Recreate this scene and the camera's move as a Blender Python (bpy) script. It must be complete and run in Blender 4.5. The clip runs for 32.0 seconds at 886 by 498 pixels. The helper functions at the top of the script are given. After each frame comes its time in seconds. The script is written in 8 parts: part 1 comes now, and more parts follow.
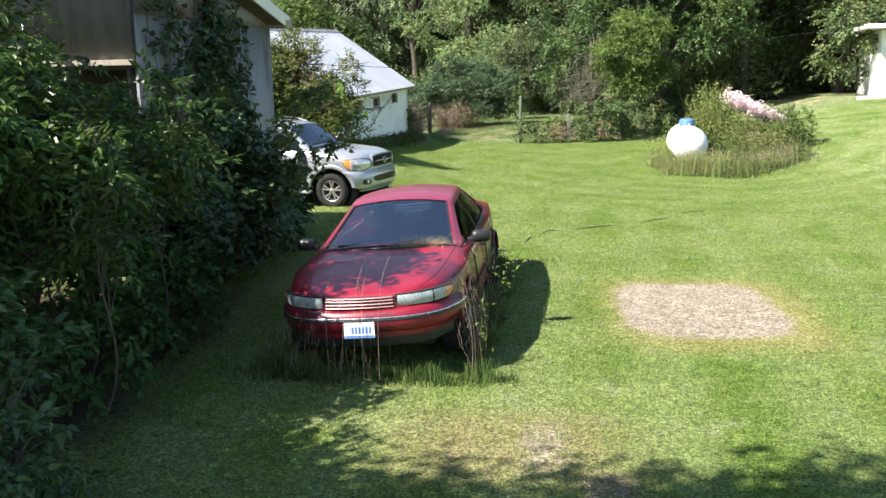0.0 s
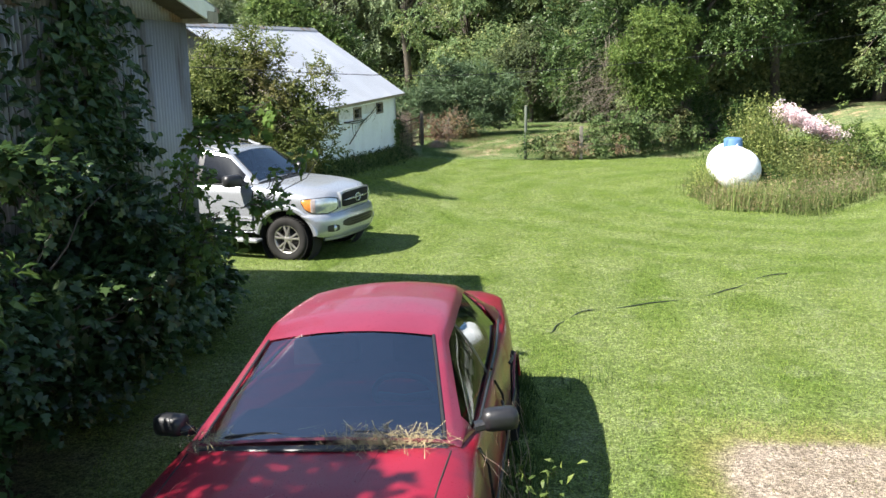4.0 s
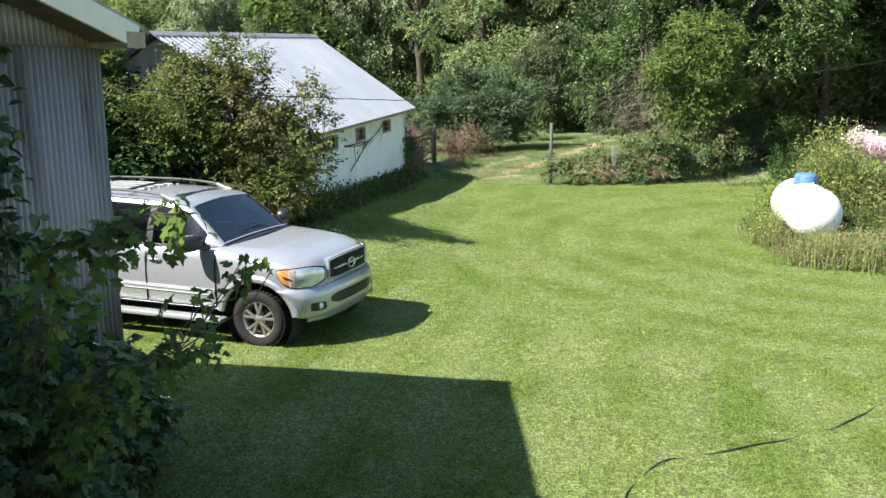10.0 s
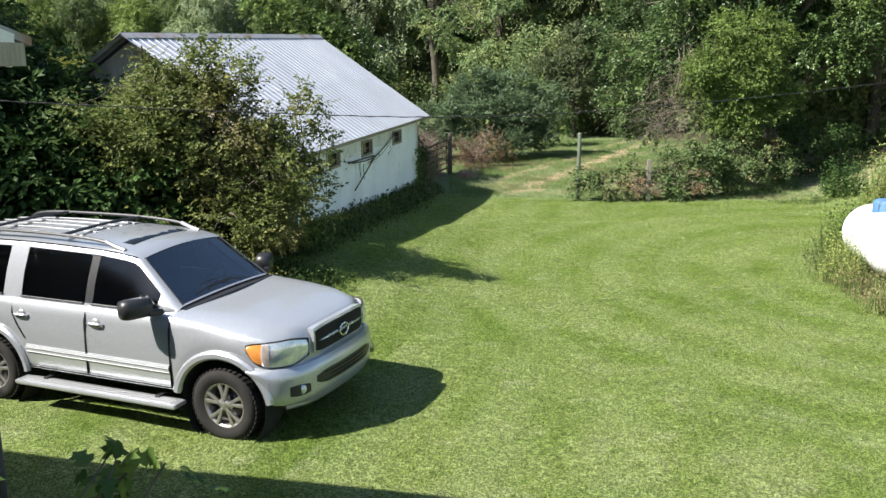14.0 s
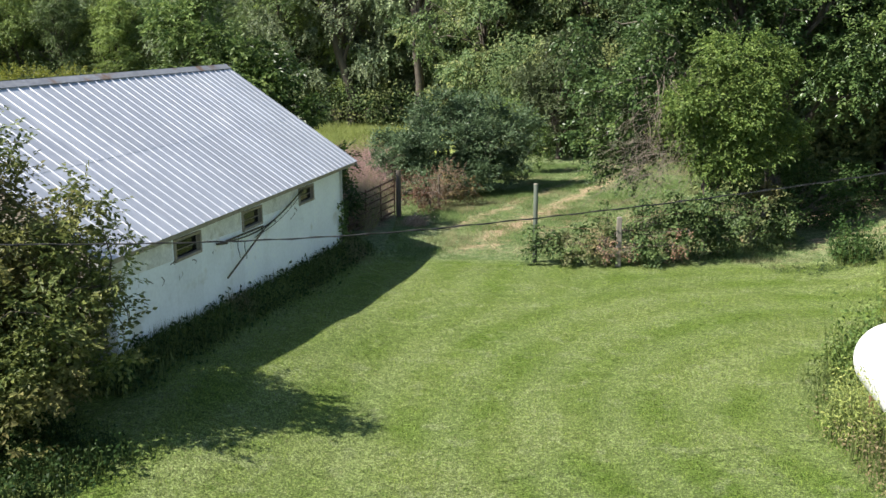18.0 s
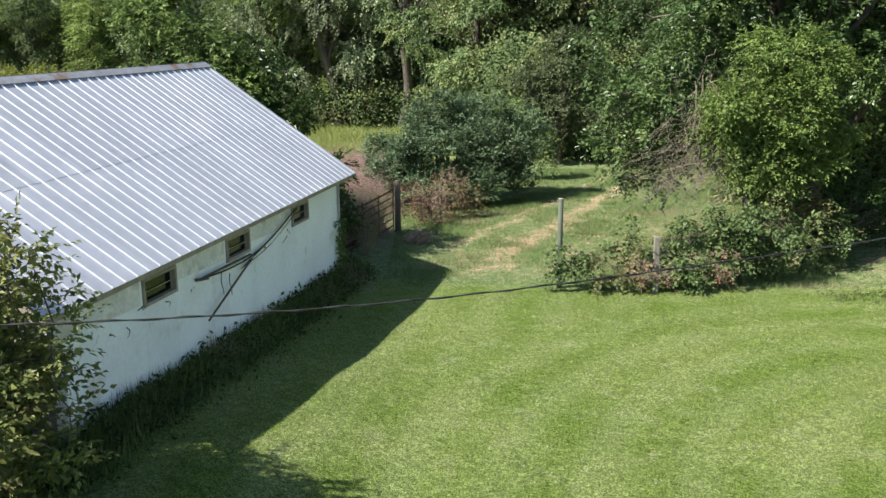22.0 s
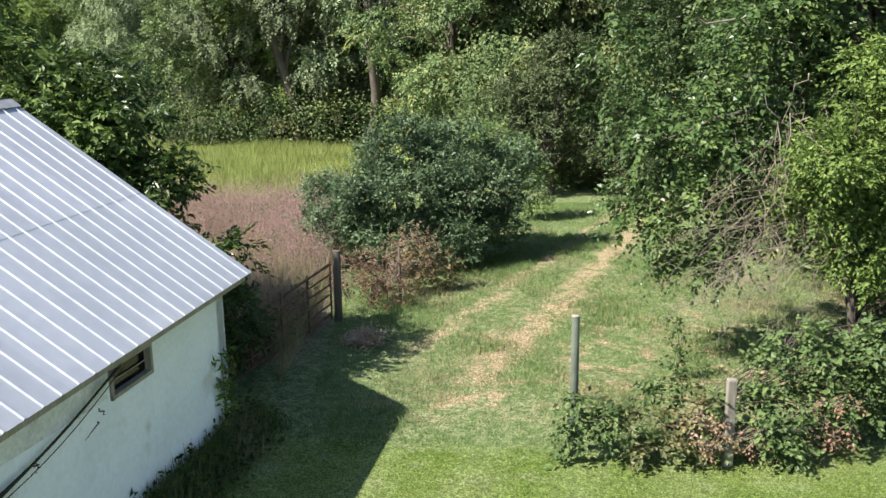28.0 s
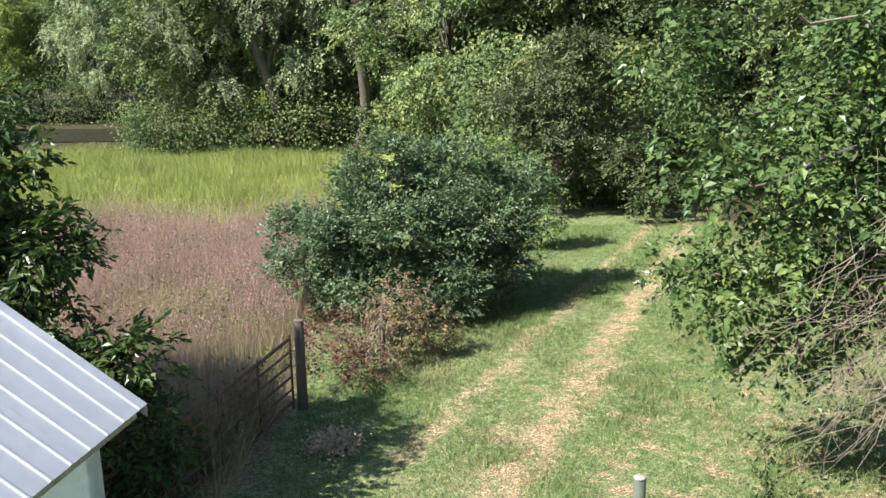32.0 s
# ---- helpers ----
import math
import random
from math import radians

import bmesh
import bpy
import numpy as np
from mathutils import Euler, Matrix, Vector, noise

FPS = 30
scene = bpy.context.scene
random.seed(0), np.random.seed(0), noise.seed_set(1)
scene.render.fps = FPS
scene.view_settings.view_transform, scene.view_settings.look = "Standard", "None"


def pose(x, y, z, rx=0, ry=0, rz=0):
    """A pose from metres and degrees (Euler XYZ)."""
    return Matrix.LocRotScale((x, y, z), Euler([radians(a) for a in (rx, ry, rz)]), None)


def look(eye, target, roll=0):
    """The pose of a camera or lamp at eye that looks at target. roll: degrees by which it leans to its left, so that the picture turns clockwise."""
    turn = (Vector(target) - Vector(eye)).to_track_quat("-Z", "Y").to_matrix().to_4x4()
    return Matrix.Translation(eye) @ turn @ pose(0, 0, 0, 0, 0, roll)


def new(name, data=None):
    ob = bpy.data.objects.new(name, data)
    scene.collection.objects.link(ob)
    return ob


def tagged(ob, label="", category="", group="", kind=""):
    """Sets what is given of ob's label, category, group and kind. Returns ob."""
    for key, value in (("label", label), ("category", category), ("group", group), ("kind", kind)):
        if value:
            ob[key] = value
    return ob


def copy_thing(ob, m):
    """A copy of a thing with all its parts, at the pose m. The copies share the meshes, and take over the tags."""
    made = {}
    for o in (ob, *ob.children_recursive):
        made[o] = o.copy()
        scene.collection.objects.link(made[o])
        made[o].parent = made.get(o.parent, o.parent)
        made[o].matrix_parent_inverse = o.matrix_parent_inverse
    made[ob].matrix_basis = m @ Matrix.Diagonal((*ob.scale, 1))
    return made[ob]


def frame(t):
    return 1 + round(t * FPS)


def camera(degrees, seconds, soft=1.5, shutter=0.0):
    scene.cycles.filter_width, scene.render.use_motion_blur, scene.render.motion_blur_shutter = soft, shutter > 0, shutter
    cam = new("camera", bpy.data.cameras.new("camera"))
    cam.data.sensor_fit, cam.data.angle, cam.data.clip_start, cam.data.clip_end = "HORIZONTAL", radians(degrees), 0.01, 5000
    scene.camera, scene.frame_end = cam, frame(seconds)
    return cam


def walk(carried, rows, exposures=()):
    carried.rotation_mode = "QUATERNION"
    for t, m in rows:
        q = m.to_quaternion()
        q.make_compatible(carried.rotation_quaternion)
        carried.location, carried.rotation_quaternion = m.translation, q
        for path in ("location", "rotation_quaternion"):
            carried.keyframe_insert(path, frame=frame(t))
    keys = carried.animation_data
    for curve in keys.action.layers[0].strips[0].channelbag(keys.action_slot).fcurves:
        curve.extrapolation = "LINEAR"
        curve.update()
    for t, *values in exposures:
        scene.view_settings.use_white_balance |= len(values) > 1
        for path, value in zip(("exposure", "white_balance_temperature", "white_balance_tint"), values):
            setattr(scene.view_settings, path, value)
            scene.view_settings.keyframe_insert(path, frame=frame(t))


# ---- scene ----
cam = camera(53.9, 32.0)
PATH = [
    (0, pose(0.760, 21.448, 2.758, 78.43, 1.06, 4.19)),
    (0.5, pose(0.759, 21.910, 2.781, 78.41, 1.01, 4.15)),
    (1, pose(0.761, 22.426, 2.814, 78.42, 0.98, 4.10)),
    (1.5, pose(0.718, 22.996, 2.826, 78.42, 0.96, 4.00)),
    (2, pose(0.664, 23.577, 2.838, 78.44, 0.94, 3.97)),
    (2.5, pose(0.592, 24.204, 2.853, 78.44, 0.92, 3.94)),
    (4.5, pose(0.455, 26.613, 2.995, 78.44, 0.86, 3.86)),
    (5, pose(0.409, 27.253, 3.120, 78.45, 0.82, 3.86)),
    (5.5, pose(0.367, 27.879, 3.220, 78.43, 0.76, 3.84)),
    (6, pose(0.329, 28.532, 3.293, 78.40, 0.71, 3.83)),
    (6.5, pose(0.280, 29.111, 3.362, 78.42, 0.66, 3.85)),
    (7, pose(0.263, 29.350, 3.342, 78.39, 0.62, 3.91)),
    (7.5, pose(0.250, 29.347, 3.315, 78.35, 0.58, 4.01)),
    (8, pose(0.261, 29.313, 3.306, 78.33, 0.54, 4.13)),
    (8.5, pose(0.244, 29.297, 3.319, 78.34, 0.51, 4.25)),
    (9, pose(0.214, 29.282, 3.326, 78.34, 0.49, 4.38)),
    (9.5, pose(0.202, 29.277, 3.320, 78.35, 0.47, 4.55)),
    (10, pose(0.186, 29.286, 3.321, 78.35, 0.46, 4.71)),
    (10.5, pose(0.197, 29.286, 3.327, 78.34, 0.43, 4.87)),
    (11, pose(0.201, 29.293, 3.330, 78.32, 0.42, 5.03)),
    (11.5, pose(0.202, 29.304, 3.328, 78.32, 0.41, 5.14)),
    (12, pose(0.180, 29.376, 3.329, 78.29, 0.39, 5.24)),
    (12.5, pose(0.142, 29.707, 3.348, 78.27, 0.41, 5.37)),
    (13, pose(0.070, 30.296, 3.400, 78.27, 0.41, 5.46)),
    (13.5, pose(-0.001, 31.043, 3.442, 78.24, 0.44, 5.58)),
    (14, pose(-0.037, 31.743, 3.490, 78.20, 0.49, 5.73)),
    (14.5, pose(-0.011, 32.322, 3.585, 78.12, 0.59, 5.89)),
    (16.5, pose(0.892, 34.532, 4.038, 77.90, 0.71, 6.71)),
    (17, pose(1.166, 35.164, 4.268, 77.92, 0.73, 6.75)),
    (17.5, pose(1.355, 35.710, 4.354, 77.86, 0.71, 6.69)),
    (18, pose(1.393, 36.130, 4.384, 77.85, 0.68, 6.53)),
    (18.5, pose(1.276, 36.473, 4.370, 77.83, 0.65, 6.38)),
    (19, pose(1.068, 36.802, 4.343, 77.81, 0.64, 6.21)),
    (19.5, pose(0.849, 37.195, 4.340, 77.81, 0.68, 5.96)),
    (20, pose(0.662, 37.631, 4.348, 77.80, 0.66, 5.76)),
    (20.5, pose(0.542, 38.095, 4.377, 77.82, 0.64, 5.59)),
    (21, pose(0.491, 38.394, 4.393, 77.86, 0.63, 5.46)),
    (21.5, pose(0.494, 38.468, 4.375, 77.81, 0.60, 5.33)),
    (22, pose(0.505, 38.463, 4.362, 77.79, 0.61, 5.21)),
    (22.5, pose(0.483, 38.609, 4.372, 77.76, 0.61, 5.11)),
    (23, pose(0.390, 39.068, 4.389, 77.75, 0.66, 4.96)),
    (23.5, pose(0.326, 39.752, 4.421, 77.75, 0.76, 4.80)),
    (24, pose(0.340, 40.452, 4.478, 77.75, 0.75, 4.64)),
    (24.5, pose(0.371, 41.063, 4.511, 77.71, 0.83, 4.53)),
    (25, pose(0.389, 41.545, 4.567, 77.69, 0.88, 4.43)),
    (25.5, pose(0.424, 42.034, 4.626, 77.68, 0.86, 4.35)),
    (27.5, pose(0.369, 44.335, 4.783, 77.68, 1.01, 4.03)),
    (28, pose(0.385, 45.001, 4.788, 77.66, 0.98, 3.95)),
    (28.5, pose(0.393, 45.632, 4.810, 77.61, 1.03, 3.86)),
    (29, pose(0.400, 46.196, 4.828, 77.57, 1.01, 3.80)),
    (29.5, pose(0.402, 46.721, 4.887, 77.50, 0.99, 3.74)),
    (30, pose(0.383, 47.229, 4.995, 77.46, 0.96, 3.65)),
    (30.5, pose(0.381, 47.708, 5.058, 77.41, 0.97, 3.64)),
    (31, pose(0.396, 48.149, 5.069, 77.38, 1.12, 3.67)),
    (31.5, pose(0.349, 48.531, 5.045, 77.36, 1.25, 3.69)),
    (32, pose(0.178, 48.806, 5.000, 77.35, 1.40, 3.66)),
]
EXPOSURES = ((0, 1.56), (5, 1.52), (9, 1.45), (13, 1.40), (14, 1.26), (17, 1.06), (20, 1.14), (25, 1.22), (28, 1.33), (30, 1.36), (32, 1.47))
walk(cam, PATH, EXPOSURES)

# ---- world and sun ----
SUN = Vector((-0.84, -0.43, 1.0)).normalized()
world = bpy.data.worlds.new("sky")
scene.world = world
world.use_nodes = True
wn = world.node_tree
sky = wn.nodes.new("ShaderNodeTexSky")
sky.sky_type, sky.sun_disc = "NISHITA", False
sky.sun_elevation, sky.sun_rotation = math.asin(SUN.z), math.atan2(SUN.x, SUN.y)
sky.air_density, sky.dust_density, sky.ozone_density = 1.1, 0.5, 1.5
bg = wn.nodes["Background"]
wn.links.new(sky.outputs[0], bg.inputs[0])
bg.inputs[1].default_value = 0.078
sun = new("sun", bpy.data.lights.new("sun", "SUN"))
sun.data.energy, sun.data.angle, sun.data.color = 5.2, radians(0.55), (1.0, 0.955, 0.875)
sun.matrix_world = look(SUN * 50, (0, 0, 0))


# ---- materials ----
def mat(name, color, rough=0.6, metal=0.0, var=0.15, scale=6.0, fine=60.0, bump=0.2, second=None, amount=0.5, second_scale=2.0,
        island=0.0, trans=0.0, spec=0.5, coat=0.0, stretch=(1, 1, 1), bump_dist=0.01):
    """A procedural surface: base colour varied at two scales, an optional second colour in patches, relief, and leaf-by-leaf variation."""
    m = bpy.data.materials.new(name)
    m.use_nodes = True
    t = m.node_tree
    b = t.nodes["Principled BSDF"]
    N, L = t.nodes.new, t.links.new
    co = N("ShaderNodeTexCoord")
    mp = N("ShaderNodeMapping")
    mp.inputs["Scale"].default_value = stretch
    L(co.outputs["Object"], mp.inputs[0])

    def tex(s, detail=4.0):
        n = N("ShaderNodeTexNoise")
        n.inputs["Scale"].default_value, n.inputs["Detail"].default_value = s, detail
        L(mp.outputs[0], n.inputs[0])
        return n.outputs["Fac"]

    def rng(fac, lo, hi, a=0.3, z=0.7):
        n = N("ShaderNodeMapRange")
        n.inputs[1].default_value, n.inputs[2].default_value, n.inputs[3].default_value, n.inputs[4].default_value = a, z, lo, hi
        L(fac, n.inputs[0])
        return n.outputs[0]

    def mul(x, y):
        n = N("ShaderNodeMath")
        n.operation = "MULTIPLY"
        L(x, n.inputs[0])
        L(y, n.inputs[1])
        return n.outputs[0]

    big, small = tex(scale), tex(fine, 3.0)
    value = mul(rng(big, 1 - var, 1 + var), rng(small, 1 - var * 0.8, 1 + var * 0.8))
    col = N("ShaderNodeRGB")
    col.outputs[0].default_value = (*color, 1)
    out = col.outputs[0]
    if second:
        mx = N("ShaderNodeMix")
        mx.data_type = "RGBA"
        mx.inputs["B"].default_value = (*second, 1)
        L(out, mx.inputs["A"])
        L(rng(tex(second_scale, 6.0), 0, 1, 0.62 - amount * 0.3, 0.72 - amount * 0.3), mx.inputs["Factor"])
        out = mx.outputs["Result"]
    hsv = N("ShaderNodeHueSaturation")
    L(out, hsv.inputs["Color"])
    if island:
        g = N("ShaderNodeNewGeometry")
        value = mul(value, rng(g.outputs["Random Per Island"], 1 - island, 1 + island, 0, 1))
        oi = N("ShaderNodeObjectInfo")
        value = mul(value, rng(oi.outputs["Random"], 0.68, 1.42, 0, 1))
        sub = N("ShaderNodeMath")
        sub.operation = "MULTIPLY_ADD"
        L(g.outputs["Random Per Island"], sub.inputs[0])
        sub.inputs[1].default_value, sub.inputs[2].default_value = -0.05 * island * 2, 0.5 + 0.05 * island
        L(sub.outputs[0], hsv.inputs["Hue"])
    else:
        oi = N("ShaderNodeObjectInfo")
        value = mul(value, rng(oi.outputs["Random"], 0.94, 1.06, 0, 1))
    L(value, hsv.inputs["Value"])
    L(hsv.outputs[0], b.inputs["Base Color"])
    b.inputs["Metallic"].default_value = metal
    b.inputs["Specular IOR Level"].default_value = spec
    b.inputs["Coat Weight"].default_value = coat
    L(rng(small, max(rough - 0.08, 0.02), min(rough + 0.1, 1)), b.inputs["Roughness"])
    if bump:
        bp = N("ShaderNodeBump")
        bp.inputs["Strength"].default_value, bp.inputs["Distance"].default_value = bump, bump_dist
        L(small, bp.inputs["Height"])
        L(bp.outputs[0], b.inputs["Normal"])
    if trans:
        tr = N("ShaderNodeBsdfTranslucent")
        ms = N("ShaderNodeMixShader")
        ms.inputs[0].default_value = trans
        L(hsv.outputs[0], tr.inputs[0])
        L(b.outputs[0], ms.inputs[1])
        L(tr.outputs[0], ms.inputs[2])
        L(ms.outputs[0], t.nodes["Material Output"].inputs["Surface"])
    return m


def leaf_mat(name, color, island=0.4, trans=0.26, rough=0.5, second=None, amount=0.3, spec=0.22):
    return mat(name, color, rough, var=0.18, scale=0.8, fine=9.0, bump=0, island=island, trans=trans, second=second, amount=amount,
               second_scale=0.5, spec=spec)


M = dict(
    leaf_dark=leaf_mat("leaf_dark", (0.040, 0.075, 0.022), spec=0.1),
    leaf_mid=leaf_mat("leaf_mid", (0.105, 0.158, 0.040)),
    leaf_grey=leaf_mat("leaf_grey", (0.076, 0.115, 0.058), rough=0.38),
    leaf_wood_dark=leaf_mat("leaf_wood_dark", (0.068, 0.105, 0.040), trans=0.25, rough=0.42),
    leaf_wood_mid=leaf_mat("leaf_wood_mid", (0.125, 0.175, 0.064), trans=0.3, rough=0.42),
    leaf_wood_light=leaf_mat("leaf_wood_light", (0.16, 0.215, 0.06), trans=0.32),
    leaf_yellow=leaf_mat("leaf_yellow", (0.29, 0.31, 0.06), island=0.3, trans=0.4),
    leaf_bright=leaf_mat("leaf_bright", (0.14, 0.205, 0.06), trans=0.35),
    leaf_sapling=leaf_mat("leaf_sapling", (0.165, 0.24, 0.062), trans=0.36, island=0.4),
    leaf_willow=leaf_mat("leaf_willow", (0.23, 0.28, 0.155), trans=0.35, rough=0.4),
    leaf_hazel=leaf_mat("leaf_hazel", (0.10, 0.13, 0.058)),
    leaf_ash=leaf_mat("leaf_ash", (0.060, 0.105, 0.026), rough=0.36, trans=0.38, island=0.4, spec=0.4),
    leaf_pear=leaf_mat("leaf_pear", (0.055, 0.092, 0.030), rough=0.33, second=(0.085, 0.125, 0.036), amount=0.3, spec=0.22),
    leaf_bramble=leaf_mat("leaf_bramble", (0.085, 0.128, 0.044), second=(0.18, 0.15, 0.07), amount=0.25),
    leaf_wood=leaf_mat("leaf_wood", (0.10, 0.145, 0.056), trans=0.3, second=(0.17, 0.195, 0.075), amount=0.4),
    leaf_mulberry=leaf_mat("leaf_mulberry", (0.135, 0.225, 0.052), rough=0.4, trans=0.45),
    leaf_golden=leaf_mat("leaf_golden", (0.19, 0.225, 0.065), second=(0.28, 0.22, 0.10), amount=0.3),
    leaf_apple=leaf_mat("leaf_apple", (0.128, 0.158, 0.048), trans=0.4, second=(0.19, 0.175, 0.065)),
    leaf_maple=leaf_mat("leaf_maple", (0.06, 0.11, 0.035), rough=0.32, spec=0.4),
    weed=leaf_mat("weed", (0.10, 0.14, 0.035)),
    weed_dark=leaf_mat("weed_dark", (0.055, 0.088, 0.024)),
    weed_brown=leaf_mat("weed_brown", (0.23, 0.19, 0.10), island=0.4, trans=0.3, second=(0.33, 0.25, 0.18), amount=0.3),
    weed_dry=leaf_mat("weed_dry", (0.36, 0.275, 0.205), island=0.3, trans=0.35),
    pink_grass=leaf_mat("pink_grass", (0.53, 0.32, 0.335), island=0.3, trans=0.4, second=(0.36, 0.29, 0.20), amount=0.35),
    yellow_grass=leaf_mat("yellow_grass", (0.225, 0.262, 0.08), island=0.3),
    blade=leaf_mat("blade", (0.146, 0.206, 0.044), island=0.40, spec=0.03, rough=0.7),
    rough_blade=leaf_mat("rough_blade", (0.165, 0.235, 0.085), island=0.35, spec=0.08, trans=0.35, second=(0.27, 0.265, 0.14), amount=0.3),
    field_blade=leaf_mat("field_blade", (0.23, 0.255, 0.10), island=0.4, spec=0.1, trans=0.35, second=(0.30, 0.225, 0.16), amount=0.4),
    blade_tall=leaf_mat("blade_tall", (0.165, 0.215, 0.072), island=0.4, spec=0.1, second=(0.30, 0.28, 0.15), amount=0.2),
    straw=leaf_mat("straw", (0.34, 0.275, 0.155), island=0.3),
    flower=leaf_mat("flower", (0.90, 0.74, 0.76), island=0.12),
    bark=mat("bark", (0.085, 0.07, 0.055), 0.9, var=0.3, scale=5, fine=40, bump=0.8, stretch=(1, 1, 0.25)),
    twig_dead=mat("twig_dead", (0.21, 0.17, 0.135), 0.85, var=0.3, scale=5, fine=40, bump=0.4),
    leaf_dead=leaf_mat("leaf_dead", (0.23, 0.135, 0.085), island=0.4, trans=0.3, second=(0.33, 0.24, 0.15), amount=0.4),
    gate_iron=mat("gate_iron", (0.13, 0.072, 0.048), 0.8, 0.2, var=0.3, scale=8, fine=60, bump=0.4),
    corrugated=mat("corrugated", (0.30, 0.30, 0.305), 0.55, 0.35, var=0.12, scale=1.2, fine=14, bump=0.1, second=(0.16, 0.14, 0.12), amount=0.25,
                   stretch=(1, 1, 0.2)),
    # grey lowered so that the barn front looks shaded
    siding=mat("siding", (0.18, 0.178, 0.172), 0.7, var=0.12, scale=1.5, fine=25, stretch=(1, 1, 0.2)),
    trim_white=mat("trim_white", (0.78, 0.77, 0.74), 0.55, var=0.06, scale=3, fine=30),
    plaster=mat("plaster", (0.87, 0.90, 0.93), 0.85, var=0.06, scale=1.3, fine=18, bump=0.35, second=(0.70, 0.70, 0.66), amount=0.05, second_scale=2.1),
    plaster_bare=mat("plaster_bare", (0.60, 0.585, 0.53), 0.9, var=0.15, scale=3, fine=25, bump=0.4, second=(0.80, 0.80, 0.78), amount=0.7, second_scale=2.4),
    roof_metal=mat("roof_metal", (0.435, 0.45, 0.495), 0.45, 0.28, var=0.05, scale=0.8, fine=9, bump=0.05, second=(0.50, 0.51, 0.55), amount=0.15, second_scale=0.7),
    roof_old=mat("roof_old", (0.30, 0.30, 0.315), 0.6, 0.3, var=0.15, scale=1.5, fine=15, second=(0.24, 0.16, 0.11), amount=0.25),
    wood_grey=mat("wood_grey", (0.33, 0.29, 0.235), 0.85, var=0.2, scale=6, fine=50, bump=0.6, stretch=(1, 1, 0.15)),
    wood_post=mat("wood_post", (0.22, 0.195, 0.16), 0.85, var=0.3, scale=6, fine=50, bump=0.7, stretch=(1, 1, 0.15)),
    wood_old=mat("wood_old", (0.105, 0.088, 0.068), 0.85, var=0.25, scale=6, fine=50, bump=0.6, stretch=(1, 1, 0.15)),
    wood_dark=mat("wood_dark", (0.10, 0.08, 0.06), 0.85, var=0.25, scale=6, fine=40, bump=0.5),
    rust=mat("rust", (0.17, 0.085, 0.05), 0.8, 0.2, var=0.3, scale=8, fine=60, bump=0.4),
    post_green=mat("post_green", (0.085, 0.10, 0.075), 0.8, var=0.2, scale=6, fine=40, bump=0.4),
    tank_white=mat("tank_white", (0.86, 0.86, 0.85), 0.38, var=0.03, scale=2, fine=20, bump=0.03, second=(0.70, 0.70, 0.66), amount=0.1),
    tank_blue=mat("tank_blue", (0.075, 0.165, 0.30), 0.6, var=0.06, scale=4, fine=30, bump=0.03),
    stone=mat("stone", (0.38, 0.36, 0.32), 0.9, var=0.2, scale=5, fine=40, bump=0.6),
    rubber=mat("rubber", (0.022, 0.021, 0.020), 0.85, spec=0.2, var=0.15, scale=8, fine=60, bump=0.3),
    black_plastic=mat("black_plastic", (0.018, 0.018, 0.02), 0.4, var=0.1, scale=8, fine=60, bump=0.05),
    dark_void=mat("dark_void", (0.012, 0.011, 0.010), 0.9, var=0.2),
    wire=mat("wire", (0.016, 0.016, 0.017), 0.6, var=0.3, scale=3, fine=12, bump=0),
    hose=mat("hose", (0.016, 0.026, 0.018), 0.5, var=0.2, bump=0),
    silver=mat("silver", (0.43, 0.445, 0.475), 0.30, 0.55, var=0.025, scale=1.5, fine=200, bump=0.01, coat=0.45),
    silver_matt=mat("silver_matt", (0.34, 0.35, 0.365), 0.65, 0.25, var=0.04, scale=2, fine=100, bump=0.01),
    silver_dark=mat("silver_dark", (0.30, 0.305, 0.315), 0.38, 0.5, var=0.04, scale=2, fine=100, bump=0.01, coat=0.4),
    chrome=mat("chrome", (0.70, 0.71, 0.72), 0.24, 1.0, var=0.02, bump=0),
    alloy=mat("alloy", (0.40, 0.385, 0.37), 0.42, 0.9, var=0.05, bump=0),
    red_paint=mat("red_paint", (0.21, 0.008, 0.022), 0.34, 0.0, var=0.10, scale=2.2, fine=120, bump=0.02, coat=0.25, second=(0.10, 0.010, 0.022), amount=0.45,
                  second_scale=1.6),
    red_roof=mat("red_roof", (0.19, 0.022, 0.045), 0.34, 0.0, var=0.10, scale=2.0, fine=120, bump=0.02, coat=0.35, second=(0.16, 0.03, 0.048), amount=0.4),
    red_dark=mat("red_dark", (0.05, 0.012, 0.014), 0.5, var=0.1, bump=0.02),
    amber=mat("amber", (0.68, 0.25, 0.06), 0.25, var=0.08, scale=20, bump=0.05, coat=0.5),
    lens=mat("lens", (0.66, 0.68, 0.69), 0.14, 0.45, var=0.15, scale=14, fine=60, bump=0.08, coat=0.8),
    lens_old=mat("lens_old", (0.34, 0.38, 0.38), 0.3, 0.2, var=0.2, scale=10, fine=60, bump=0.08, coat=0.3),
    lens_warm=mat("lens_warm", (0.62, 0.50, 0.47), 0.18, 0.3, var=0.15, scale=14, fine=60, bump=0.08, coat=0.8),
    red_chrome=mat("red_chrome", (0.45, 0.27, 0.27), 0.38, 0.7, var=0.25, scale=9, fine=60, bump=0.02),
    cloth_red=mat("cloth_red", (0.17, 0.09, 0.10), 0.9, var=0.1),
    black_gloss=mat("black_gloss", (0.015, 0.017, 0.02), 0.06, 0.0, var=0.05, bump=0, coat=1.0),
    plate_white=mat("plate_white", (0.66, 0.69, 0.70), 0.45, var=0.06, bump=0),
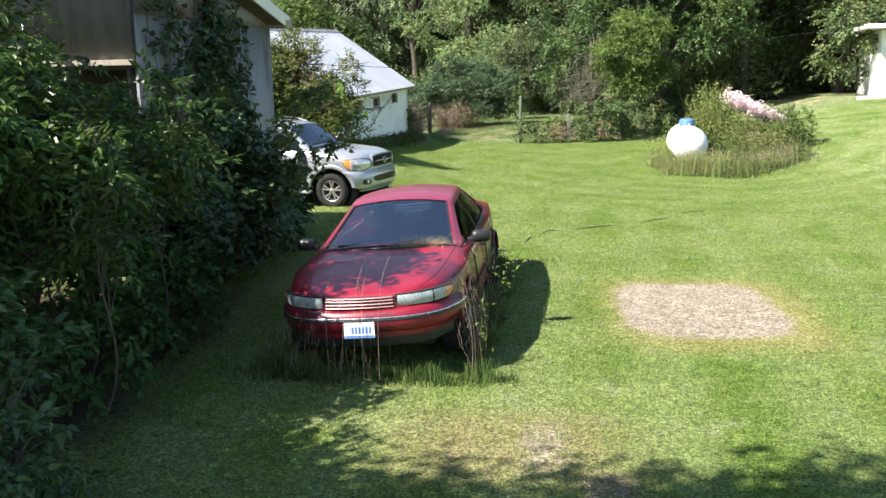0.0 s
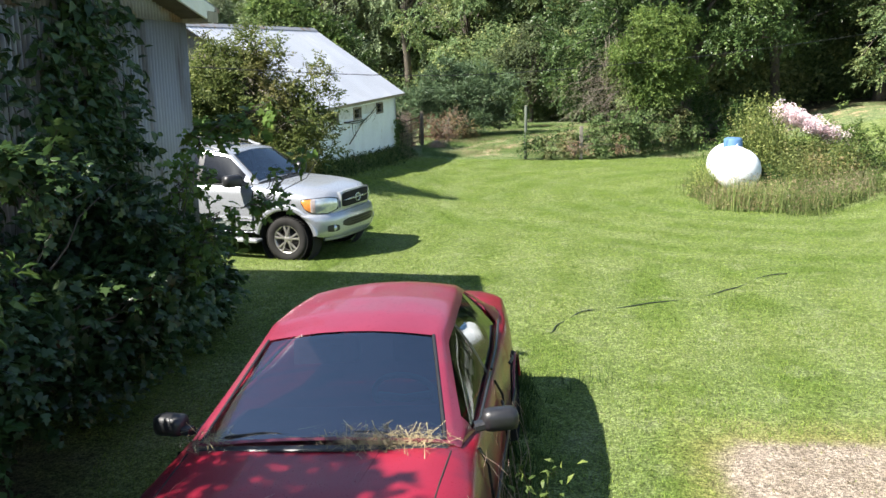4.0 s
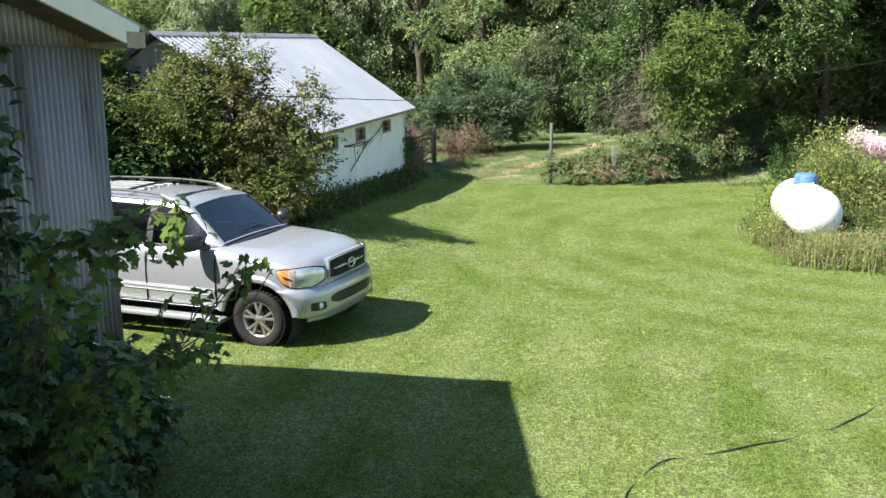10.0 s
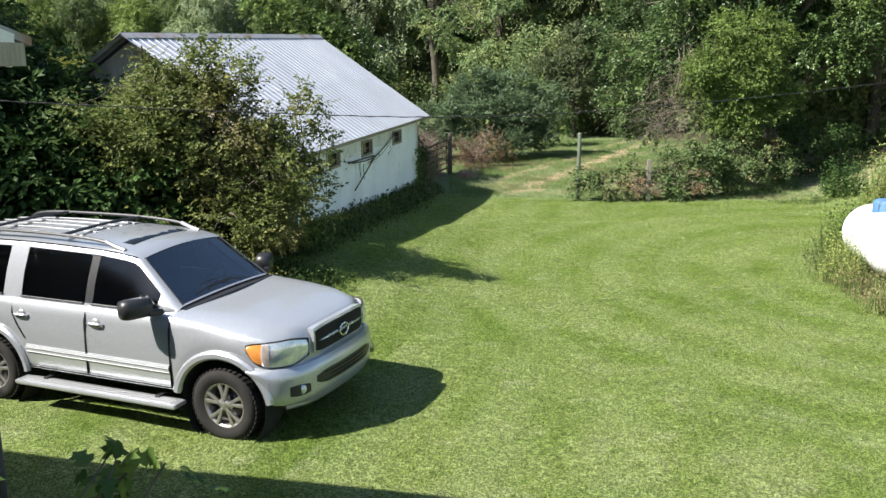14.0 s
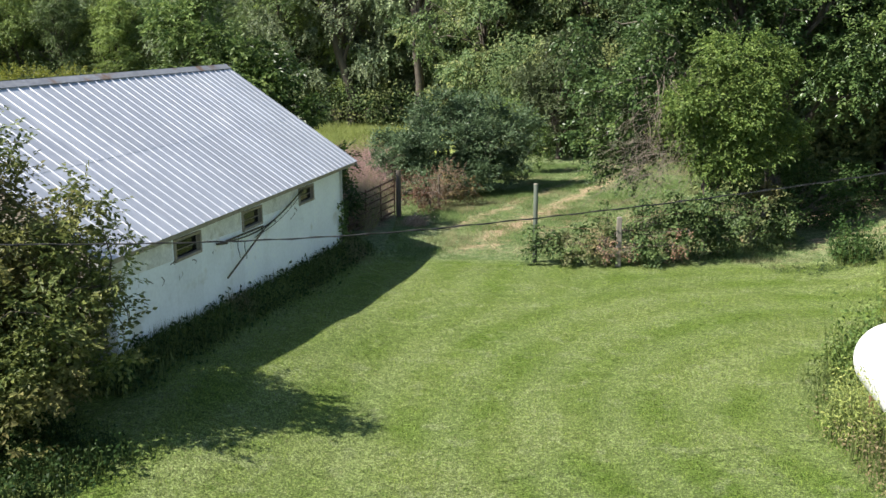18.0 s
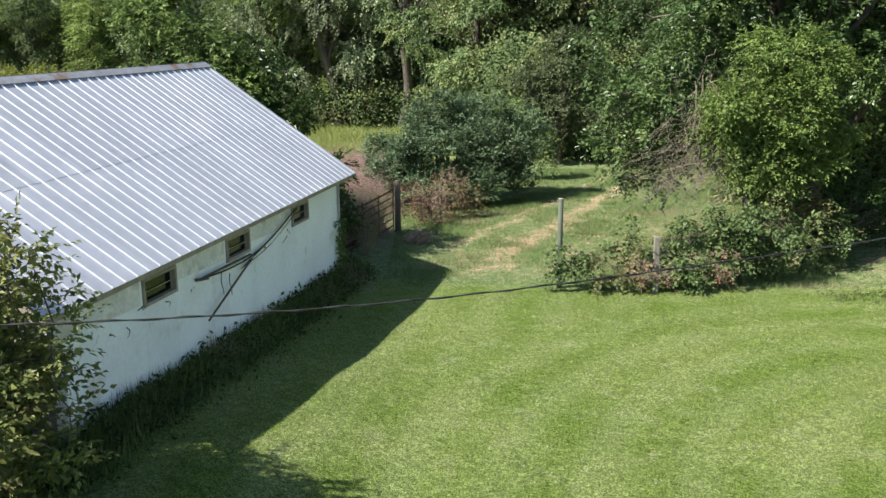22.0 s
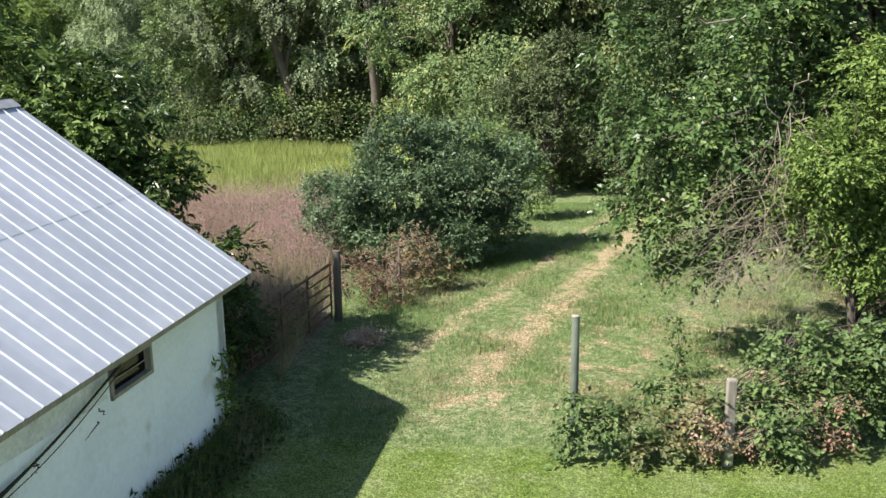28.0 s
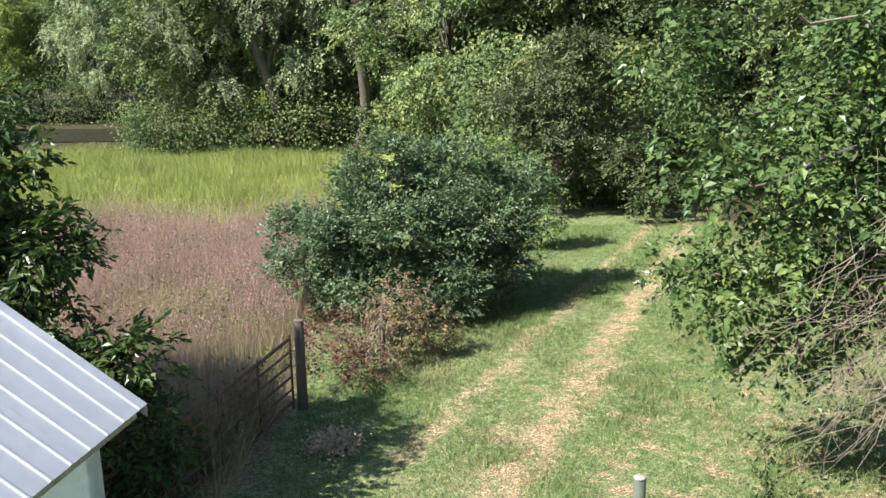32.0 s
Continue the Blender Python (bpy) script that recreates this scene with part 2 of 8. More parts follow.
    plate_blue=mat("plate_blue", (0.08, 0.16, 0.38), 0.45, var=0.06, bump=0),
    cloth_grey=mat("cloth_grey", (0.18, 0.175, 0.17), 0.9, var=0.1),
    water=mat("water", (0.022, 0.021, 0.013), 0.35, var=0.1, scale=0.4, fine=3, bump=0, spec=0.06),
    tarp=mat("tarp", (0.10, 0.33, 0.42), 0.4, var=0.1),
)


def glass_mat(name, tint, ior=1.75, rough=0.03):
    """Window glass: a tinted see-through pane with a real reflection."""
    m = bpy.data.materials.new(name)
    m.use_nodes = True
    t = m.node_tree
    N, L = t.nodes.new, t.links.new
    t.nodes.remove(t.nodes["Principled BSDF"])
    tr, gl, mx, fr = N("ShaderNodeBsdfTransparent"), N("ShaderNodeBsdfGlossy"), N("ShaderNodeMixShader"), N("ShaderNodeFresnel")
    tr.inputs[0].default_value = (*tint, 1)
    gl.inputs["Roughness"].default_value = rough
    gl.inputs["Color"].default_value = (0.9, 0.95, 1, 1)
    fr.inputs[0].default_value = ior
    L(fr.outputs[0], mx.inputs[0])
    L(tr.outputs[0], mx.inputs[1])
    L(gl.outputs[0], mx.inputs[2])
    L(mx.outputs[0], t.nodes["Material Output"].inputs["Surface"])
    return m


M["glass"] = glass_mat("glass", (0.50, 0.60, 0.64), 2.3)
M["glass_screen"] = glass_mat("glass_screen", (0.66, 0.67, 0.69), 2.8, 0.05)
M["glass_side"] = glass_mat("glass_side", (0.10, 0.11, 0.12), 1.5)
M["glass_dark"] = glass_mat("glass_dark", (0.05, 0.055, 0.06), 1.5, 0.14)


# ---- mesh helpers ----
def raw_mesh(name, verts, faces, smooth=False):
    """A mesh from numpy arrays: verts (n, 3), faces (m, k)."""
    me = bpy.data.meshes.new(name)
    verts, faces = np.asarray(verts, np.float32), np.asarray(faces, np.int32)
    k = faces.shape[1]
    me.vertices.add(len(verts))
    me.vertices.foreach_set("co", verts.ravel())
    me.loops.add(faces.size)
    me.loops.foreach_set("vertex_index", faces.ravel())
    me.polygons.add(len(faces))
    me.polygons.foreach_set("loop_start", np.arange(0, faces.size, k, dtype=np.int32))
    me.polygons.foreach_set("use_smooth", np.full(len(faces), smooth))
    me.update(calc_edges=True)
    return me


def obj(name, me, material, parent=None, m=None, label=""):
    ob = new(name, me)
    if not me.materials:
        me.materials.append(M[material] if isinstance(material, str) else material)
    if parent is not None:
        ob.parent = parent
        if parent.type == "MESH":
            ob.matrix_parent_inverse = parent.matrix_basis.inverted()
    if m is not None:
        ob.matrix_basis = m
    return tagged(ob, label)


def empty(name, m=None):
    ob = new(name)
    ob.empty_display_size = 0.2
    if m is not None:
        ob.matrix_basis = m
    return ob


def part(name, bm, material, parent, label="", smooth=False, m=None):
    me = bpy.data.meshes.new(name)
    bm.to_mesh(me)
    bm.free()
    if smooth:
        me.polygons.foreach_set("use_smooth", np.full(len(me.polygons), True))
    return obj(name, me, material, parent, m, label)


def box_bm(sx, sy, sz, at=(0, 0, 0), bevel=0.0, bm=None, rot=None):
    """A bevelled block of that size, centred at a point."""
    own = bmesh.new()
    bmesh.ops.create_cube(own, size=1)
    bmesh.ops.scale(own, vec=(sx, sy, sz), verts=own.verts)
    if bevel:
        bmesh.ops.bevel(own, geom=own.edges[:], offset=bevel, segments=2, affect="EDGES", profile=0.6)
    if rot is not None:
        bmesh.ops.transform(own, matrix=rot, verts=own.verts)
    bmesh.ops.translate(own, vec=at, verts=own.verts)
    if bm is None:
        return own
    tmp = bpy.data.meshes.new("tmp")
    own.to_mesh(tmp)
    own.free()
    bm.from_mesh(tmp)
    bpy.data.meshes.remove(tmp)
    return bm


def tubes(paths, radii, sides=6):
    """Joined tapered tubes: paths is a list of (n, 3) arrays, radii of (n,) arrays. Returns verts and faces."""
    V, F, base = [], [], 0
    ang = np.linspace(0, 2 * np.pi, sides, endpoint=False)
    for p, r in zip(paths, radii):
        p = np.asarray(p, float)
        r = np.asarray(r, float)
        n = len(p)
        d = np.gradient(p, axis=0)
        d /= np.linalg.norm(d, axis=1, keepdims=True) + 1e-9
        ref = np.where(np.abs(d[:, 2:3]) > 0.9, np.array([[1.0, 0, 0]]), np.array([[0, 0, 1.0]]))
        a = np.cross(d, ref)
        a /= np.linalg.norm(a, axis=1, keepdims=True) + 1e-9
        b = np.cross(d, a)
        ring = p[:, None, :] + r[:, None, None] * (np.cos(ang)[None, :, None] * a[:, None, :] + np.sin(ang)[None, :, None] * b[:, None, :])
        V.append(ring.reshape(-1, 3))
        i, j = np.meshgrid(np.arange(n - 1), np.arange(sides), indexing="ij")
        k = (j + 1) % sides
        F.append(np.stack([i * sides + j, i * sides + k, (i + 1) * sides + k, (i + 1) * sides + j], -1).reshape(-1, 4) + base)
        base += n * sides
    return np.concatenate(V), np.concatenate(F)


def tube_mesh(name, paths, radii, sides=6, smooth=True):
    return raw_mesh(name, *tubes(paths, radii, sides), smooth)


def rod(name, a, b, r, material, parent=None, sides=8, label="", r2=None):
    """A straight round bar with closed ends."""
    a, b = np.array(a, float), np.array(b, float)
    d = (b - a) / np.linalg.norm(b - a)
    e = 0.15 * r
    r2 = r if r2 is None else r2
    pts = np.array([a, a + d * 1e-4, a + d * e, b - d * e, b - d * 1e-4, b])
    return obj(name, tube_mesh(name, [pts], [np.array([0.001, r * 0.85, r, r2, r2 * 0.85, 0.001])], sides), material, parent, label=label)


def unit(v):
    return v / (np.linalg.norm(v, axis=-1, keepdims=True) + 1e-9)


def leaf_cloud(rs, centres, size, up=0.35, aspect=0.55, droop=0.25, bias=0.0):
    """One bent leaf of four corners at each centre, turned at random, rather facing up. Returns verts and faces."""
    n = len(centres)
    nrm = unit(rs.normal(size=(n, 3)) * 0.65 + bias + np.array([0, 0, up * 2.2]))
    t = unit(np.cross(nrm, rs.normal(size=(n, 3))))
    b = np.cross(nrm, t)
    s = (size * rs.uniform(0.6, 1.3, n))[:, None]
    base = centres - t * s * 0.5
    tip = centres + t * s * 0.5 - nrm * s * droop
    side = b * s * aspect * 0.5
    lift = nrm * s * 0.1
    V = np.stack([base, centres + side + lift, tip, centres - side + lift], 1).reshape(-1, 3)
    F = np.arange(n * 4).reshape(-1, 4)
    return V, F


def blade_cloud(rs, roots, height, width=0.012, lean=0.35):
    """One three-cornered blade of grass at each root."""
    n = len(roots)
    a = rs.uniform(0, 2 * np.pi, n)
    h = height * rs.uniform(0.55, 1.35, n) if np.isscalar(height) else height
    w = (width if np.isscalar(width) else width[:, None]) * 0.5
    side = np.stack([np.cos(a), np.sin(a), np.zeros(n)], 1) * w
    b = rs.uniform(0, 2 * np.pi, n)
    k = lean * rs.uniform(0.1, 1, n) * h
    tip = roots + np.stack([np.cos(b) * k, np.sin(b) * k, h], 1)
    V = np.stack([roots - side, roots + side, tip], 1).reshape(-1, 3)
    return V, np.arange(n * 3).reshape(-1, 3)


# ---- ground ----
def sstep(v):
    v = np.clip(v, 0, 1)
    return v * v * (3 - 2 * v)


def ground_z(x, y):
    """Height of the ground: a level lawn that rises towards the white house and a little towards the shed."""
    x, y = np.asarray(x, float), np.asarray(y, float)
    rise = 1.45 * sstep((x - 6.0) / 9.0) * sstep((y - 30) / 18.0)
    bank = (0.16 + 0.28 * sstep((54 - y) / 8.0)) * sstep((-0.4 - x) / 2.8) * sstep((y - 41.5) / 3.5) * sstep((62 - y) / 6.0)
    lump = 0.018 * np.sin(x * 1.7 + 0.6 * y) * np.sin(y * 1.3 - 0.4 * x) + 0.012 * np.sin(3.1 * x + 1.0) * np.sin(2.7 * y)
    return rise + bank + lump


def gz(x, y):
    return float(ground_z(x, y))


def warped(lo, hi, near_lo, near_hi, step):
    inner = np.arange(near_lo, near_hi + 1e-6, step)
    out_lo = near_lo - np.geomspace(step * 2, near_lo - lo, 14)
    out_hi = near_hi + np.geomspace(step * 2, hi - near_hi, 14)
    return np.concatenate([out_lo[::-1], inner, out_hi])


gx_, gy_ = warped(-1500, 1500, -22, 22, 0.5), warped(-600, 2400, 16, 104, 0.5)
GX, GY = np.meshgrid(gx_, gy_, indexing="xy")
ZZ = ground_z(GX, GY)
nx, ny = len(gx_), len(gy_)
ii, jj = np.meshgrid(np.arange(nx - 1), np.arange(ny - 1), indexing="xy")
q = (jj * nx + ii).ravel()
ground = new("ground", raw_mesh("ground", np.stack([GX, GY, ZZ], -1).reshape(-1, 3), np.stack([q, q + 1, q + nx + 1, q + nx], 1), True))
tagged(ground, "mown green lawn turning into rough grass with a worn two-wheel track", "ground", kind="structure")


def ground_material():
    m = bpy.data.materials.new("ground")
    m.use_nodes = True
    t = m.node_tree
    N, L = t.nodes.new, t.links.new
    b = t.nodes["Principled BSDF"]
    co = N("ShaderNodeTexCoord")
    sep = N("ShaderNodeSeparateXYZ")
    L(co.outputs["Object"], sep.inputs[0])

    def noise_(scale, detail=4.0, rough=0.5):
        n = N("ShaderNodeTexNoise")
        n.inputs["Scale"].default_value, n.inputs["Detail"].default_value, n.inputs["Roughness"].default_value = scale, detail, rough
        L(co.outputs["Object"], n.inputs[0])
        return n.outputs["Fac"]

    def op(kind, a, c=None, d=None):
        n = N("ShaderNodeMath")
        n.operation = kind
        for k, v in enumerate((a, c, d)):
            if v is None:
                continue
            if isinstance(v, (int, float)):
                n.inputs[k].default_value = v
            else:
                L(v, n.inputs[k])
        return n.outputs[0]

    def remap(v, a, z, lo=0.0, hi=1.0):
        n = N("ShaderNodeMapRange")
        n.interpolation_type = "SMOOTHSTEP"
        for k, w in zip((1, 2, 3, 4), (a, z, lo, hi)):
            n.inputs[k].default_value = w
        L(v, n.inputs[0])
        return n.outputs[0]

    def mix(fac, a, c):
        n = N("ShaderNodeMix")
        n.data_type = "RGBA"
        for key, v in (("A", a), ("B", c)):
            if isinstance(v, tuple):
                n.inputs[key].default_value = (*v, 1)
            else:
                L(v, n.inputs[key])
        L(fac, n.inputs["Factor"])
        return n.outputs["Result"]

    X, Y = sep.outputs[0], sep.outputs[1]
    wob = op("MULTIPLY_ADD", noise_(1.1, 5), 1.4, -0.7)
    wob2 = op("MULTIPLY_ADD", noise_(3.5, 4), 0.9, -0.45)

    def dist_line(x0, slope, y0):
        """Sideways distance from a straight line over the ground."""
        ln = op("MULTIPLY_ADD", op("SUBTRACT", Y, y0), slope, x0)
        return op("ABSOLUTE", op("ADD", op("SUBTRACT", X, ln), op("MULTIPLY", wob2, 0.8)))

    def blob(cx, cy, rx, ry, soft, wobble=0.35):
        a = op("DIVIDE", op("SUBTRACT", X, cx), rx)
        c = op("DIVIDE", op("SUBTRACT", Y, cy), ry)
        d = op("POWER", op("ADD", op("POWER", op("ABSOLUTE", a), 4.0), op("POWER", op("ABSOLUTE", c), 4.0)), 0.25)
        d = op("ADD", d, op("MULTIPLY", wob2, wobble))
        return remap(d, 1.0 - soft, 1.0 + soft, 1.0, 0.0)

    fine = noise_(38, 4, 0.65)
    mid = noise_(6, 4, 0.6)
    big = noise_(0.55, 3)
    # lawn
    green = mix(remap(mid, 0.3, 0.7), (0.090, 0.144, 0.024), (0.129, 0.182, 0.042))
    green = mix(remap(big, 0.34, 0.70), green, mix(remap(mid, 0.3, 0.7), (0.168, 0.212, 0.062), (0.203, 0.243, 0.090)))
    stripe = op("SINE", op("MULTIPLY_ADD", op("ADD", X, op("MULTIPLY", wob, 0.25)), 5.2, op("MULTIPLY", Y, -0.55)))
    ring = op("SQRT", op("ADD", op("POWER", op("ABSOLUTE", op("SUBTRACT", X, 6.8)), 2.0), op("POWER", op("ABSOLUTE", op("SUBTRACT", Y, 46.5)), 2.0)))
    arc = op("SINE", op("MULTIPLY", op("ADD", ring, op("MULTIPLY", wob, 0.2)), 6.0))
    near = remap(ring, 9.5, 7.0)
    stripe = op("ADD", op("MULTIPLY", arc, near), op("MULTIPLY", stripe, op("SUBTRACT", 1.0, near)))
    green = mix(op("MULTIPLY", remap(stripe, -1, 1), 0.42), green, (0.225, 0.268, 0.112))
    green = mix(op("MULTIPLY", remap(noise_(2.2, 4, 0.6), 0.54, 0.68), 0.55), green, (0.215, 0.245, 0.122))
    green = mix(op("MULTIPLY", remap(noise_(11, 4, 0.7), 0.58, 0.70), 0.35), green, (0.30, 0.265, 0.135))
    green = mix(op("MULTIPLY", remap(noise_(5.5, 3, 0.6), 0.40, 0.30), 0.55), green, (0.062, 0.114, 0.018))
    # rough ground beyond the fence
    rough_g = mix(remap(mid, 0.35, 0.65), (0.12, 0.175, 0.065), (0.215, 0.245, 0.12))
    col = mix(remap(op("ADD", Y, op("MULTIPLY", wob, 0.5)), 54.9, 55.5), green, rough_g)
    # the pinkish weed field and the yellow meadow behind it
    edge = op("SUBTRACT", op("MULTIPLY_ADD", op("SUBTRACT", Y, 57.0), -0.10, -2.4), X)
    left = op("MULTIPLY", remap(op("ADD", edge, wob), 0.0, 0.6), remap(Y, 57.5, 58.5))
    col = mix(left, col, (0.30, 0.235, 0.16))
    col = mix(op("MULTIPLY", remap(X, -2.0, -4.0), remap(op("ADD", Y, op("MULTIPLY", wob, 2.0)), 72.0, 74.5)), col, (0.30, 0.35, 0.09))
    # dark floor under trees and thicket: leaf litter with the shade put in
    dark_floor = op("MAXIMUM", remap(op("ADD", Y, wob), 97.0, 99.0), op("MULTIPLY", remap(op("ADD", X, wob), 6.2, 7.2), remap(op("SUBTRACT", Y, op("MULTIPLY", X, 0.42)), 55.0, 56.0)))
    # ground below the thicket painted dark for the shade there
    dark_floor = op("MAXIMUM", dark_floor, blob(-4.6, 28.6, 2.2, 4.2, 0.25))
    col = mix(dark_floor, col, (0.06, 0.055, 0.032))
    # dry straw-coloured wheel tracks and trodden patches
    straw = mix(remap(fine, 0.35, 0.65), (0.30, 0.22, 0.135), (0.45, 0.345, 0.22))
    beyond = remap(Y, 55.6, 57.0)
    t1 = op("MULTIPLY", remap(op("ADD", dist_line(-0.33, 0.345, 56.7), op("MULTIPLY", wob2, 0.35)), 0.15, 0.50, 1, 0), beyond)
    t2 = op("MULTIPLY", remap(dist_line(-1.9, 0.37, 56.7), 0.06, 0.34, 1, 0), remap(Y, 58.0, 59.5))
    dry = op("MULTIPLY", remap(noise_(1.7, 5, 0.6), 0.48, 0.60), op("MULTIPLY", beyond, remap(X, -1.5, 0.5)))
    dry = op("MULTIPLY", dry, remap(Y, 64.0, 60.0))
    col = mix(op("MULTIPLY", op("MAXIMUM", op("MAXIMUM", t1, op("MULTIPLY", t2, 0.85)), op("MULTIPLY", dry, 0.95)), remap(noise_(2.3, 5, 0.65), 0.38, 0.54, 0.0, 0.95)), col, straw)
    col = mix(op("MULTIPLY", blob(4.5, 79.5, 3.5, 1.2, 0.5), 0.25), col, straw)
    # bare rectangle of earth in the lawn, with a burnt rim, and bald spots
    col = mix(op("MULTIPLY", blob(3.05, 31.35, 1.15, 1.5, 0.3), 0.75), col, (0.30, 0.255, 0.10))
    soil = mix(remap(noise_(4.5, 5, 0.6), 0.3, 0.7), (0.29, 0.235, 0.175), (0.40, 0.33, 0.26))
    soil = mix(remap(noise_(9, 5, 0.7), 0.56, 0.66), soil, (0.26, 0.205, 0.135))
    col = mix(blob(2.95, 31.42, 0.90, 1.16, 0.12, 0.38), col, soil)
    col = mix(op("MULTIPLY", blob(0.75, 27.55, 0.85, 0.6, 0.6, 0.7), 0.85), col, (0.26, 0.215, 0.11))
    col = mix(op("MULTIPLY", blob(1.02, 27.55, 0.16, 0.35, 0.6, 0.5), 0.7), col, soil)
    col = mix(op("MULTIPLY", blob(1.42, 26.9, 0.17, 0.2, 0.5, 0.5), 0.9), col, (0.24, 0.18, 0.13))
    hsv = N("ShaderNodeHueSaturation")
    L(col, hsv.inputs["Color"])
    grain = op("MULTIPLY", remap(fine, 0.34, 0.66, 0.50, 1.46), remap(noise_(95, 2, 0.6), 0.32, 0.68, 0.62, 1.38))
    grain = op("MULTIPLY", grain, remap(noise_(15, 3, 0.6), 0.36, 0.66, 0.80, 1.18))
    L(op("MULTIPLY", grain, remap(mid, 0.3, 0.7, 0.93, 1.07)), hsv.inputs["Value"])
    L(hsv.outputs[0], b.inputs["Base Color"])
    b.inputs["Roughness"].default_value = 0.85
    b.inputs["Specular IOR Level"].default_value = 0.06
    bp = N("ShaderNodeBump")
    bp.inputs["Strength"].default_value, bp.inputs["Distance"].default_value = 0.9, 0.04
    L(op("MULTIPLY_ADD", noise_(85, 3, 0.7), 0.6, fine), bp.inputs["Height"])
    L(bp.outputs[0], b.inputs["Normal"])
    return m


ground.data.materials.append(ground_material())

river = obj("river", raw_mesh("river", [(-75, 104, 0.06), (-17, 103, 0.06), (-19, 112, 0.06), (-80, 120, 0.06)], [(0, 1, 2, 3)]), "water")
tagged(river, "slow brown river behind the meadow", "river", kind="structure")


# ---- barn with a corrugated gable wall ----
def strip_wall(name, a, b, z0, top0, top1, period, depth, material, parent, label=""):
    """A ribbed sheet-metal wall from a to b, its top rising from top0 to top1, with a back face."""
    a, b = np.array(a, float), np.array(b, float)
    length = np.linalg.norm(b - a)
    d = (b - a) / length
    nrm = np.array([d[1], -d[0]])
    n = int(length / period * 8)
    s = np.linspace(0, length, n + 1)
    off = depth * np.cos(s / period * 2 * np.pi)
    top = top0 + (top1 - top0) * s / length
    xy = a + d * s[:, None] + nrm * off[:, None]
    back = a + d * s[:, None] - nrm * 0.12
    V = np.concatenate([np.c_[xy, np.full(n + 1, z0)], np.c_[xy, top], np.c_[back, top], np.c_[back, np.full(n + 1, z0)]])
    i = np.arange(n)
    k = n + 1
    F = np.concatenate([np.stack([i + r * k, i + 1 + r * k, i + 1 + ((r + 1) % 4) * k, i + ((r + 1) % 4) * k], 1) for r in range(4)])
    return obj(name, raw_mesh(name, V, F, True), material, parent, label=label)


barn = tagged(empty("barn"), "old barn clad in grey corrugated metal with white roof trim", "barn")
C0 = np.array([-3.32, 36.5])
wd = np.array([-0.122, -0.9925])
wn_ = np.array([0.9925, -0.122])
C1 = C0 + wd * 4.35
zc = 3.62
strip_wall("gable_wall", C1, C0, 0.05, zc + 4.35 * 0.24, zc, 0.068, 0.029, "corrugated", barn)
strip_wall("upper_gable_sheet", C1 + wn_ * 0.035, C0 + wn_ * 0.035, 3.52, zc + 4.35 * 0.24, zc + 0.01, 0.068, 0.029, "roof_old", barn, "darker overlapping top course")
strip_wall("rear_wall", C0, C0 - wn_ * 11.0, 0.05, zc, zc, 0.1, 0.036, "corrugated", barn)
UL = C1 - wn_ * 11.0
strip_wall("front_wall", UL, C1, 2.95, zc + 4.35 * 0.24, zc + 4.35 * 0.24, 0.23, 0.012, "siding", barn, "vertical siding, its grey darkened for shade")


def slab(name, pts, thick, material, parent, label=""):
    """A slab of even thickness under a flat outline."""
    bm = bmesh.new()
    f = bm.faces.new([bm.verts.new(p) for p in pts])
    r = bmesh.ops.extrude_face_region(bm, geom=[f])
    vs = [v for v in r["geom"] if isinstance(v, bmesh.types.BMVert)]
    bm.normal_update()
    bmesh.ops.translate(bm, vec=Vector((0, 0, -thick)), verts=vs)
    bmesh.ops.recalc_face_normals(bm, faces=bm.faces[:])
    return part(name, bm, material, parent, label)


def P3(p, z):
    return (float(p[0]), float(p[1]), float(z))


tip = C0 + wn_ * 0.36 - wd * 0.05
top = C1 + wn_ * 0.36 + wd * 1.05
zr = zc + 5.40 * 0.24
slab("roof", [P3(tip - wd * 0.18, zc + 0.06), P3(top, zr + 0.14), P3(top - wn_ * 11.6, zr + 0.14), P3(tip - wd * 0.18 - wn_ * 11.6, zc + 0.06)], 0.05,
     "roof_old", barn)


def board(name, a, b, w, h, material, parent, label="", bevel=0.004):
    """A sawn board between two points; h is its upright height."""
    a, b = Vector(a), Vector(b)
    d = (b - a)
    ln = d.length
    bm = box_bm(ln, w, h, bevel=bevel)
    rot = d.to_track_quat("X", "Z").to_matrix().to_4x4()
    return part(name, bm, material, parent, label, m=Matrix.Translation((a + b) / 2) @ rot)


board("rake_board", P3(tip, zc - 0.02), P3(top, zr + 0.03), 0.03, 0.19, "trim_white", barn, "white rake board")
board("eave_board", P3(tip - wd * 0.02, zc - 0.02), P3(tip - wn_ * 9.5, zc - 0.02), 0.03, 0.16, "trim_white", barn, "white eave board")
slab("soffit", [P3(tip, zc - 0.09), P3(top, zr - 0.06), P3(top - wn_ * 0.4, zr - 0.06), P3(tip - wn_ * 0.4, zc - 0.09)], 0.015, "wood_dark", barn)
part("eave_return", box_bm(0.36, 0.28, 0.13, bevel=0.004), "wood_grey", barn, m=Matrix.Translation(P3(C0 + wn_ * 0.2 - wd * 0.0, zc - 0.04)) @ Matrix.Rotation(math.atan2(wn_[1], wn_[0]), 4, "Z"))
board("sill_board", P3(UL - wd * -0.03, 2.93), P3(C1 + wd * 0.03, 2.93), 0.05, 0.07, "wood_grey", barn, "pale sill board")
strip_wall("lower_wall", UL - wd * 0.9, C1 - wd * 0.9, 0.0, 2.95, 2.95, 0.23, 0.012, "wood_dark", barn)
slab("overhang_floor", [P3(UL - wd, 2.90), P3(C1 - wd, 2.90), P3(C1, 2.90), P3(UL, 2.90)], 0.05, "wood_dark", barn)
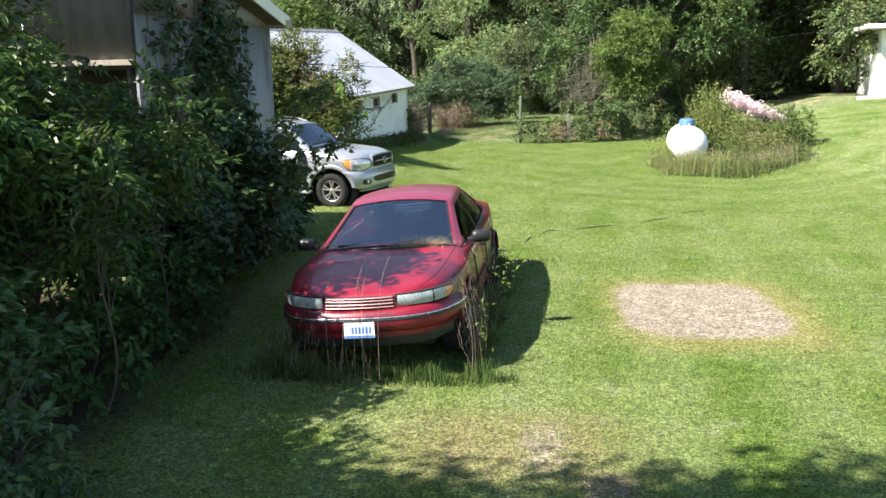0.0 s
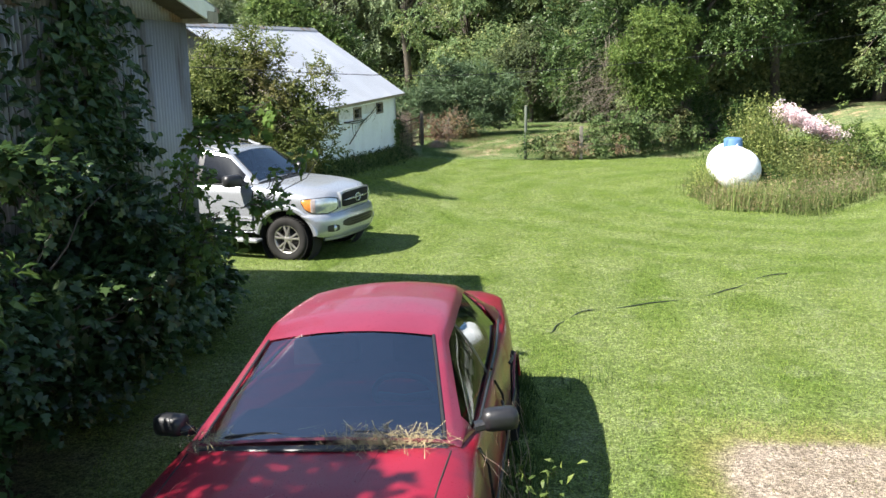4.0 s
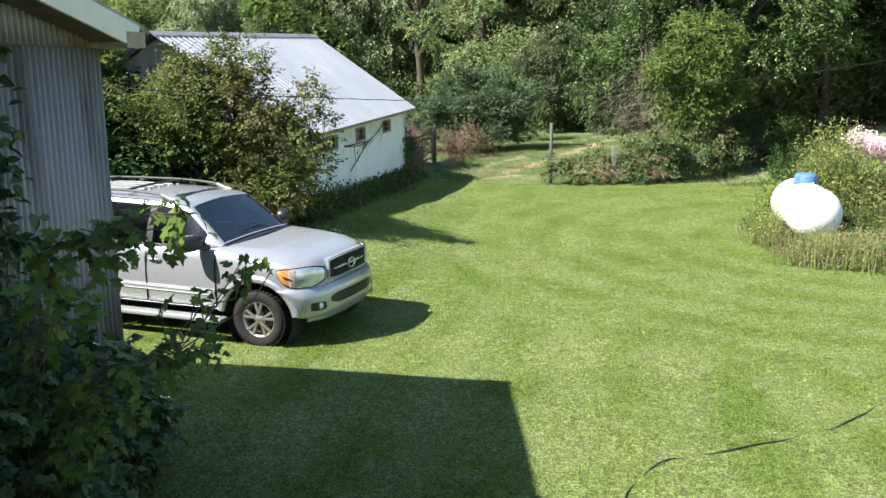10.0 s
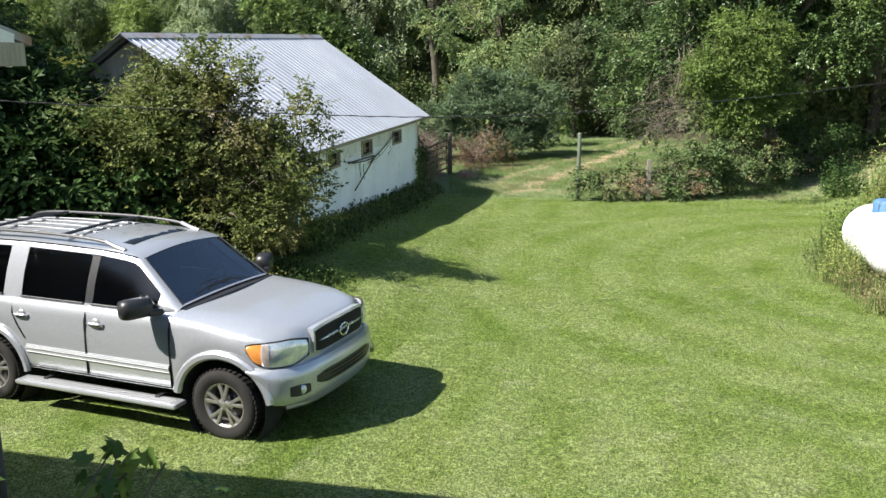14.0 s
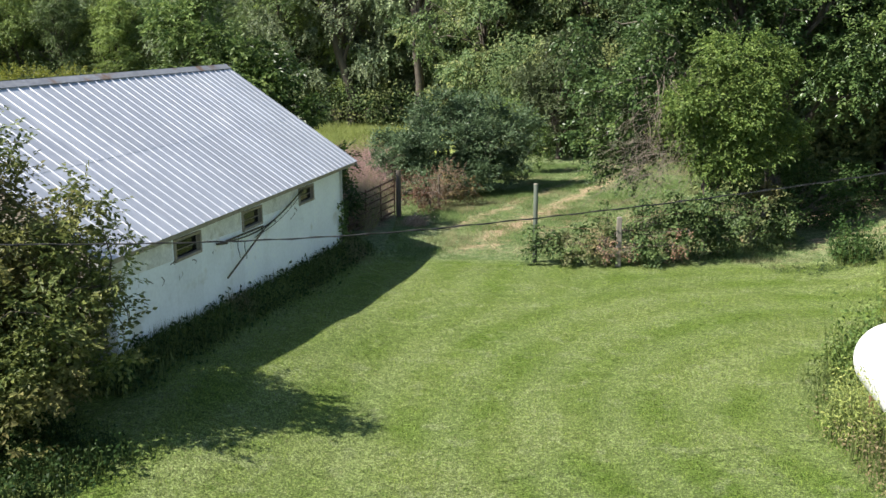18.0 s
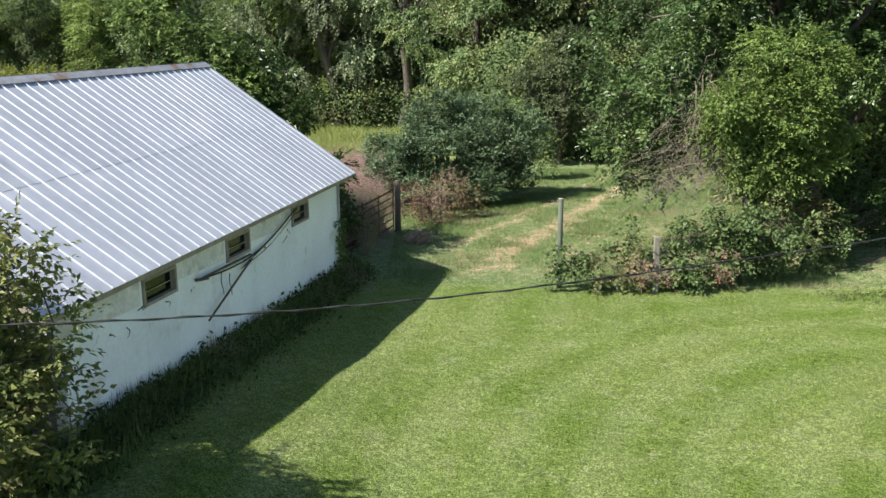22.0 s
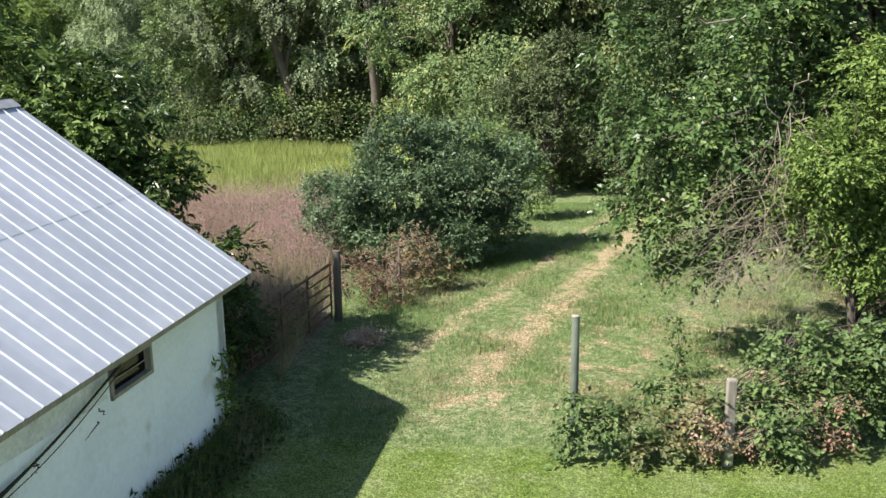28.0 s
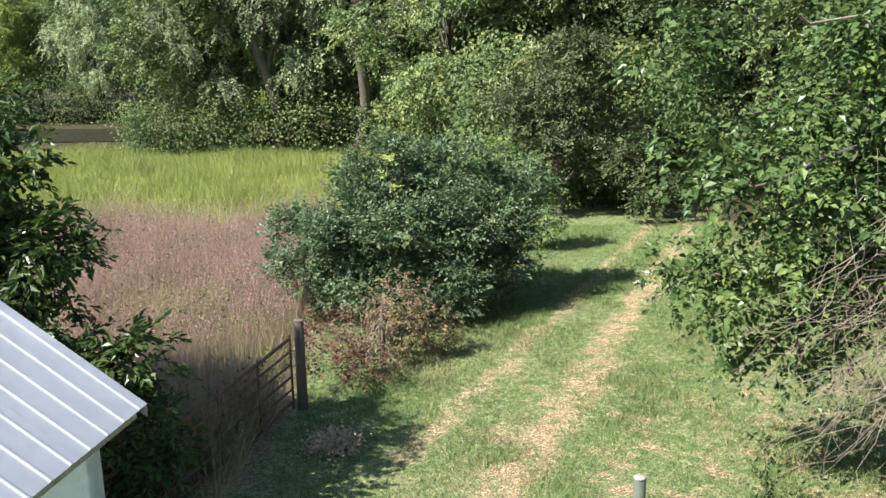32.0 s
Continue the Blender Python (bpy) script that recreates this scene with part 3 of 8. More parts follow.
strip_wall("end_wall", C0 - wn_ * 11.0, UL, 0.0, zc, zc + 4.35 * 0.24, 0.1, 0.036, "corrugated", barn)

# ---- white shed with a ribbed metal roof ----
shed = tagged(empty("shed"), "long white plastered shed with a ribbed silver metal roof", "shed")
S0 = np.array([-3.08, 55.12])
su = np.array([-0.112, -0.9937])      # along the wall, towards the yard
sv = np.array([-0.9937, 0.112])       # away from the yard, across the shed
SL, SW = 9.0, 5.66
EZ, RZ = 2.27, 4.31


def SP(u, v, z):
    """A point of the shed: along, across and up. Its line drops a little towards the yard."""
    p = S0 + su * u + sv * v
    sag = 0.013 * u * max(0.0, 1.0 - abs(v - SW / 2) / (SW / 2))
    return (float(p[0]), float(p[1]), float(z - 0.016 * u - sag))


def quad_wall(name, corners, thick_v, material, parent, label=""):
    bm = bmesh.new()
    lo = [bm.verts.new(c) for c in corners]
    hi = [bm.verts.new(Vector(c) + Vector(thick_v)) for c in corners]
    bm.faces.new(lo)
    bm.faces.new(hi[::-1])
    n = len(corners)
    for k in range(n):
        bm.faces.new((lo[k], hi[k], hi[(k + 1) % n], lo[(k + 1) % n])[::-1])
    bmesh.ops.recalc_face_normals(bm, faces=bm.faces[:])
    return part(name, bm, material, parent, label)


inward = (float(sv[0]) * 0.2, float(sv[1]) * 0.2, 0)
WINS = [(1.79, 2.57), (4.29, 5.07), (6.50, 7.28)]    # windows, as stretches along the wall
WZ0, WZ1 = 1.69, 2.0
edges = [0.0] + [e for w in WINS for e in w] + [SL]
for k in range(0, len(edges) - 1, 2):
    quad_wall("wall_panel", [SP(edges[k], 0, -0.2), SP(edges[k + 1], 0, -0.2), SP(edges[k + 1], 0, EZ), SP(edges[k], 0, EZ)], inward, "plaster", shed)
for a, b in WINS:
    quad_wall("wall_panel", [SP(a, 0, WZ1), SP(b, 0, WZ1), SP(b, 0, EZ), SP(a, 0, EZ)], inward, "plaster", shed)
    quad_wall("wall_panel", [SP(a, 0, -0.2), SP(b, 0, -0.2), SP(b, 0, WZ0), SP(a, 0, WZ0)], inward, "plaster", shed)
# bare band of older plaster under the eave
for k in range(0, len(edges) - 1, 2):
    if k:
        quad_wall("bare_plaster", [SP(edges[k] + 0.05, -0.004, WZ0 + 0.05), SP(edges[k + 1] - 0.05, -0.004, WZ0 + 0.12), SP(edges[k + 1] - 0.05, -0.004, WZ1 + 0.04), SP(edges[k] + 0.05, -0.004, WZ1 + 0.04)],
                  (float(sv[0]) * 0.003, float(sv[1]) * 0.003, 0), "plaster_bare", shed, "bare grey plaster under the eave")
for a, b in WINS:
    win = empty("window")
    win.parent = shed
    fw = 0.042
    for nm, p, r, s in (("window_frame", SP((a + b) / 2, 0.02, WZ0 + fw / 2), (b - a, 0.10, fw), 0), ("window_frame", SP((a + b) / 2, 0.02, WZ1 - fw / 2 + 0.03), (b - a, 0.10, fw), 0),
                        ("window_frame", SP(a + fw / 2, 0.02, (WZ0 + WZ1) / 2), (fw, 0.10, WZ1 - WZ0), 0), ("window_frame", SP(b - fw / 2, 0.02, (WZ0 + WZ1) / 2), (fw, 0.10, WZ1 - WZ0), 0),
                        ("glazing_bar", SP((a + b) / 2, 0.03, (WZ0 + WZ1) / 2), (b - a - 0.1, 0.012, 0.012), 0)):
        part(nm, box_bm(*r, bevel=0.004), "wood_grey", win, m=Matrix.Translation(p) @ Matrix.Rotation(math.atan2(su[1], su[0]), 4, "Z"))
    quad_wall("pane", [SP(a + fw, 0.045, WZ0 + fw), SP(b - fw, 0.045, WZ0 + fw), SP(b - fw, 0.045, WZ1 - fw), SP(a + fw, 0.045, WZ1 - fw)], (float(sv[0]) * 0.005, float(sv[1]) * 0.005, 0), "glass_dark", win)
    quad_wall("room_dark", [SP(a, 0.5, WZ0 - 0.3), SP(b, 0.5, WZ0 - 0.3), SP(b, 0.5, WZ1 + 0.1), SP(a, 0.5, WZ1 + 0.1)], (float(sv[0]) * 0.02, float(sv[1]) * 0.02, 0), "dark_void", win)
quad_wall("far_gable", [SP(0.0, 0, -0.2), SP(0.0, SW, -0.2), SP(0.0, SW, EZ), SP(0.0, SW / 2, RZ - 0.08), SP(0.0, 0, EZ)], (float(su[0]) * 0.2, float(su[1]) * 0.2, 0), "plaster", shed)
quad_wall("near_gable", [SP(SL, 0, -0.2), SP(SL, SW, -0.2), SP(SL, SW, EZ), SP(SL, SW / 2, RZ - 0.08), SP(SL, 0, EZ)], (-float(su[0]) * 0.2, -float(su[1]) * 0.2, 0), "wood_grey", shed)
quad_wall("back_wall", [SP(0, SW, -0.2), SP(SL, SW, -0.2), SP(SL, SW, EZ), SP(0, SW, EZ)], (-inward[0], -inward[1], 0), "plaster", shed)


def roof_sheet(name, u0, u1, v0, z0, v1, z1, material, parent, ribs=4):
    """One ribbed roof sheet, running down from (v1, z1) to (v0, z0)."""
    w = u1 - u0
    prof = []
    for r in range(ribs):
        c = (r + 0.5) / ribs * w
        prof += [(c - 0.017, 0.0), (c - 0.008, 0.016), (c + 0.008, 0.016), (c + 0.017, 0.0)]
        if r < ribs - 1:
            prof += [(c + 0.5 / ribs * w, 0.0)]
    prof = [(0.0, 0.0)] + prof + [(w, 0.0)]
    slope = Vector((0, z1 - z0, -(v1 - v0))).normalized()
    up_v, up_z = -(z1 - z0), (v1 - v0)
    ln = math.hypot(up_v, up_z)
    up_v, up_z = up_v / ln, up_z / ln
    V, k = [], len(prof)
    for lift in (0.0, -0.006):
        for v, z in ((v0, z0), (v1, z1)):
            for s, h in prof:
                V.append(SP(u0 + s, v + up_v * (h + lift), z + up_z * (h + lift)))
    i = np.arange(k - 1)
    F = np.concatenate([np.stack([i, i + 1, i + 1 + k, i + k], 1), np.stack([i + 2 * k, i + 3 * k, i + 1 + 3 * k, i + 1 + 2 * k], 1),
                        np.stack([i, i + 2 * k, i + 1 + 2 * k, i + 1], 1)])
    return obj(name, raw_mesh(name, V, F), material, parent)


NS = 10
over = 0.25
ev, ez, rz = -over, 2.20, 4.34
pitch = (rz - ez) / (SW / 2 + over)
U0, U1 = -0.36, SL + 0.3
for s in range(NS):
    a, b = U0 + (U1 - U0) * s / NS, U0 + (U1 - U0) * (s + 1) / NS
    mv, mz = ev + (SW / 2 - ev) * 0.46, ez + (rz - ez) * 0.46
    roof_sheet("roof_sheet", a, b - 0.002, ev, ez, mv + 0.1, mz + 0.1 * pitch, "roof_metal", shed)
    roof_sheet("roof_sheet", a, b - 0.002, mv, mz + 0.003, SW / 2, rz + 0.003, "roof_metal", shed)
    roof_sheet("roof_sheet", b - 0.002, a, SW - ev, ez, SW / 2, rz + 0.012, "roof_metal", shed)
quad_wall("ridge_cap", [SP(U0, SW / 2 - 0.13, rz - 0.072), SP(U1, SW / 2 - 0.13, rz - 0.072), SP(U1, SW / 2, rz + 0.024), SP(U0, SW / 2, rz + 0.024)], (0, 0, 0.012), "roof_old", shed, "grey ridge cap")
quad_wall("ridge_cap", [SP(U0, SW / 2 + 0.13, rz - 0.072), SP(U1, SW / 2 + 0.13, rz - 0.072), SP(U1, SW / 2, rz + 0.028), SP(U0, SW / 2, rz + 0.028)], (0, 0, 0.012), "roof_old", shed, "grey ridge cap")
board("eave_board", SP(U0 + 0.1, ev + 0.06, ez - 0.05), SP(U1 - 0.1, ev + 0.06, ez - 0.05), 0.025, 0.07, "wood_grey", shed, "weathered eave board")
quad_wall("barge_board", [SP(U0 + 0.01, ev, ez - 0.10), SP(U0 + 0.01, SW / 2, rz - 0.10), SP(U0 + 0.01, SW / 2, rz - 0.01), SP(U0 + 0.01, ev, ez - 0.015)], (float(su[0]) * 0.025, float(su[1]) * 0.025, 0), "wood_grey", shed)
for k in range(10):
    u = 0.3 + k * 0.95
    board("rafter_tail", SP(u, ev + 0.08, ez - 0.06), SP(u, 0.05, ez - 0.06 + (0.05 - ev) * pitch), 0.05, 0.09, "wood_grey", shed)
# leaning pole, bracket and old cable on the wall
pole = tagged(rod("leaning_pole", SP(5.92, -0.12, 1.12), SP(4.35, -0.06, 1.58), 0.015, "wood_dark"), "thin weathered pole leaning on the white shed wall", "pole")
bracket = tagged(empty("wall_mast"), "rusty service mast with cables lying along the shed wall", "mast")
rod("mast", SP(6.0, -0.07, 1.70), SP(4.4, -0.07, 1.66), 0.016, "wood_dark", bracket)
rod("mast_arm", SP(6.05, -0.03, 1.70), SP(5.88, -0.13, 1.69), 0.022, "wood_dark", bracket)
cab = np.array([SP(6.0 - 3.5 * s, -0.06, 1.70 + 0.30 * s - 0.22 * math.sin(math.pi * s)) for s in np.linspace(0, 1, 14)])
obj("cable", tube_mesh("cable", [cab], [np.full(14, 0.012)], 5), "wire", bracket)
for drop, z1 in ((0.05, 2.02), (0.10, 1.96), (0.02, 1.99)):
    loose = np.array([SP(4.7 - 2.3 * q, -0.05, 1.52 + (z1 - 1.52) * q - drop * math.sin(math.pi * q)) for q in np.linspace(0, 1, 10)])
    obj("cable", tube_mesh("cable", [loose], [np.full(10, 0.005)], 5), "wire", bracket)
for u, z in ((5.35, 1.62), (5.1, 1.55)):
    end = np.array([SP(u + 0.03 * math.sin(q * 5), -0.06, z - 0.32 * q) for q in np.linspace(0, 1, 6)])
    obj("cable_end", tube_mesh("cable_end", [end], [np.linspace(0.008, 0.005, 6)], 5), "wire", bracket)

# cracks and lifted flakes of plaster under the eave
rs_c = np.random.RandomState(19)
for k in range(26):
    u, z = rs_c.uniform(2.5, 8.7), rs_c.uniform(1.58, 1.80)
    if any(a - 0.1 < u < b + 0.1 for a, b in WINS):
        z -= 0.14
    n_c = rs_c.randint(4, 8)
    step_ = np.cumsum(np.c_[rs_c.normal(size=n_c) * 0.035, np.abs(rs_c.normal(size=n_c)) * -0.02 if k % 3 else rs_c.normal(size=n_c) * 0.02], 0)
    crack = np.array([SP(u + du, -0.007, z + dz) for du, dz in step_])
    obj("crack", tube_mesh("crack", [crack], [np.linspace(0.008, 0.003, n_c)], 4), "wood_dark" if k % 2 else "plaster_bare", shed)

# ---- white house at the edge of the lawn ----
house = tagged(empty("white_house"), "small white house with a low roof and pale stone step", "house")
HX, HY, HZ = 14.68, 56.0, 1.35
hd = pose(HX, HY, HZ, 0, 0, -14)


def hp(name, bm, material, label="", at=(0, 0, 0), parent=house):
    return part(name, bm, material, parent, label, m=hd @ Matrix.Translation(at))


hp("wall", box_bm(0.2, 6.0, 3.2, bevel=0.01), "trim_white", "white painted wall", (0.1, 3.0, 1.0))
hp("wall", box_bm(7.0, 0.2, 3.2, bevel=0.01), "trim_white", "white painted wall", (3.7, 0.1, 1.0))
hp("back_wall", box_bm(0.2, 6.0, 3.2), "trim_white", "", (7.1, 3.1, 1.0))
hp("roof", box_bm(8.4, 7.4, 0.16, bevel=0.02), "trim_white", "white low roof", (3.55, 2.9, 2.72))
hp("upper_roof", box_bm(6.4, 5.4, 0.5, bevel=0.12), "roof_old", "grey upper roof", (4.3, 3.2, 3.05))
hp("window", box_bm(0.35, 0.06, 1.25, bevel=0.01), "siding", "narrow shuttered window", (0.45, -0.02, 1.5))
hp("window", box_bm(0.35, 0.06, 0.8, bevel=0.01), "siding", "narrow shuttered window", (1.5, -0.02, 1.6))
step = tagged(part("stone_step", box_bm(0.75, 0.5, 0.32, bevel=0.03), "stone", None, m=hd @ Matrix.Translation((-0.35, -0.3, 0.02))), "pale stone block beside the white house", "step")
slabm = tagged(part("paving", box_bm(3.5, 1.6, 0.1, bevel=0.02), "stone", None, m=hd @ Matrix.Translation((1.6, -0.9, -0.05))), "pale concrete slab along the white house", "paving", kind="structure")
tarp = tagged(part("folded_tarp", box_bm(0.9, 0.7, 0.28, bevel=0.1), "tarp", None, m=hd @ Matrix.Translation((1.5, -1.6, 0.1))), "crumpled turquoise tarpaulin on the slab", "tarpaulin")

# ---- overhead wire across the yard ----
wx = np.linspace(-9.0, 13.7, 300)
wz_ = np.interp(wx, [-9, -5, -3, -2, -1, 0, 2, 3.8, 6.2, 9.5, 13.7], [3.36, 3.03, 2.905, 2.85, 2.79, 2.815, 2.92, 3.04, 3.28, 3.62, 4.1])
wz_ = np.convolve(np.pad(wz_, 20, mode="edge"), np.ones(41) / 41, mode="valid")
wy_ = np.interp(wx, [-9, 6.2, 13.7], [40.7, 46.3, 55.6])
wire_p = np.stack([wx, wy_, wz_], 1)
tw = np.arange(len(wire_p)) * 1.1
strand = wire_p + 0.0075 * np.stack([0 * tw, np.cos(tw), np.sin(tw)], 1)
wire = tagged(empty("overhead_wire"), "twisted black service wire slung across the yard", "wire")
obj("cable", tube_mesh("cable", [wire_p], [np.full(len(wire_p), 0.0052)], 5), "wire", wire)
obj("strand", tube_mesh("strand", [strand], [np.full(len(wire_p), 0.0042)], 5), "wire", wire)

# ---- garden hose on the lawn ----
hx = np.array([(1.02, 35.55), (1.14, 35.92), (1.34, 36.24), (1.54, 36.43), (1.92, 36.58), (2.55, 36.86), (3.18, 37.2), (3.62, 37.6), (4.05, 38.1), (4.5, 38.35)])
ts = np.linspace(0, len(hx) - 1, 60)
hp_ = np.stack([np.interp(ts, range(len(hx)), hx[:, 0]), np.interp(ts, range(len(hx)), hx[:, 1])], 1)
hp_ = hp_ + 0.012 * np.sin(ts * 7)[:, None]
hose3 = np.c_[hp_, ground_z(hp_[:, 0], hp_[:, 1]) + 0.004 + 0.013 * np.sin(ts * 3.1)]
tagged(obj("garden_hose", tube_mesh("garden_hose", [hose3], [np.full(60, 0.0080)], 6), "hose"), "dark green garden hose lying in the mown grass", "hose")


# ---- plants ----
def crown_points(rs, lobes, n_tips):
    """Twig ends spread over the shells of a few ellipsoid lobes, with gaps between the lobes."""
    vols = np.array([l[3] * l[4] * l[5] for l in lobes]) ** 0.75
    pick = rs.choice(len(lobes), n_tips, p=vols / vols.sum())
    L_ = np.array(lobes, float)[pick]
    d = unit(rs.normal(size=(n_tips, 3)))
    r = rs.uniform(0.35, 1.0, n_tips) ** 0.45
    wob = 1 + 0.16 * np.sin(d[:, 0] * 5 + pick) * np.cos(d[:, 1] * 4 + 2 * pick) + 0.10 * rs.normal(size=n_tips)
    return L_[:, :3] + d * L_[:, 3:6] * (r * wob)[:, None], d


def clumps(seed, lobes, size=0.75, scale=(0.30, 0.46)):
    """Breaks large lobes into many small ones set over their shells, so that dark gaps stay between them."""
    rs = np.random.RandomState(seed)
    out = []
    for x, y, z, a, b, c in lobes:
        n = int(max(4, min(22, 5.5 * (a * b + b * c + a * c) / (3 * size * size))))
        for k in range(n):
            d = unit(rs.normal(size=3))
            r = rs.uniform(0.55, 0.85)
            s = rs.uniform(*scale) * (a + b + c) / 3 if n < 8 else size * rs.uniform(0.38, 0.62)
            out.append((x + d[0] * a * r, y + d[1] * b * r, max(z + d[2] * c * r, 0.15), s * rs.uniform(0.9, 1.3), s * rs.uniform(0.9, 1.3), s * rs.uniform(0.6, 0.85)))
    return out


def spray_cloud(rs, tips, face, n_leaf, length, leaf, droop=0.25, aspect=0.5, flat=0.35, corners=4):
    """A leafy twig at each tip: leaves set left and right along it, lying nearly in one plane. Returns verts and faces."""
    n = len(tips)
    a = face * np.array([1, 1, 0.5]) + rs.normal(size=(n, 3)) * 0.42
    a[:, 2] -= droop
    a = unit(a)
    nr = np.array([0, 0, 1.0]) + face * 0.55 + rs.normal(size=(n, 3)) * flat
    nr = unit(nr - a * (nr * a).sum(1, keepdims=True))
    b = np.cross(nr, a)
    ln = length * rs.uniform(0.6, 1.25, n)
    s = ((np.arange(n_leaf) + 0.5) / n_leaf)[None, :, None]
    sd = np.where(np.arange(n_leaf) % 2, 1.0, -1.0)[None, :, None]
    base = tips[:, None] + a[:, None] * ((s - 0.35) * ln[:, None, None])
    base = base + rs.normal(size=base.shape) * leaf * 0.12
    base[..., 2] -= (droop * 0.6 * ln[:, None] * s[..., 0] ** 2)
    di = unit(a[:, None] * (0.3 + 0.7 * s) + b[:, None] * sd * (1.0 - 0.6 * s) + rs.normal(size=base.shape) * 0.25)
    nl = unit(nr[:, None] + rs.normal(size=base.shape) * 0.36)
    side = unit(np.cross(nl, di))
    nl = np.cross(di, side)
    sz = leaf * rs.uniform(0.65, 1.25, (n, n_leaf, 1)) * (1.1 - 0.35 * s)
    if corners == 12:
        w, lift = side * sz * aspect, nl * sz
        half = ((0.10, 0.34, 0.03), (0.30, 0.52, 0.05), (0.42, 0.24, 0.04), (0.66, 0.46, -0.04), (0.70, 0.20, -0.03))
        rim = [(0.04, 0, 0)] + [(u, v, h) for u, v, h in half] + [(1.0, 0, -0.22)] + [(u, -v, h) for u, v, h in half[::-1]]
        V = np.stack([base + di * sz * u + w * v + lift * h for u, v, h in rim], 2).reshape(-1, 3)
        return V, np.arange(len(V)).reshape(-1, 12)
    if corners == 6:
        w = side * sz * aspect * 0.5
        lift = nl * sz * 0.06
        V = np.stack([base + di * sz * 0.06, base + di * sz * 0.30 + w * 0.9 + lift, base + di * sz * 0.66 + w * 0.72 + lift * 0.4, base + di * sz - nl * sz * 0.22,
                      base + di * sz * 0.66 - w * 0.72 + lift * 0.4, base + di * sz * 0.30 - w * 0.9 + lift], 2).reshape(-1, 3)
        return V, np.arange(len(V)).reshape(-1, 6)
    mid = base + di * sz * 0.48 + nl * sz * 0.05
    V = np.stack([base + di * sz * 0.06, mid + side * sz * aspect * 0.5, base + di * sz - nl * sz * 0.2, mid - side * sz * aspect * 0.5], 2).reshape(-1, 3)
    return V, np.arange(len(V)).reshape(-1, 4)


def limbs(rs, root, fork, tips, n_limbs, r0, lean=0.0):
    """Trunk, limbs and twigs as tubes: the twigs reach from the nearest limb to each of some tips."""
    paths, radii = [], []
    root, fork = np.array(root, float), np.array(fork, float)
    s = np.linspace(0, 1, 8)[:, None]
    trunk = root + (fork - root) * s + np.stack([0.04 * np.sin(s[:, 0] * 5), 0.04 * np.sin(s[:, 0] * 4 + 1), 0 * s[:, 0]], 1) * np.linalg.norm(fork - root)
    trunk[0] = root
    paths.append(trunk)
    radii.append(r0 * np.linspace(1.25, 0.75, 8))
    ends = tips[rs.choice(len(tips), min(n_limbs, len(tips)), replace=False)]
    nodes = []
    for e in ends:
        base = trunk[rs.randint(4, 8)]
        u = np.linspace(0, 1, 9)[:, None]
        bend = np.array([0, 0, 0.22 * np.linalg.norm(e - base)])
        p = base + (e - base) * u + bend * (u * (1 - u)) * 2 + rs.normal(size=(9, 3)) * 0.03 * np.linalg.norm(e - base) * (u * (1 - u)) * 3
        p[0] = base
        paths.append(p)
        radii.append(r0 * np.linspace(0.5, 0.06, 9))
        nodes.append(p[3:])
    nodes = np.concatenate(nodes)
    for e in tips[rs.choice(len(tips), min(len(tips), n_limbs * 6), replace=False)]:
        b = nodes[np.argmin(((nodes - e) ** 2).sum(1))]
        u = np.linspace(0, 1, 4)[:, None]
        p = b + (e - b) * u + rs.normal(size=(4, 3)) * 0.05 * (u * (1 - u)) * 4
        paths.append(p)
        radii.append(np.maximum(r0 * np.linspace(0.09, 0.02, 4), 0.004))
    return paths, radii


def plant(name, label, category, seed, root, fork, lobes, n_tips, per_tip, leaf, spread, leaf_material, r0=0.1, n_limbs=12, bark="bark", up=0.35, group="", aspect=0.55, trunk_name="trunk",
          sides=6, at=None, clump=0.0, spray=None, droop=0.25, corners=4):
    """A tree or shrub: trunk with limbs, and a crown of leaves in clumps round the twig ends."""
    rs = np.random.RandomState(seed)
    if clump:
        lobes = clumps(seed + 1000, lobes, clump) + [(x, y, z, a * 0.76, b * 0.76, c * 0.76) for x, y, z, a, b, c in lobes]
    tips, face = crown_points(rs, lobes, n_tips)
    tips[:, 2] = np.maximum(tips[:, 2], 0.08)
    thing = empty(name, at)
    tagged(thing, label, category, group)
    p, r = limbs(rs, root, fork, tips, n_limbs, r0)
    obj(trunk_name, tube_mesh(trunk_name, p, r, sides), bark, thing)
    if spray:
        V, F = spray_cloud(rs, tips, face, spray[0], spray[1], leaf, droop, aspect, corners=corners)
        V[:, 2] = np.maximum(V[:, 2], 0.03)
        obj("crown", raw_mesh("crown", V, F), leaf_material, thing)
        return thing
    n = n_tips * per_tip
    c = np.repeat(tips, per_tip, 0) + rs.normal(size=(n, 3)) * spread * np.array([1, 1, 0.75])
    c[:, 2] = np.maximum(c[:, 2], 0.04)
    obj("crown", raw_mesh("crown", *leaf_cloud(rs, c, leaf, up, aspect, bias=np.repeat(face, per_tip, 0) * 1.2)), leaf_material, thing)
    return thing


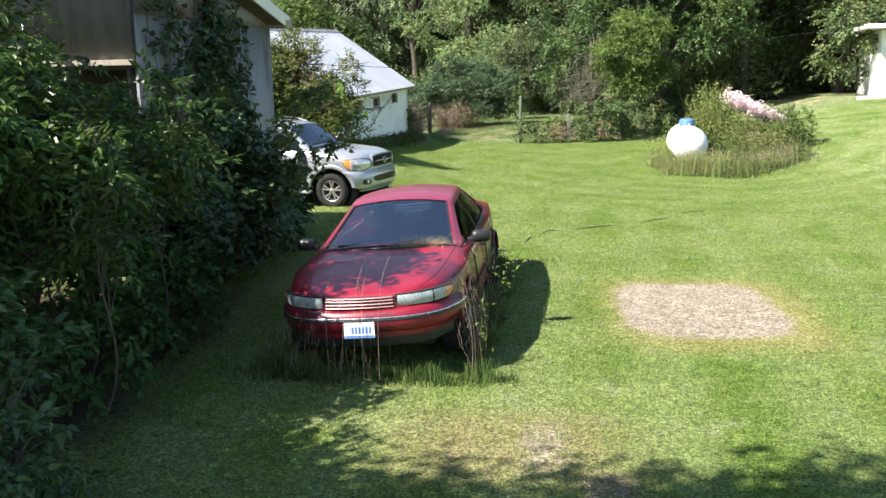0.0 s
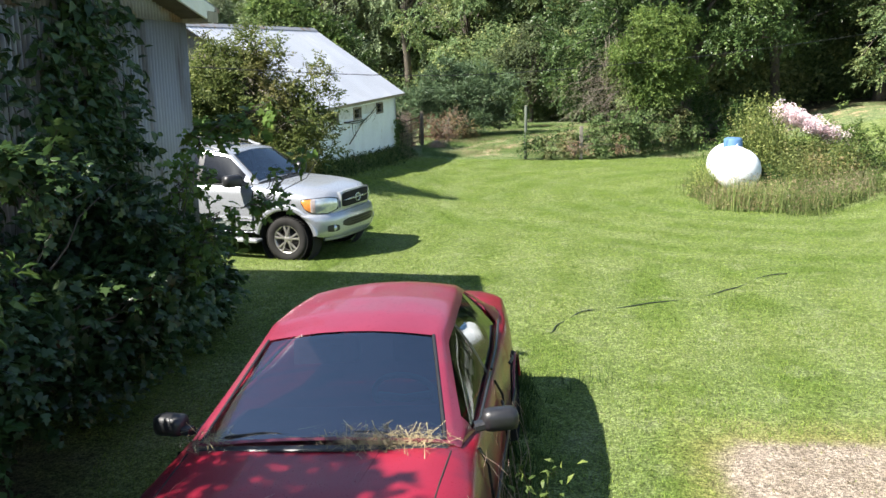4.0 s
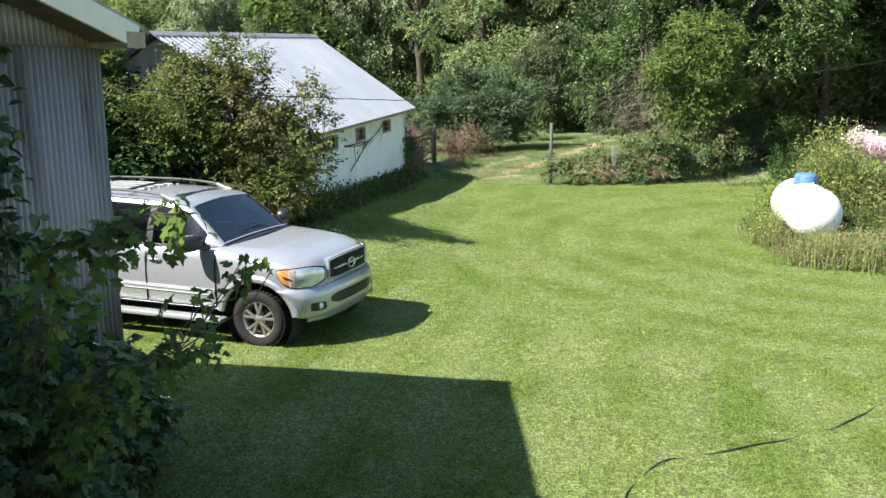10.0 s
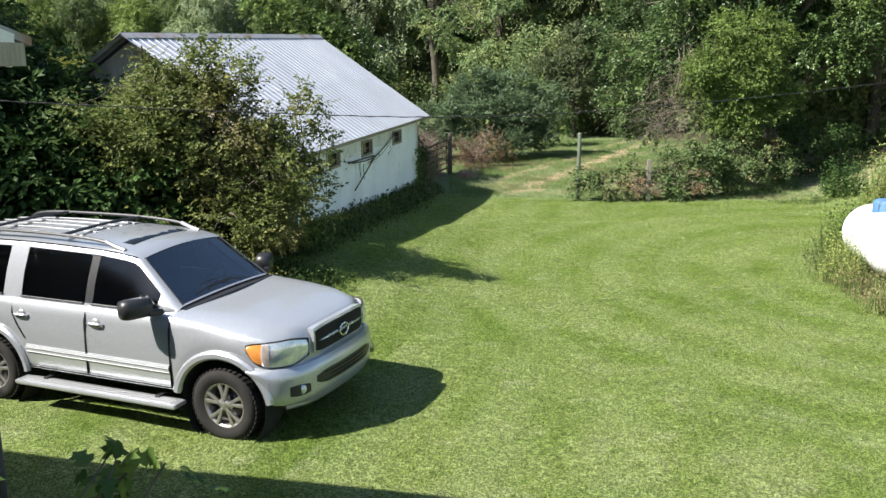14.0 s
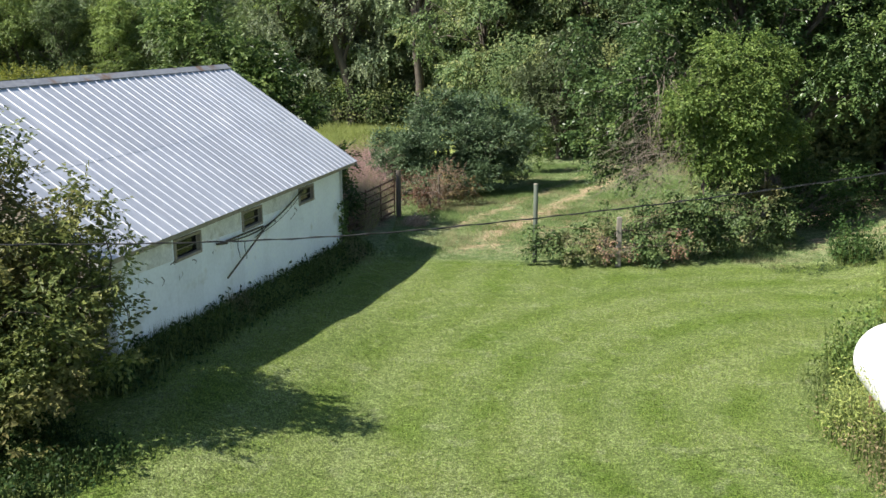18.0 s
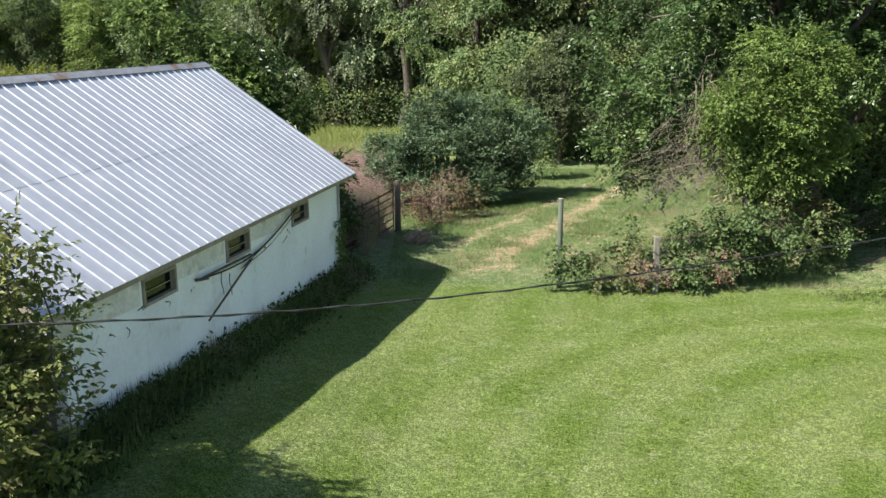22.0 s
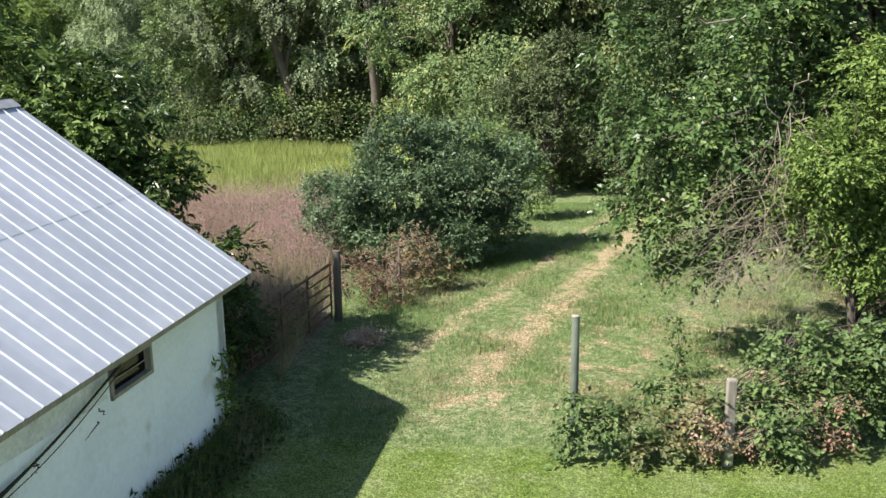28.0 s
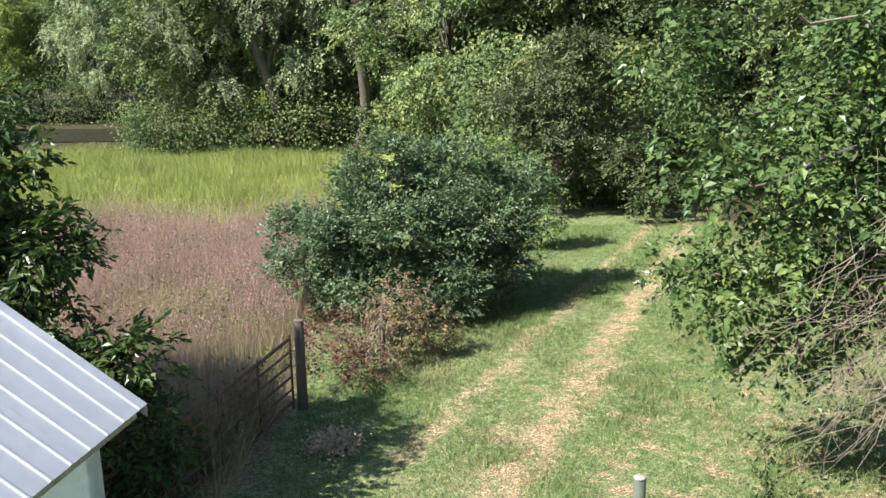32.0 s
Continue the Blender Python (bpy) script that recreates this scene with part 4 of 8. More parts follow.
# the big tree at the fence, with a low hanging branch
plant("tree", "large broad-leaved tree overhanging the fence line, with a low drooping branch", "tree", 11, (7.6, 60.6, 0), (7.2, 60.4, 3.4),
      [(6.4, 60.2, 5.6, 2.6, 2.4, 2.6), (4.6, 59.0, 4.6, 1.8, 1.6, 1.8), (3.3, 58.2, 3.4, 1.2, 1.1, 1.2), (2.7, 58.3, 2.3, 0.75, 0.75, 0.7), (3.6, 58.2, 1.7, 0.7, 0.6, 0.5), (2.2, 58.8, 3.8, 0.65, 0.65, 0.7), (2.2, 59.0, 4.9, 0.75, 0.75, 0.7), (2.3, 58.7, 2.6, 0.5, 0.5, 0.5), (3.0, 58.2, 1.8, 0.6, 0.5, 0.4), (8.6, 59.5, 5.4, 2.6, 1.6, 2.0),
       (4.2, 59.6, 7.4, 2.2, 2.0, 2.2), (7.5, 61, 9.0, 3.2, 2.6, 2.4), (3.6, 61.5, 9.2, 2.0, 2.0, 1.8), (9.2, 60.4, 9.5, 3.0, 2.4, 3.0), (7.4, 60.6, 12.0, 3.0, 2.6, 2.4), (4.4, 58.1, 2.7, 0.9, 0.7, 0.8), (5.2, 58.5, 3.6, 1.1, 0.8, 1.0), (3.8, 58.0, 2.4, 0.6, 0.5, 0.5), (8.6, 58.7, 3.7, 1.2, 0.8, 0.9), (9.9, 58.9, 4.7, 1.4, 1.0, 1.1), (10.9, 59.6, 3.9, 1.0, 0.8, 0.8)], 8800, 46, 0.115, 0.15, "leaf_pear", 0.20, 34, up=0.3, clump=1.0, aspect=0.62, spray=(14, 0.55), droop=0.35)
for k, (x, y, h, w) in enumerate(((11.2, 62.8, 12.0, 2.8), (13.4, 67.0, 13.0, 3.2), (19.0, 69.5, 13.5, 3.4), (9.8, 65.5, 13.0, 3.2))):
    plant("tree", "tall dark tree over the shaded end of the lawn", "tree", 140 + k, (x, y, 0), (x + 0.3, y, h * 0.42),
          [(x, y, h * 0.62, w, w * 0.8, h * 0.22), (x + w * 0.6, y - 0.8, h * 0.45, w * 0.6, w * 0.5, h * 0.10), (x - w * 0.6, y - 0.6, h * 0.5, w * 0.6, w * 0.5, h * 0.12), (x, y, h * 0.85, w * 0.7, w * 0.7, h * 0.12)] + [(x - w * 0.3, y - 1.0, h * 0.34, w * 0.4, w * 0.35, h * 0.05)] * (k == 0),
          1500, 30, 0.15, 0.2, "leaf_pear", 0.20, 24, aspect=0.6, clump=1.2, spray=(13, 0.7), droop=0.35, group="trees over the lawn's end")
plant("sapling", "bright green young tree at the end of the hedge", "tree", 12, (5.2, 57.0, 0), (5.2, 57.0, 1.6),
      [(5.3, 56.8, 3.4, 1.2, 0.9, 1.2), (5.4, 56.8, 2.1, 0.75, 0.7, 0.7), (5.4, 57.0, 4.5, 0.7, 0.7, 0.5), (6.3, 57.1, 3.0, 0.8, 0.8, 1.1), (4.5, 56.9, 2.9, 0.6, 0.6, 0.7), (6.3, 57.0, 4.2, 0.9, 0.8, 0.8), (5.9, 56.7, 2.3, 0.9, 0.6, 0.8), (6.9, 57.3, 2.6, 0.6, 0.6, 0.7)], 2900, 34, 0.10, 0.17, "leaf_sapling", 0.06, 12, clump=0.8, aspect=0.5, spray=(12, 0.42), droop=0.15)
# dead twigs hanging under it
rs0 = np.random.RandomState(5)
paths, radii = [], []
for k in range(210):
    if k % 3 == 0:
        a = np.array([4.2, 57.0, 3.6]) + rs0.normal(size=3) * np.array([0.35, 0.3, 0.35])
        e = a + np.array([rs0.uniform(-0.6, 0.2), rs0.uniform(-0.5, 0.3), rs0.uniform(-1.5, -0.5)])
    else:
        a = np.array([4.3, 57.0, 2.3]) + rs0.normal(size=3) * np.array([0.45, 0.3, 0.4])
        e = a + np.array([rs0.uniform(-1.7, 0.1), rs0.uniform(-0.6, 0.4), rs0.uniform(-1.3, 0.0)])
    u = np.linspace(0, 1, 7)[:, None]
    p = a + (e - a) * u + np.cumsum(rs0.normal(size=(7, 3)) * 0.085, 0)
    p[:, 2] = np.maximum(p[:, 2] - 0.3 * (u[:, 0] - 0.5) ** 2, 0.15)
    paths.append(p)
    radii.append(np.linspace(rs0.uniform(0.0025, 0.0055), 0.0014, 7) if k % 9 else np.linspace(0.009, 0.002, 7))
for a, e in (((3.0, 57.6, 5.35), (4.7, 57.9, 4.75)),):
    u = np.linspace(0, 1, 7)[:, None]
    paths.append(np.array(a) + (np.array(e) - np.array(a)) * u + rs0.normal(size=(7, 3)) * 0.11)
    radii.append(np.linspace(0.018, 0.006, 7))
dead = tagged(empty("dead_branch"), "grey dead branches hanging in the tree by the fence", "branch")
for q_, r_ in zip(paths, radii):
    obj("twig", tube_mesh("twig", [q_], [r_], 5), "twig_dead", dead)

# dense grey-green bush in the rough field
plant("bush", "dense rounded grey-green bush beside the grass track", "bush", 21, (-1.9, 66.0, 0), (-1.9, 66.0, 0.9),
      [(x - 0.5, y - 1.5, z * 0.96, a, b, c) for x, y, z, a, b, c in [(-1.6, 67.2, 1.5, 1.9, 1.6, 1.2), (-3.1, 66.4, 1.1, 0.9, 1.0, 0.85), (0.5, 67.9, 1.5, 1.1, 1.2, 1.1), (-0.7, 68.2, 2.7, 0.9, 1.0, 0.8), (-1.3, 66.0, 0.8, 1.8, 0.8, 0.7), (-2.2, 67.6, 2.5, 0.8, 0.9, 0.7), (1.1, 68.6, 2.3, 0.7, 0.8, 0.7),
       (-0.1, 66.6, 1.2, 0.9, 0.7, 0.8), (-3.6, 67.2, 1.9, 0.5, 0.6, 0.5), (-2.7, 65.9, 1.9, 0.55, 0.5, 0.45), (-1.5, 65.9, 2.0, 0.6, 0.5, 0.5), (-0.4, 66.4, 2.3, 0.6, 0.5, 0.45), (0.9, 67.2, 0.8, 0.7, 0.6, 0.6), (-1.5, 67.4, 3.2, 0.6, 0.6, 0.4), (-1.3, 67.5, 2.3, 1.0, 0.9, 0.8), (-2.2, 67.0, 1.9, 0.8, 0.7, 0.7), (-0.3, 67.4, 1.9, 0.8, 0.8, 0.8), (0.2, 68.0, 3.0, 0.5, 0.6, 0.45)]], 5200, 40, 0.10, 0.13, "leaf_grey", 0.12, 20, clump=0.75, aspect=0.55, spray=(12, 0.36), droop=-0.25)
# shrub before the shed
plant("apple_tree", "bushy old apple tree with yellowing leaves before the shed", "tree", 31, (-4.9, 44.85, 0), (-4.85, 44.85, 0.9),
      [(x - 0.04, y + 0.45, z * 1.12, a, b, c) for x, y, z, a, b, c in [(-4.9, 44.4, 2.1, 1.5, 1.3, 1.3), (-5.4, 44.3, 2.6, 1.1, 0.9, 0.8), (-4.1, 44.2, 1.6, 1.0, 1.0, 0.9), (-5.8, 44.6, 1.7, 1.1, 1.1, 1.0), (-6.1, 43.8, 2.3, 0.8, 0.7, 0.7), (-4.7, 44.5, 3.1, 0.7, 0.7, 0.6), (-3.6, 44.4, 2.4, 0.5, 0.6, 0.5), (-5.5, 44.3, 2.9, 0.6, 0.6, 0.5), (-3.7, 43.9, 1.2, 0.6, 0.7, 0.7), (-4.4, 43.6, 1.0, 0.8, 0.6, 0.7), (-3.2, 44.4, 2.0, 0.35, 0.4, 0.5), (-3.3, 44.4, 1.2, 0.4, 0.4, 0.5), (-5.6, 44.2, 3.2, 0.4, 0.4, 0.35), (-4.9, 44.1, 3.35, 0.35, 0.35, 0.3), (-3.3, 44.2, 2.7, 0.3, 0.3, 0.3), (-4.3, 43.5, 0.55, 0.8, 0.5, 0.45), (-5.4, 43.5, 0.7, 0.9, 0.6, 0.6)]], 4000, 36, 0.085, 0.13, "leaf_apple",
      0.12, 22, clump=0.6, aspect=0.55, spray=(11, 0.34), droop=-0.05)
# growth along the barn
plant("shrub", "dark shrub with lobed leaves growing against the barn corner", "shrub", 41, (-3.2, 35.2, 0), (-3.1, 35.2, 0.5),
      [(-2.95, 35.5, 0.5, 0.32, 0.7, 0.45), (-3.0, 34.3, 0.8, 0.42, 0.9, 0.7), (-2.85, 35.0, 1.15, 0.3, 0.5, 0.3)], 520, 30, 0.12, 0.12, "leaf_maple", 0.016, 14, aspect=0.8, spray=(8, 0.3), corners=12)
plant("mulberry_sapling", "leaning sapling with large lobed leaves reaching out from the barn", "sapling", 42, (-2.9, 34.0, 0), (-2.6, 33.9, 1.2),
      [(-1.58, 33.6, 2.6, 0.16, 0.12, 0.08), (-1.85, 33.5, 2.5, 0.16, 0.15, 0.09), (-2.1, 33.5, 2.4, 0.17, 0.2, 0.1), (-1.45, 34.55, 2.12, 0.14, 0.1, 0.07), (-1.8, 34.3, 1.95, 0.14, 0.15, 0.08), (-1.75, 34.0, 1.7, 0.17, 0.14, 0.08), (-2.1, 33.8, 1.6, 0.2, 0.2, 0.15),
       (-2.4, 33.8, 1.3, 0.25, 0.3, 0.25), (-2.5, 34.0, 1.9, 0.2, 0.25, 0.22)], 125, 6, 0.115, 0.06, "leaf_mulberry", 0.011, 14, aspect=0.74, spray=(5, 0.22), droop=0.5, corners=12)
plant("shrub", "tall dark shrub crowding the barn wall", "shrub", 43, (-3.3, 31.8, 0), (-3.2, 31.8, 1.0),
      [(-3.0, 32.9, 0.9, 0.5, 0.9, 0.8), (-3.2, 31.4, 1.2, 0.7, 0.9, 1.0), (-2.95, 33.5, 1.7, 0.4, 0.6, 0.6), (-3.1, 32.4, 2.2, 0.45, 0.5, 0.45), (-2.6, 33.2, 1.2, 0.3, 0.5, 0.4)], 620, 40, 0.13, 0.13, "leaf_maple", 0.03, 18, aspect=0.7, clump=0.6, spray=(9, 0.38), droop=0.2, corners=12)
plant("ash_sapling", "young ash trees with sunlit tops in the thicket", "tree", 44, (-3.9, 28.6, 0), (-3.6, 28.7, 1.2),
      [(-2.95, 27.7, 2.25, 0.6, 0.6, 0.40), (-3.5, 28.4, 2.55, 0.7, 0.7, 0.42), (-2.75, 29.2, 2.05, 0.6, 0.7, 0.45), (-3.8, 29.5, 2.5, 0.7, 0.8, 0.5), (-2.6, 30.3, 1.9, 0.5, 0.6, 0.45), (-3.9, 27.4, 2.3, 0.6, 0.6, 0.5), (-2.75, 28.3, 1.35, 0.4, 0.6, 0.35), (-3.3, 30.6, 2.4, 0.5, 0.6, 0.4)],
      620, 36, 0.135, 0.11, "leaf_ash", 0.022, 22, aspect=0.36, clump=0.6, spray=(13, 0.42), droop=0.2, corners=6)
for k, (x, y, z) in enumerate(((-2.9, 27.3, 3.1), (-3.15, 28.0, 3.45), (-2.75, 28.6, 2.9), (-3.4, 29.0, 3.3), (-2.5, 29.6, 2.75), (-2.3, 28.0, 2.45), (-3.15, 26.2, 3.3), (-3.0, 26.6, 2.9), (-3.4, 26.9, 3.6))):
    plant("ash_shoot", "slender leafy ash shoot standing out of the thicket", "sapling", 150 + k, (x - 0.3, y + 0.1, 0), (x - 0.1, y, z * 0.6),
          [(x, y, z - 0.12, 0.16, 0.16, 0.16), (x - 0.05, y, z - 0.5, 0.26, 0.26, 0.18), (x - 0.1, y, z - 0.95, 0.3, 0.3, 0.2)], 34, 10, 0.14, 0.1, "leaf_ash", 0.010, 6, aspect=0.34, spray=(11, 0.38), droop=0.25, group="shoots of the thicket", corners=6)
# dark leaf colour here carries part of the thicket's inner shade
plant("shrub", "undergrowth of the thicket, its leaves darkened for shade", "shrub", 45, (-3.6, 28.4, 0), (-3.6, 28.4, 0.4),
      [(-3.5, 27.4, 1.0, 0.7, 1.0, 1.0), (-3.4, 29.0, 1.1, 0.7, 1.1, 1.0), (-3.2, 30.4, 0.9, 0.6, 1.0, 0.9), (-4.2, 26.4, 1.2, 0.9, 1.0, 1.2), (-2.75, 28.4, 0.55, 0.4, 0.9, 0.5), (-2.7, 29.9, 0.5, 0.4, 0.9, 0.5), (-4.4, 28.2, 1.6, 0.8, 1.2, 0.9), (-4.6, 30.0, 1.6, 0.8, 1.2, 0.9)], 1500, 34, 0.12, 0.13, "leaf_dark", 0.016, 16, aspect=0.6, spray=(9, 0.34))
plant("shrub", "glossy-leaved low shrub at the edge of the yard", "shrub", 145, (-2.35, 25.9, 0), (-2.3, 25.9, 0.25),
      [(-2.15, 26.1, 0.55, 0.30, 0.4, 0.30), (-2.35, 25.6, 0.75, 0.4, 0.4, 0.35), (-2.2, 26.3, 0.25, 0.3, 0.4, 0.2), (-2.6, 26.6, 1.2, 0.4, 0.4, 0.5)], 150, 20, 0.12, 0.1, "leaf_maple", 0.025, 12, aspect=0.45, spray=(9, 0.3), corners=6)
# climbing vine on the corrugated wall
rs1 = np.random.RandomState(46)
vp, vr, vl = [], [], []
for k in range(26):
    y0 = rs1.uniform(32.3, 35.2)
    b = np.array([C0[0] + (C0[1] - y0) * wd[0] + 0.10, y0, 0.3])
    hgt = rs1.uniform(2.2, 4.3)
    u = np.linspace(0, 1, 12)
    p = b + np.stack([0.05 * np.sin(u * 9 + k), 0.22 * np.sin(u * 6 + 2 * k), u * hgt], 1)
    vp.append(p)
    vr.append(np.linspace(0.007, 0.003, 12))
    m_ = int(34 + 46 * math.exp(-((y0 - 34.0) / 0.8) ** 2))
    w_ = rs1.uniform(0.2, 1, m_)
    vl.append(np.stack([np.interp(w_, u, p[:, c]) for c in range(3)], 1) + rs1.normal(size=(m_, 3)) * np.array([0.05, 0.13, 0.1]) + np.array([0.06, 0, 0]))
vine = tagged(empty("wall_vine"), "thin dark vine climbing the corrugated barn wall", "vine")
for q_, r_ in zip(vp, vr):
    obj("stem", tube_mesh("stem", [q_], [r_], 5), "bark", vine)
vl = np.concatenate(vl)
obj("leaves", raw_mesh("leaves", *spray_cloud(rs1, vl, np.tile([0.9, -0.3, 0.0], (len(vl), 1)), 2, 0.12, 0.14, 0.6, 0.66, corners=6)), "leaf_maple", vine)
# trees mostly out of view, added to shade the yard from the side
# unseen crown, thickened to darken the thicket and dapple the hood
plant("tree", "leafy maple out of view, added to shade the thicket and red car", "tree", 49, (-6.0, 26.6, 0), (-5.6, 26.7, 3.0),
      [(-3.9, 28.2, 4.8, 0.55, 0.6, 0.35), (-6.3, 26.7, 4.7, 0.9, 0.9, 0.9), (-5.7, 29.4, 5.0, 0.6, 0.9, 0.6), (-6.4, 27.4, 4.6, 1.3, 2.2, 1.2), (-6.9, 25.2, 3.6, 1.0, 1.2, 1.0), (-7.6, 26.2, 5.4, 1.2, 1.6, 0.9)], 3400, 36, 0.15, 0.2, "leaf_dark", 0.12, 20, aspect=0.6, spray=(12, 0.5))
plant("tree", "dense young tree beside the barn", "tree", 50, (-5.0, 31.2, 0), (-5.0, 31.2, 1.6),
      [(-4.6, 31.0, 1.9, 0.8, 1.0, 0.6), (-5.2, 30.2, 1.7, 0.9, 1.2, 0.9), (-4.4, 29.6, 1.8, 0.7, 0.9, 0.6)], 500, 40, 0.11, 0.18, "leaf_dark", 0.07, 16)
plant("tree", "sparse young tree in the thicket, shading the red car", "tree", 47, (-5.2, 27.6, 0), (-5.1, 27.6, 2.2),
      [(-5.8, 29.6, 4.4, 0.9, 1.2, 0.8), (-5.8, 30.6, 3.4, 1.2, 1.2, 1.1), (-5.6, 28.2, 2.8, 1.0, 1.8, 1.2)], 1600, 34, 0.14, 0.22, "leaf_mid", 0.09, 14, aspect=0.55, spray=(11, 0.45))
# its three leftmost lobes are added, unseen, to block skylight on the left
plant("tree", "tall shade tree at the edge of the yard", "tree", 48, (-5.2, 22.4, 0), (-5.0, 22.4, 3.5),
      [(-4.8, 22.6, 6.6, 2.4, 1.3, 1.6), (-3.4, 22.7, 7.4, 1.6, 1.1, 1.0), (-6.4, 23.9, 6.4, 0.9, 0.5, 0.5), (-7.9, 23.0, 6.0, 1.8, 1.6, 1.6), (-8.3, 24.4, 5.6, 1.5, 1.2, 1.3), (-10.7, 24.8, 8.6, 1.7, 1.4, 1.5), (-9.8, 25.4, 7.8, 1.6, 1.6, 1.4), (-8.9, 26.6, 6.4, 1.3, 1.4, 1.2)], 1500, 26, 0.2, 0.3, "leaf_dark", 0.18, 16)
for k, (x, y, h) in enumerate(((-6.9, 45.3, 3.3), (-8.2, 45.3, 4.4), (-9.6, 45.0, 5.8), (-10.8, 41.6, 6.5), (-10.5, 45.0, 8.0), (-12.0, 37.4, 7.0), (-12.5, 49.5, 8.5))):
    plant("tree", "dark tree behind the barn", "tree", 60 + k, (x, y, 0), (x, y, h * 0.35),
          [(x, y, h * 0.55, 1.6, 1.6, h * 0.33), (x + 0.9, y - 0.3, h * 0.4, 1.2, 1.2, h * 0.25), (x - 0.8, y + 0.4, h * 0.75, 1.2, 1.2, h * 0.2)], 900, 30, 0.18, 0.27, "leaf_dark", 0.13, 14, group="trees behind the barn", spray=(12, 0.6), droop=0.3)
plant("sapling", "broad-leaved sapling behind the far end of the shed", "tree", 71, (-5.0, 57.3, 0), (-5.0, 57.3, 1.2),
      [(-5.0, 57.2, 2.3, 0.7, 0.6, 0.8), (-4.3, 57.0, 1.7, 0.8, 0.7, 0.6), (-5.8, 57.6, 3.4, 0.7, 0.7, 0.8), (-3.8, 57.0, 1.1, 0.6, 0.6, 0.6), (-5.0, 57.5, 4.1, 0.5, 0.4, 0.5), (-5.5, 57.8, 4.6, 0.5, 0.4, 0.5), (-4.4, 57.3, 3.2, 0.45, 0.4, 0.4), (-3.6, 57.0, 2.0, 0.4, 0.4, 0.4), (-4.9, 57.4, 3.0, 0.7, 0.5, 0.6)], 720, 16, 0.15, 0.15, "leaf_ash", 0.05, 12, aspect=0.42, spray=(13, 0.42), droop=0.2)
plant("sapling", "bright leafy tree rising behind the shed roof", "tree", 72, (-6.9, 57.8, 0), (-6.9, 57.8, 2.4),
      [(-7.6, 57.9, 4.3, 0.6, 0.6, 0.7), (-6.9, 57.7, 5.0, 0.5, 0.5, 0.5), (-7.4, 57.8, 3.5, 0.9, 0.7, 0.8), (-6.3, 57.6, 4.4, 0.6, 0.5, 0.6), (-5.6, 57.4, 3.8, 0.6, 0.5, 0.5), (-8.3, 58.0, 3.6, 0.6, 0.6, 0.6), (-7.9, 57.9, 5.4, 0.7, 0.6, 0.7), (-7.2, 57.8, 6.0, 0.45, 0.45, 0.4), (-6.2, 57.7, 3.7, 0.9, 0.6, 0.8), (-5.5, 57.6, 3.0, 0.7, 0.6, 0.7)], 1500, 22, 0.16, 0.13, "leaf_bright", 0.08, 16, aspect=0.5, spray=(12, 0.45), droop=0.1)

# bramble hedge on the old fence
hed = [(1.45, 54.85, 0.4, 0.45, 0.3, 0.42), (2.1, 54.85, 0.42, 0.55, 0.35, 0.45), (2.75, 54.9, 0.45, 0.4, 0.35, 0.45), (3.6, 55.0, 0.55, 0.55, 0.4, 0.55), (4.5, 55.4, 0.7, 0.65, 0.5, 0.7), (5.4, 55.9, 0.8, 0.75, 0.6, 0.8),
       (6.5, 56.7, 0.8, 0.8, 0.7, 0.8), (1.2, 54.8, 0.7, 0.2, 0.15, 0.4), (3.45, 54.85, 0.6, 0.25, 0.2, 0.5), (2.5, 55.5, 0.7, 0.5, 0.3, 0.4), (4.0, 55.5, 1.15, 0.5, 0.4, 0.45), (3.6, 55.2, 1.1, 0.3, 0.3, 0.4), (4.9, 55.7, 1.2, 0.4, 0.4, 0.4)]
plant("bramble_hedge", "tangled green brambles grown over the old fence", "hedge", 81, (2.5, 55.4, 0), (2.5, 55.4, 0.25), hed, 1250, 28, 0.095, 0.10, "leaf_bramble", 0.02, 30, clump=0.45, aspect=0.7, spray=(9, 0.32), droop=0.3)
plant("dry_shrub", "red-brown dead bramble stems beside the split post", "shrub", 84, (2.75, 54.72, 0), (2.75, 54.72, 0.2), [(2.75, 54.68, 0.4, 0.22, 0.14, 0.35), (3.3, 54.72, 0.35, 0.18, 0.12, 0.3), (4.3, 54.95, 0.5, 0.3, 0.15, 0.4)],
      90, 10, 0.06, 0.1, "leaf_dead", 0.01, 26, bark="twig_dead", spray=(6, 0.2))
plant("dry_shrub", "half-dead reddish shrub beside the gate", "shrub", 82, (-2.0, 61.9, 0), (-2.0, 61.9, 0.3),
      [(-2.1, 62.2, 0.6, 0.6, 0.8, 0.6), (-1.5, 62.9, 0.7, 0.6, 0.7, 0.65), (-2.5, 61.2, 0.7, 0.5, 0.6, 0.6), (-1.9, 61.4, 0.45, 0.5, 0.4, 0.4)], 420, 14, 0.07, 0.14, "leaf_dead", 0.014, 40, bark="twig_dead", spray=(9, 0.26))
plant("shrub", "pale-leaved shrub below the grey-green bush", "shrub", 83, (-1.5, 63.6, 0), (-1.5, 63.6, 0.3), [(-1.35, 62.6, 0.55, 0.4, 0.4, 0.45), (-0.9, 62.9, 0.45, 0.35, 0.35, 0.4)], 110, 20, 0.085, 0.12, "leaf_golden", 0.012, 10, spray=(9, 0.25))


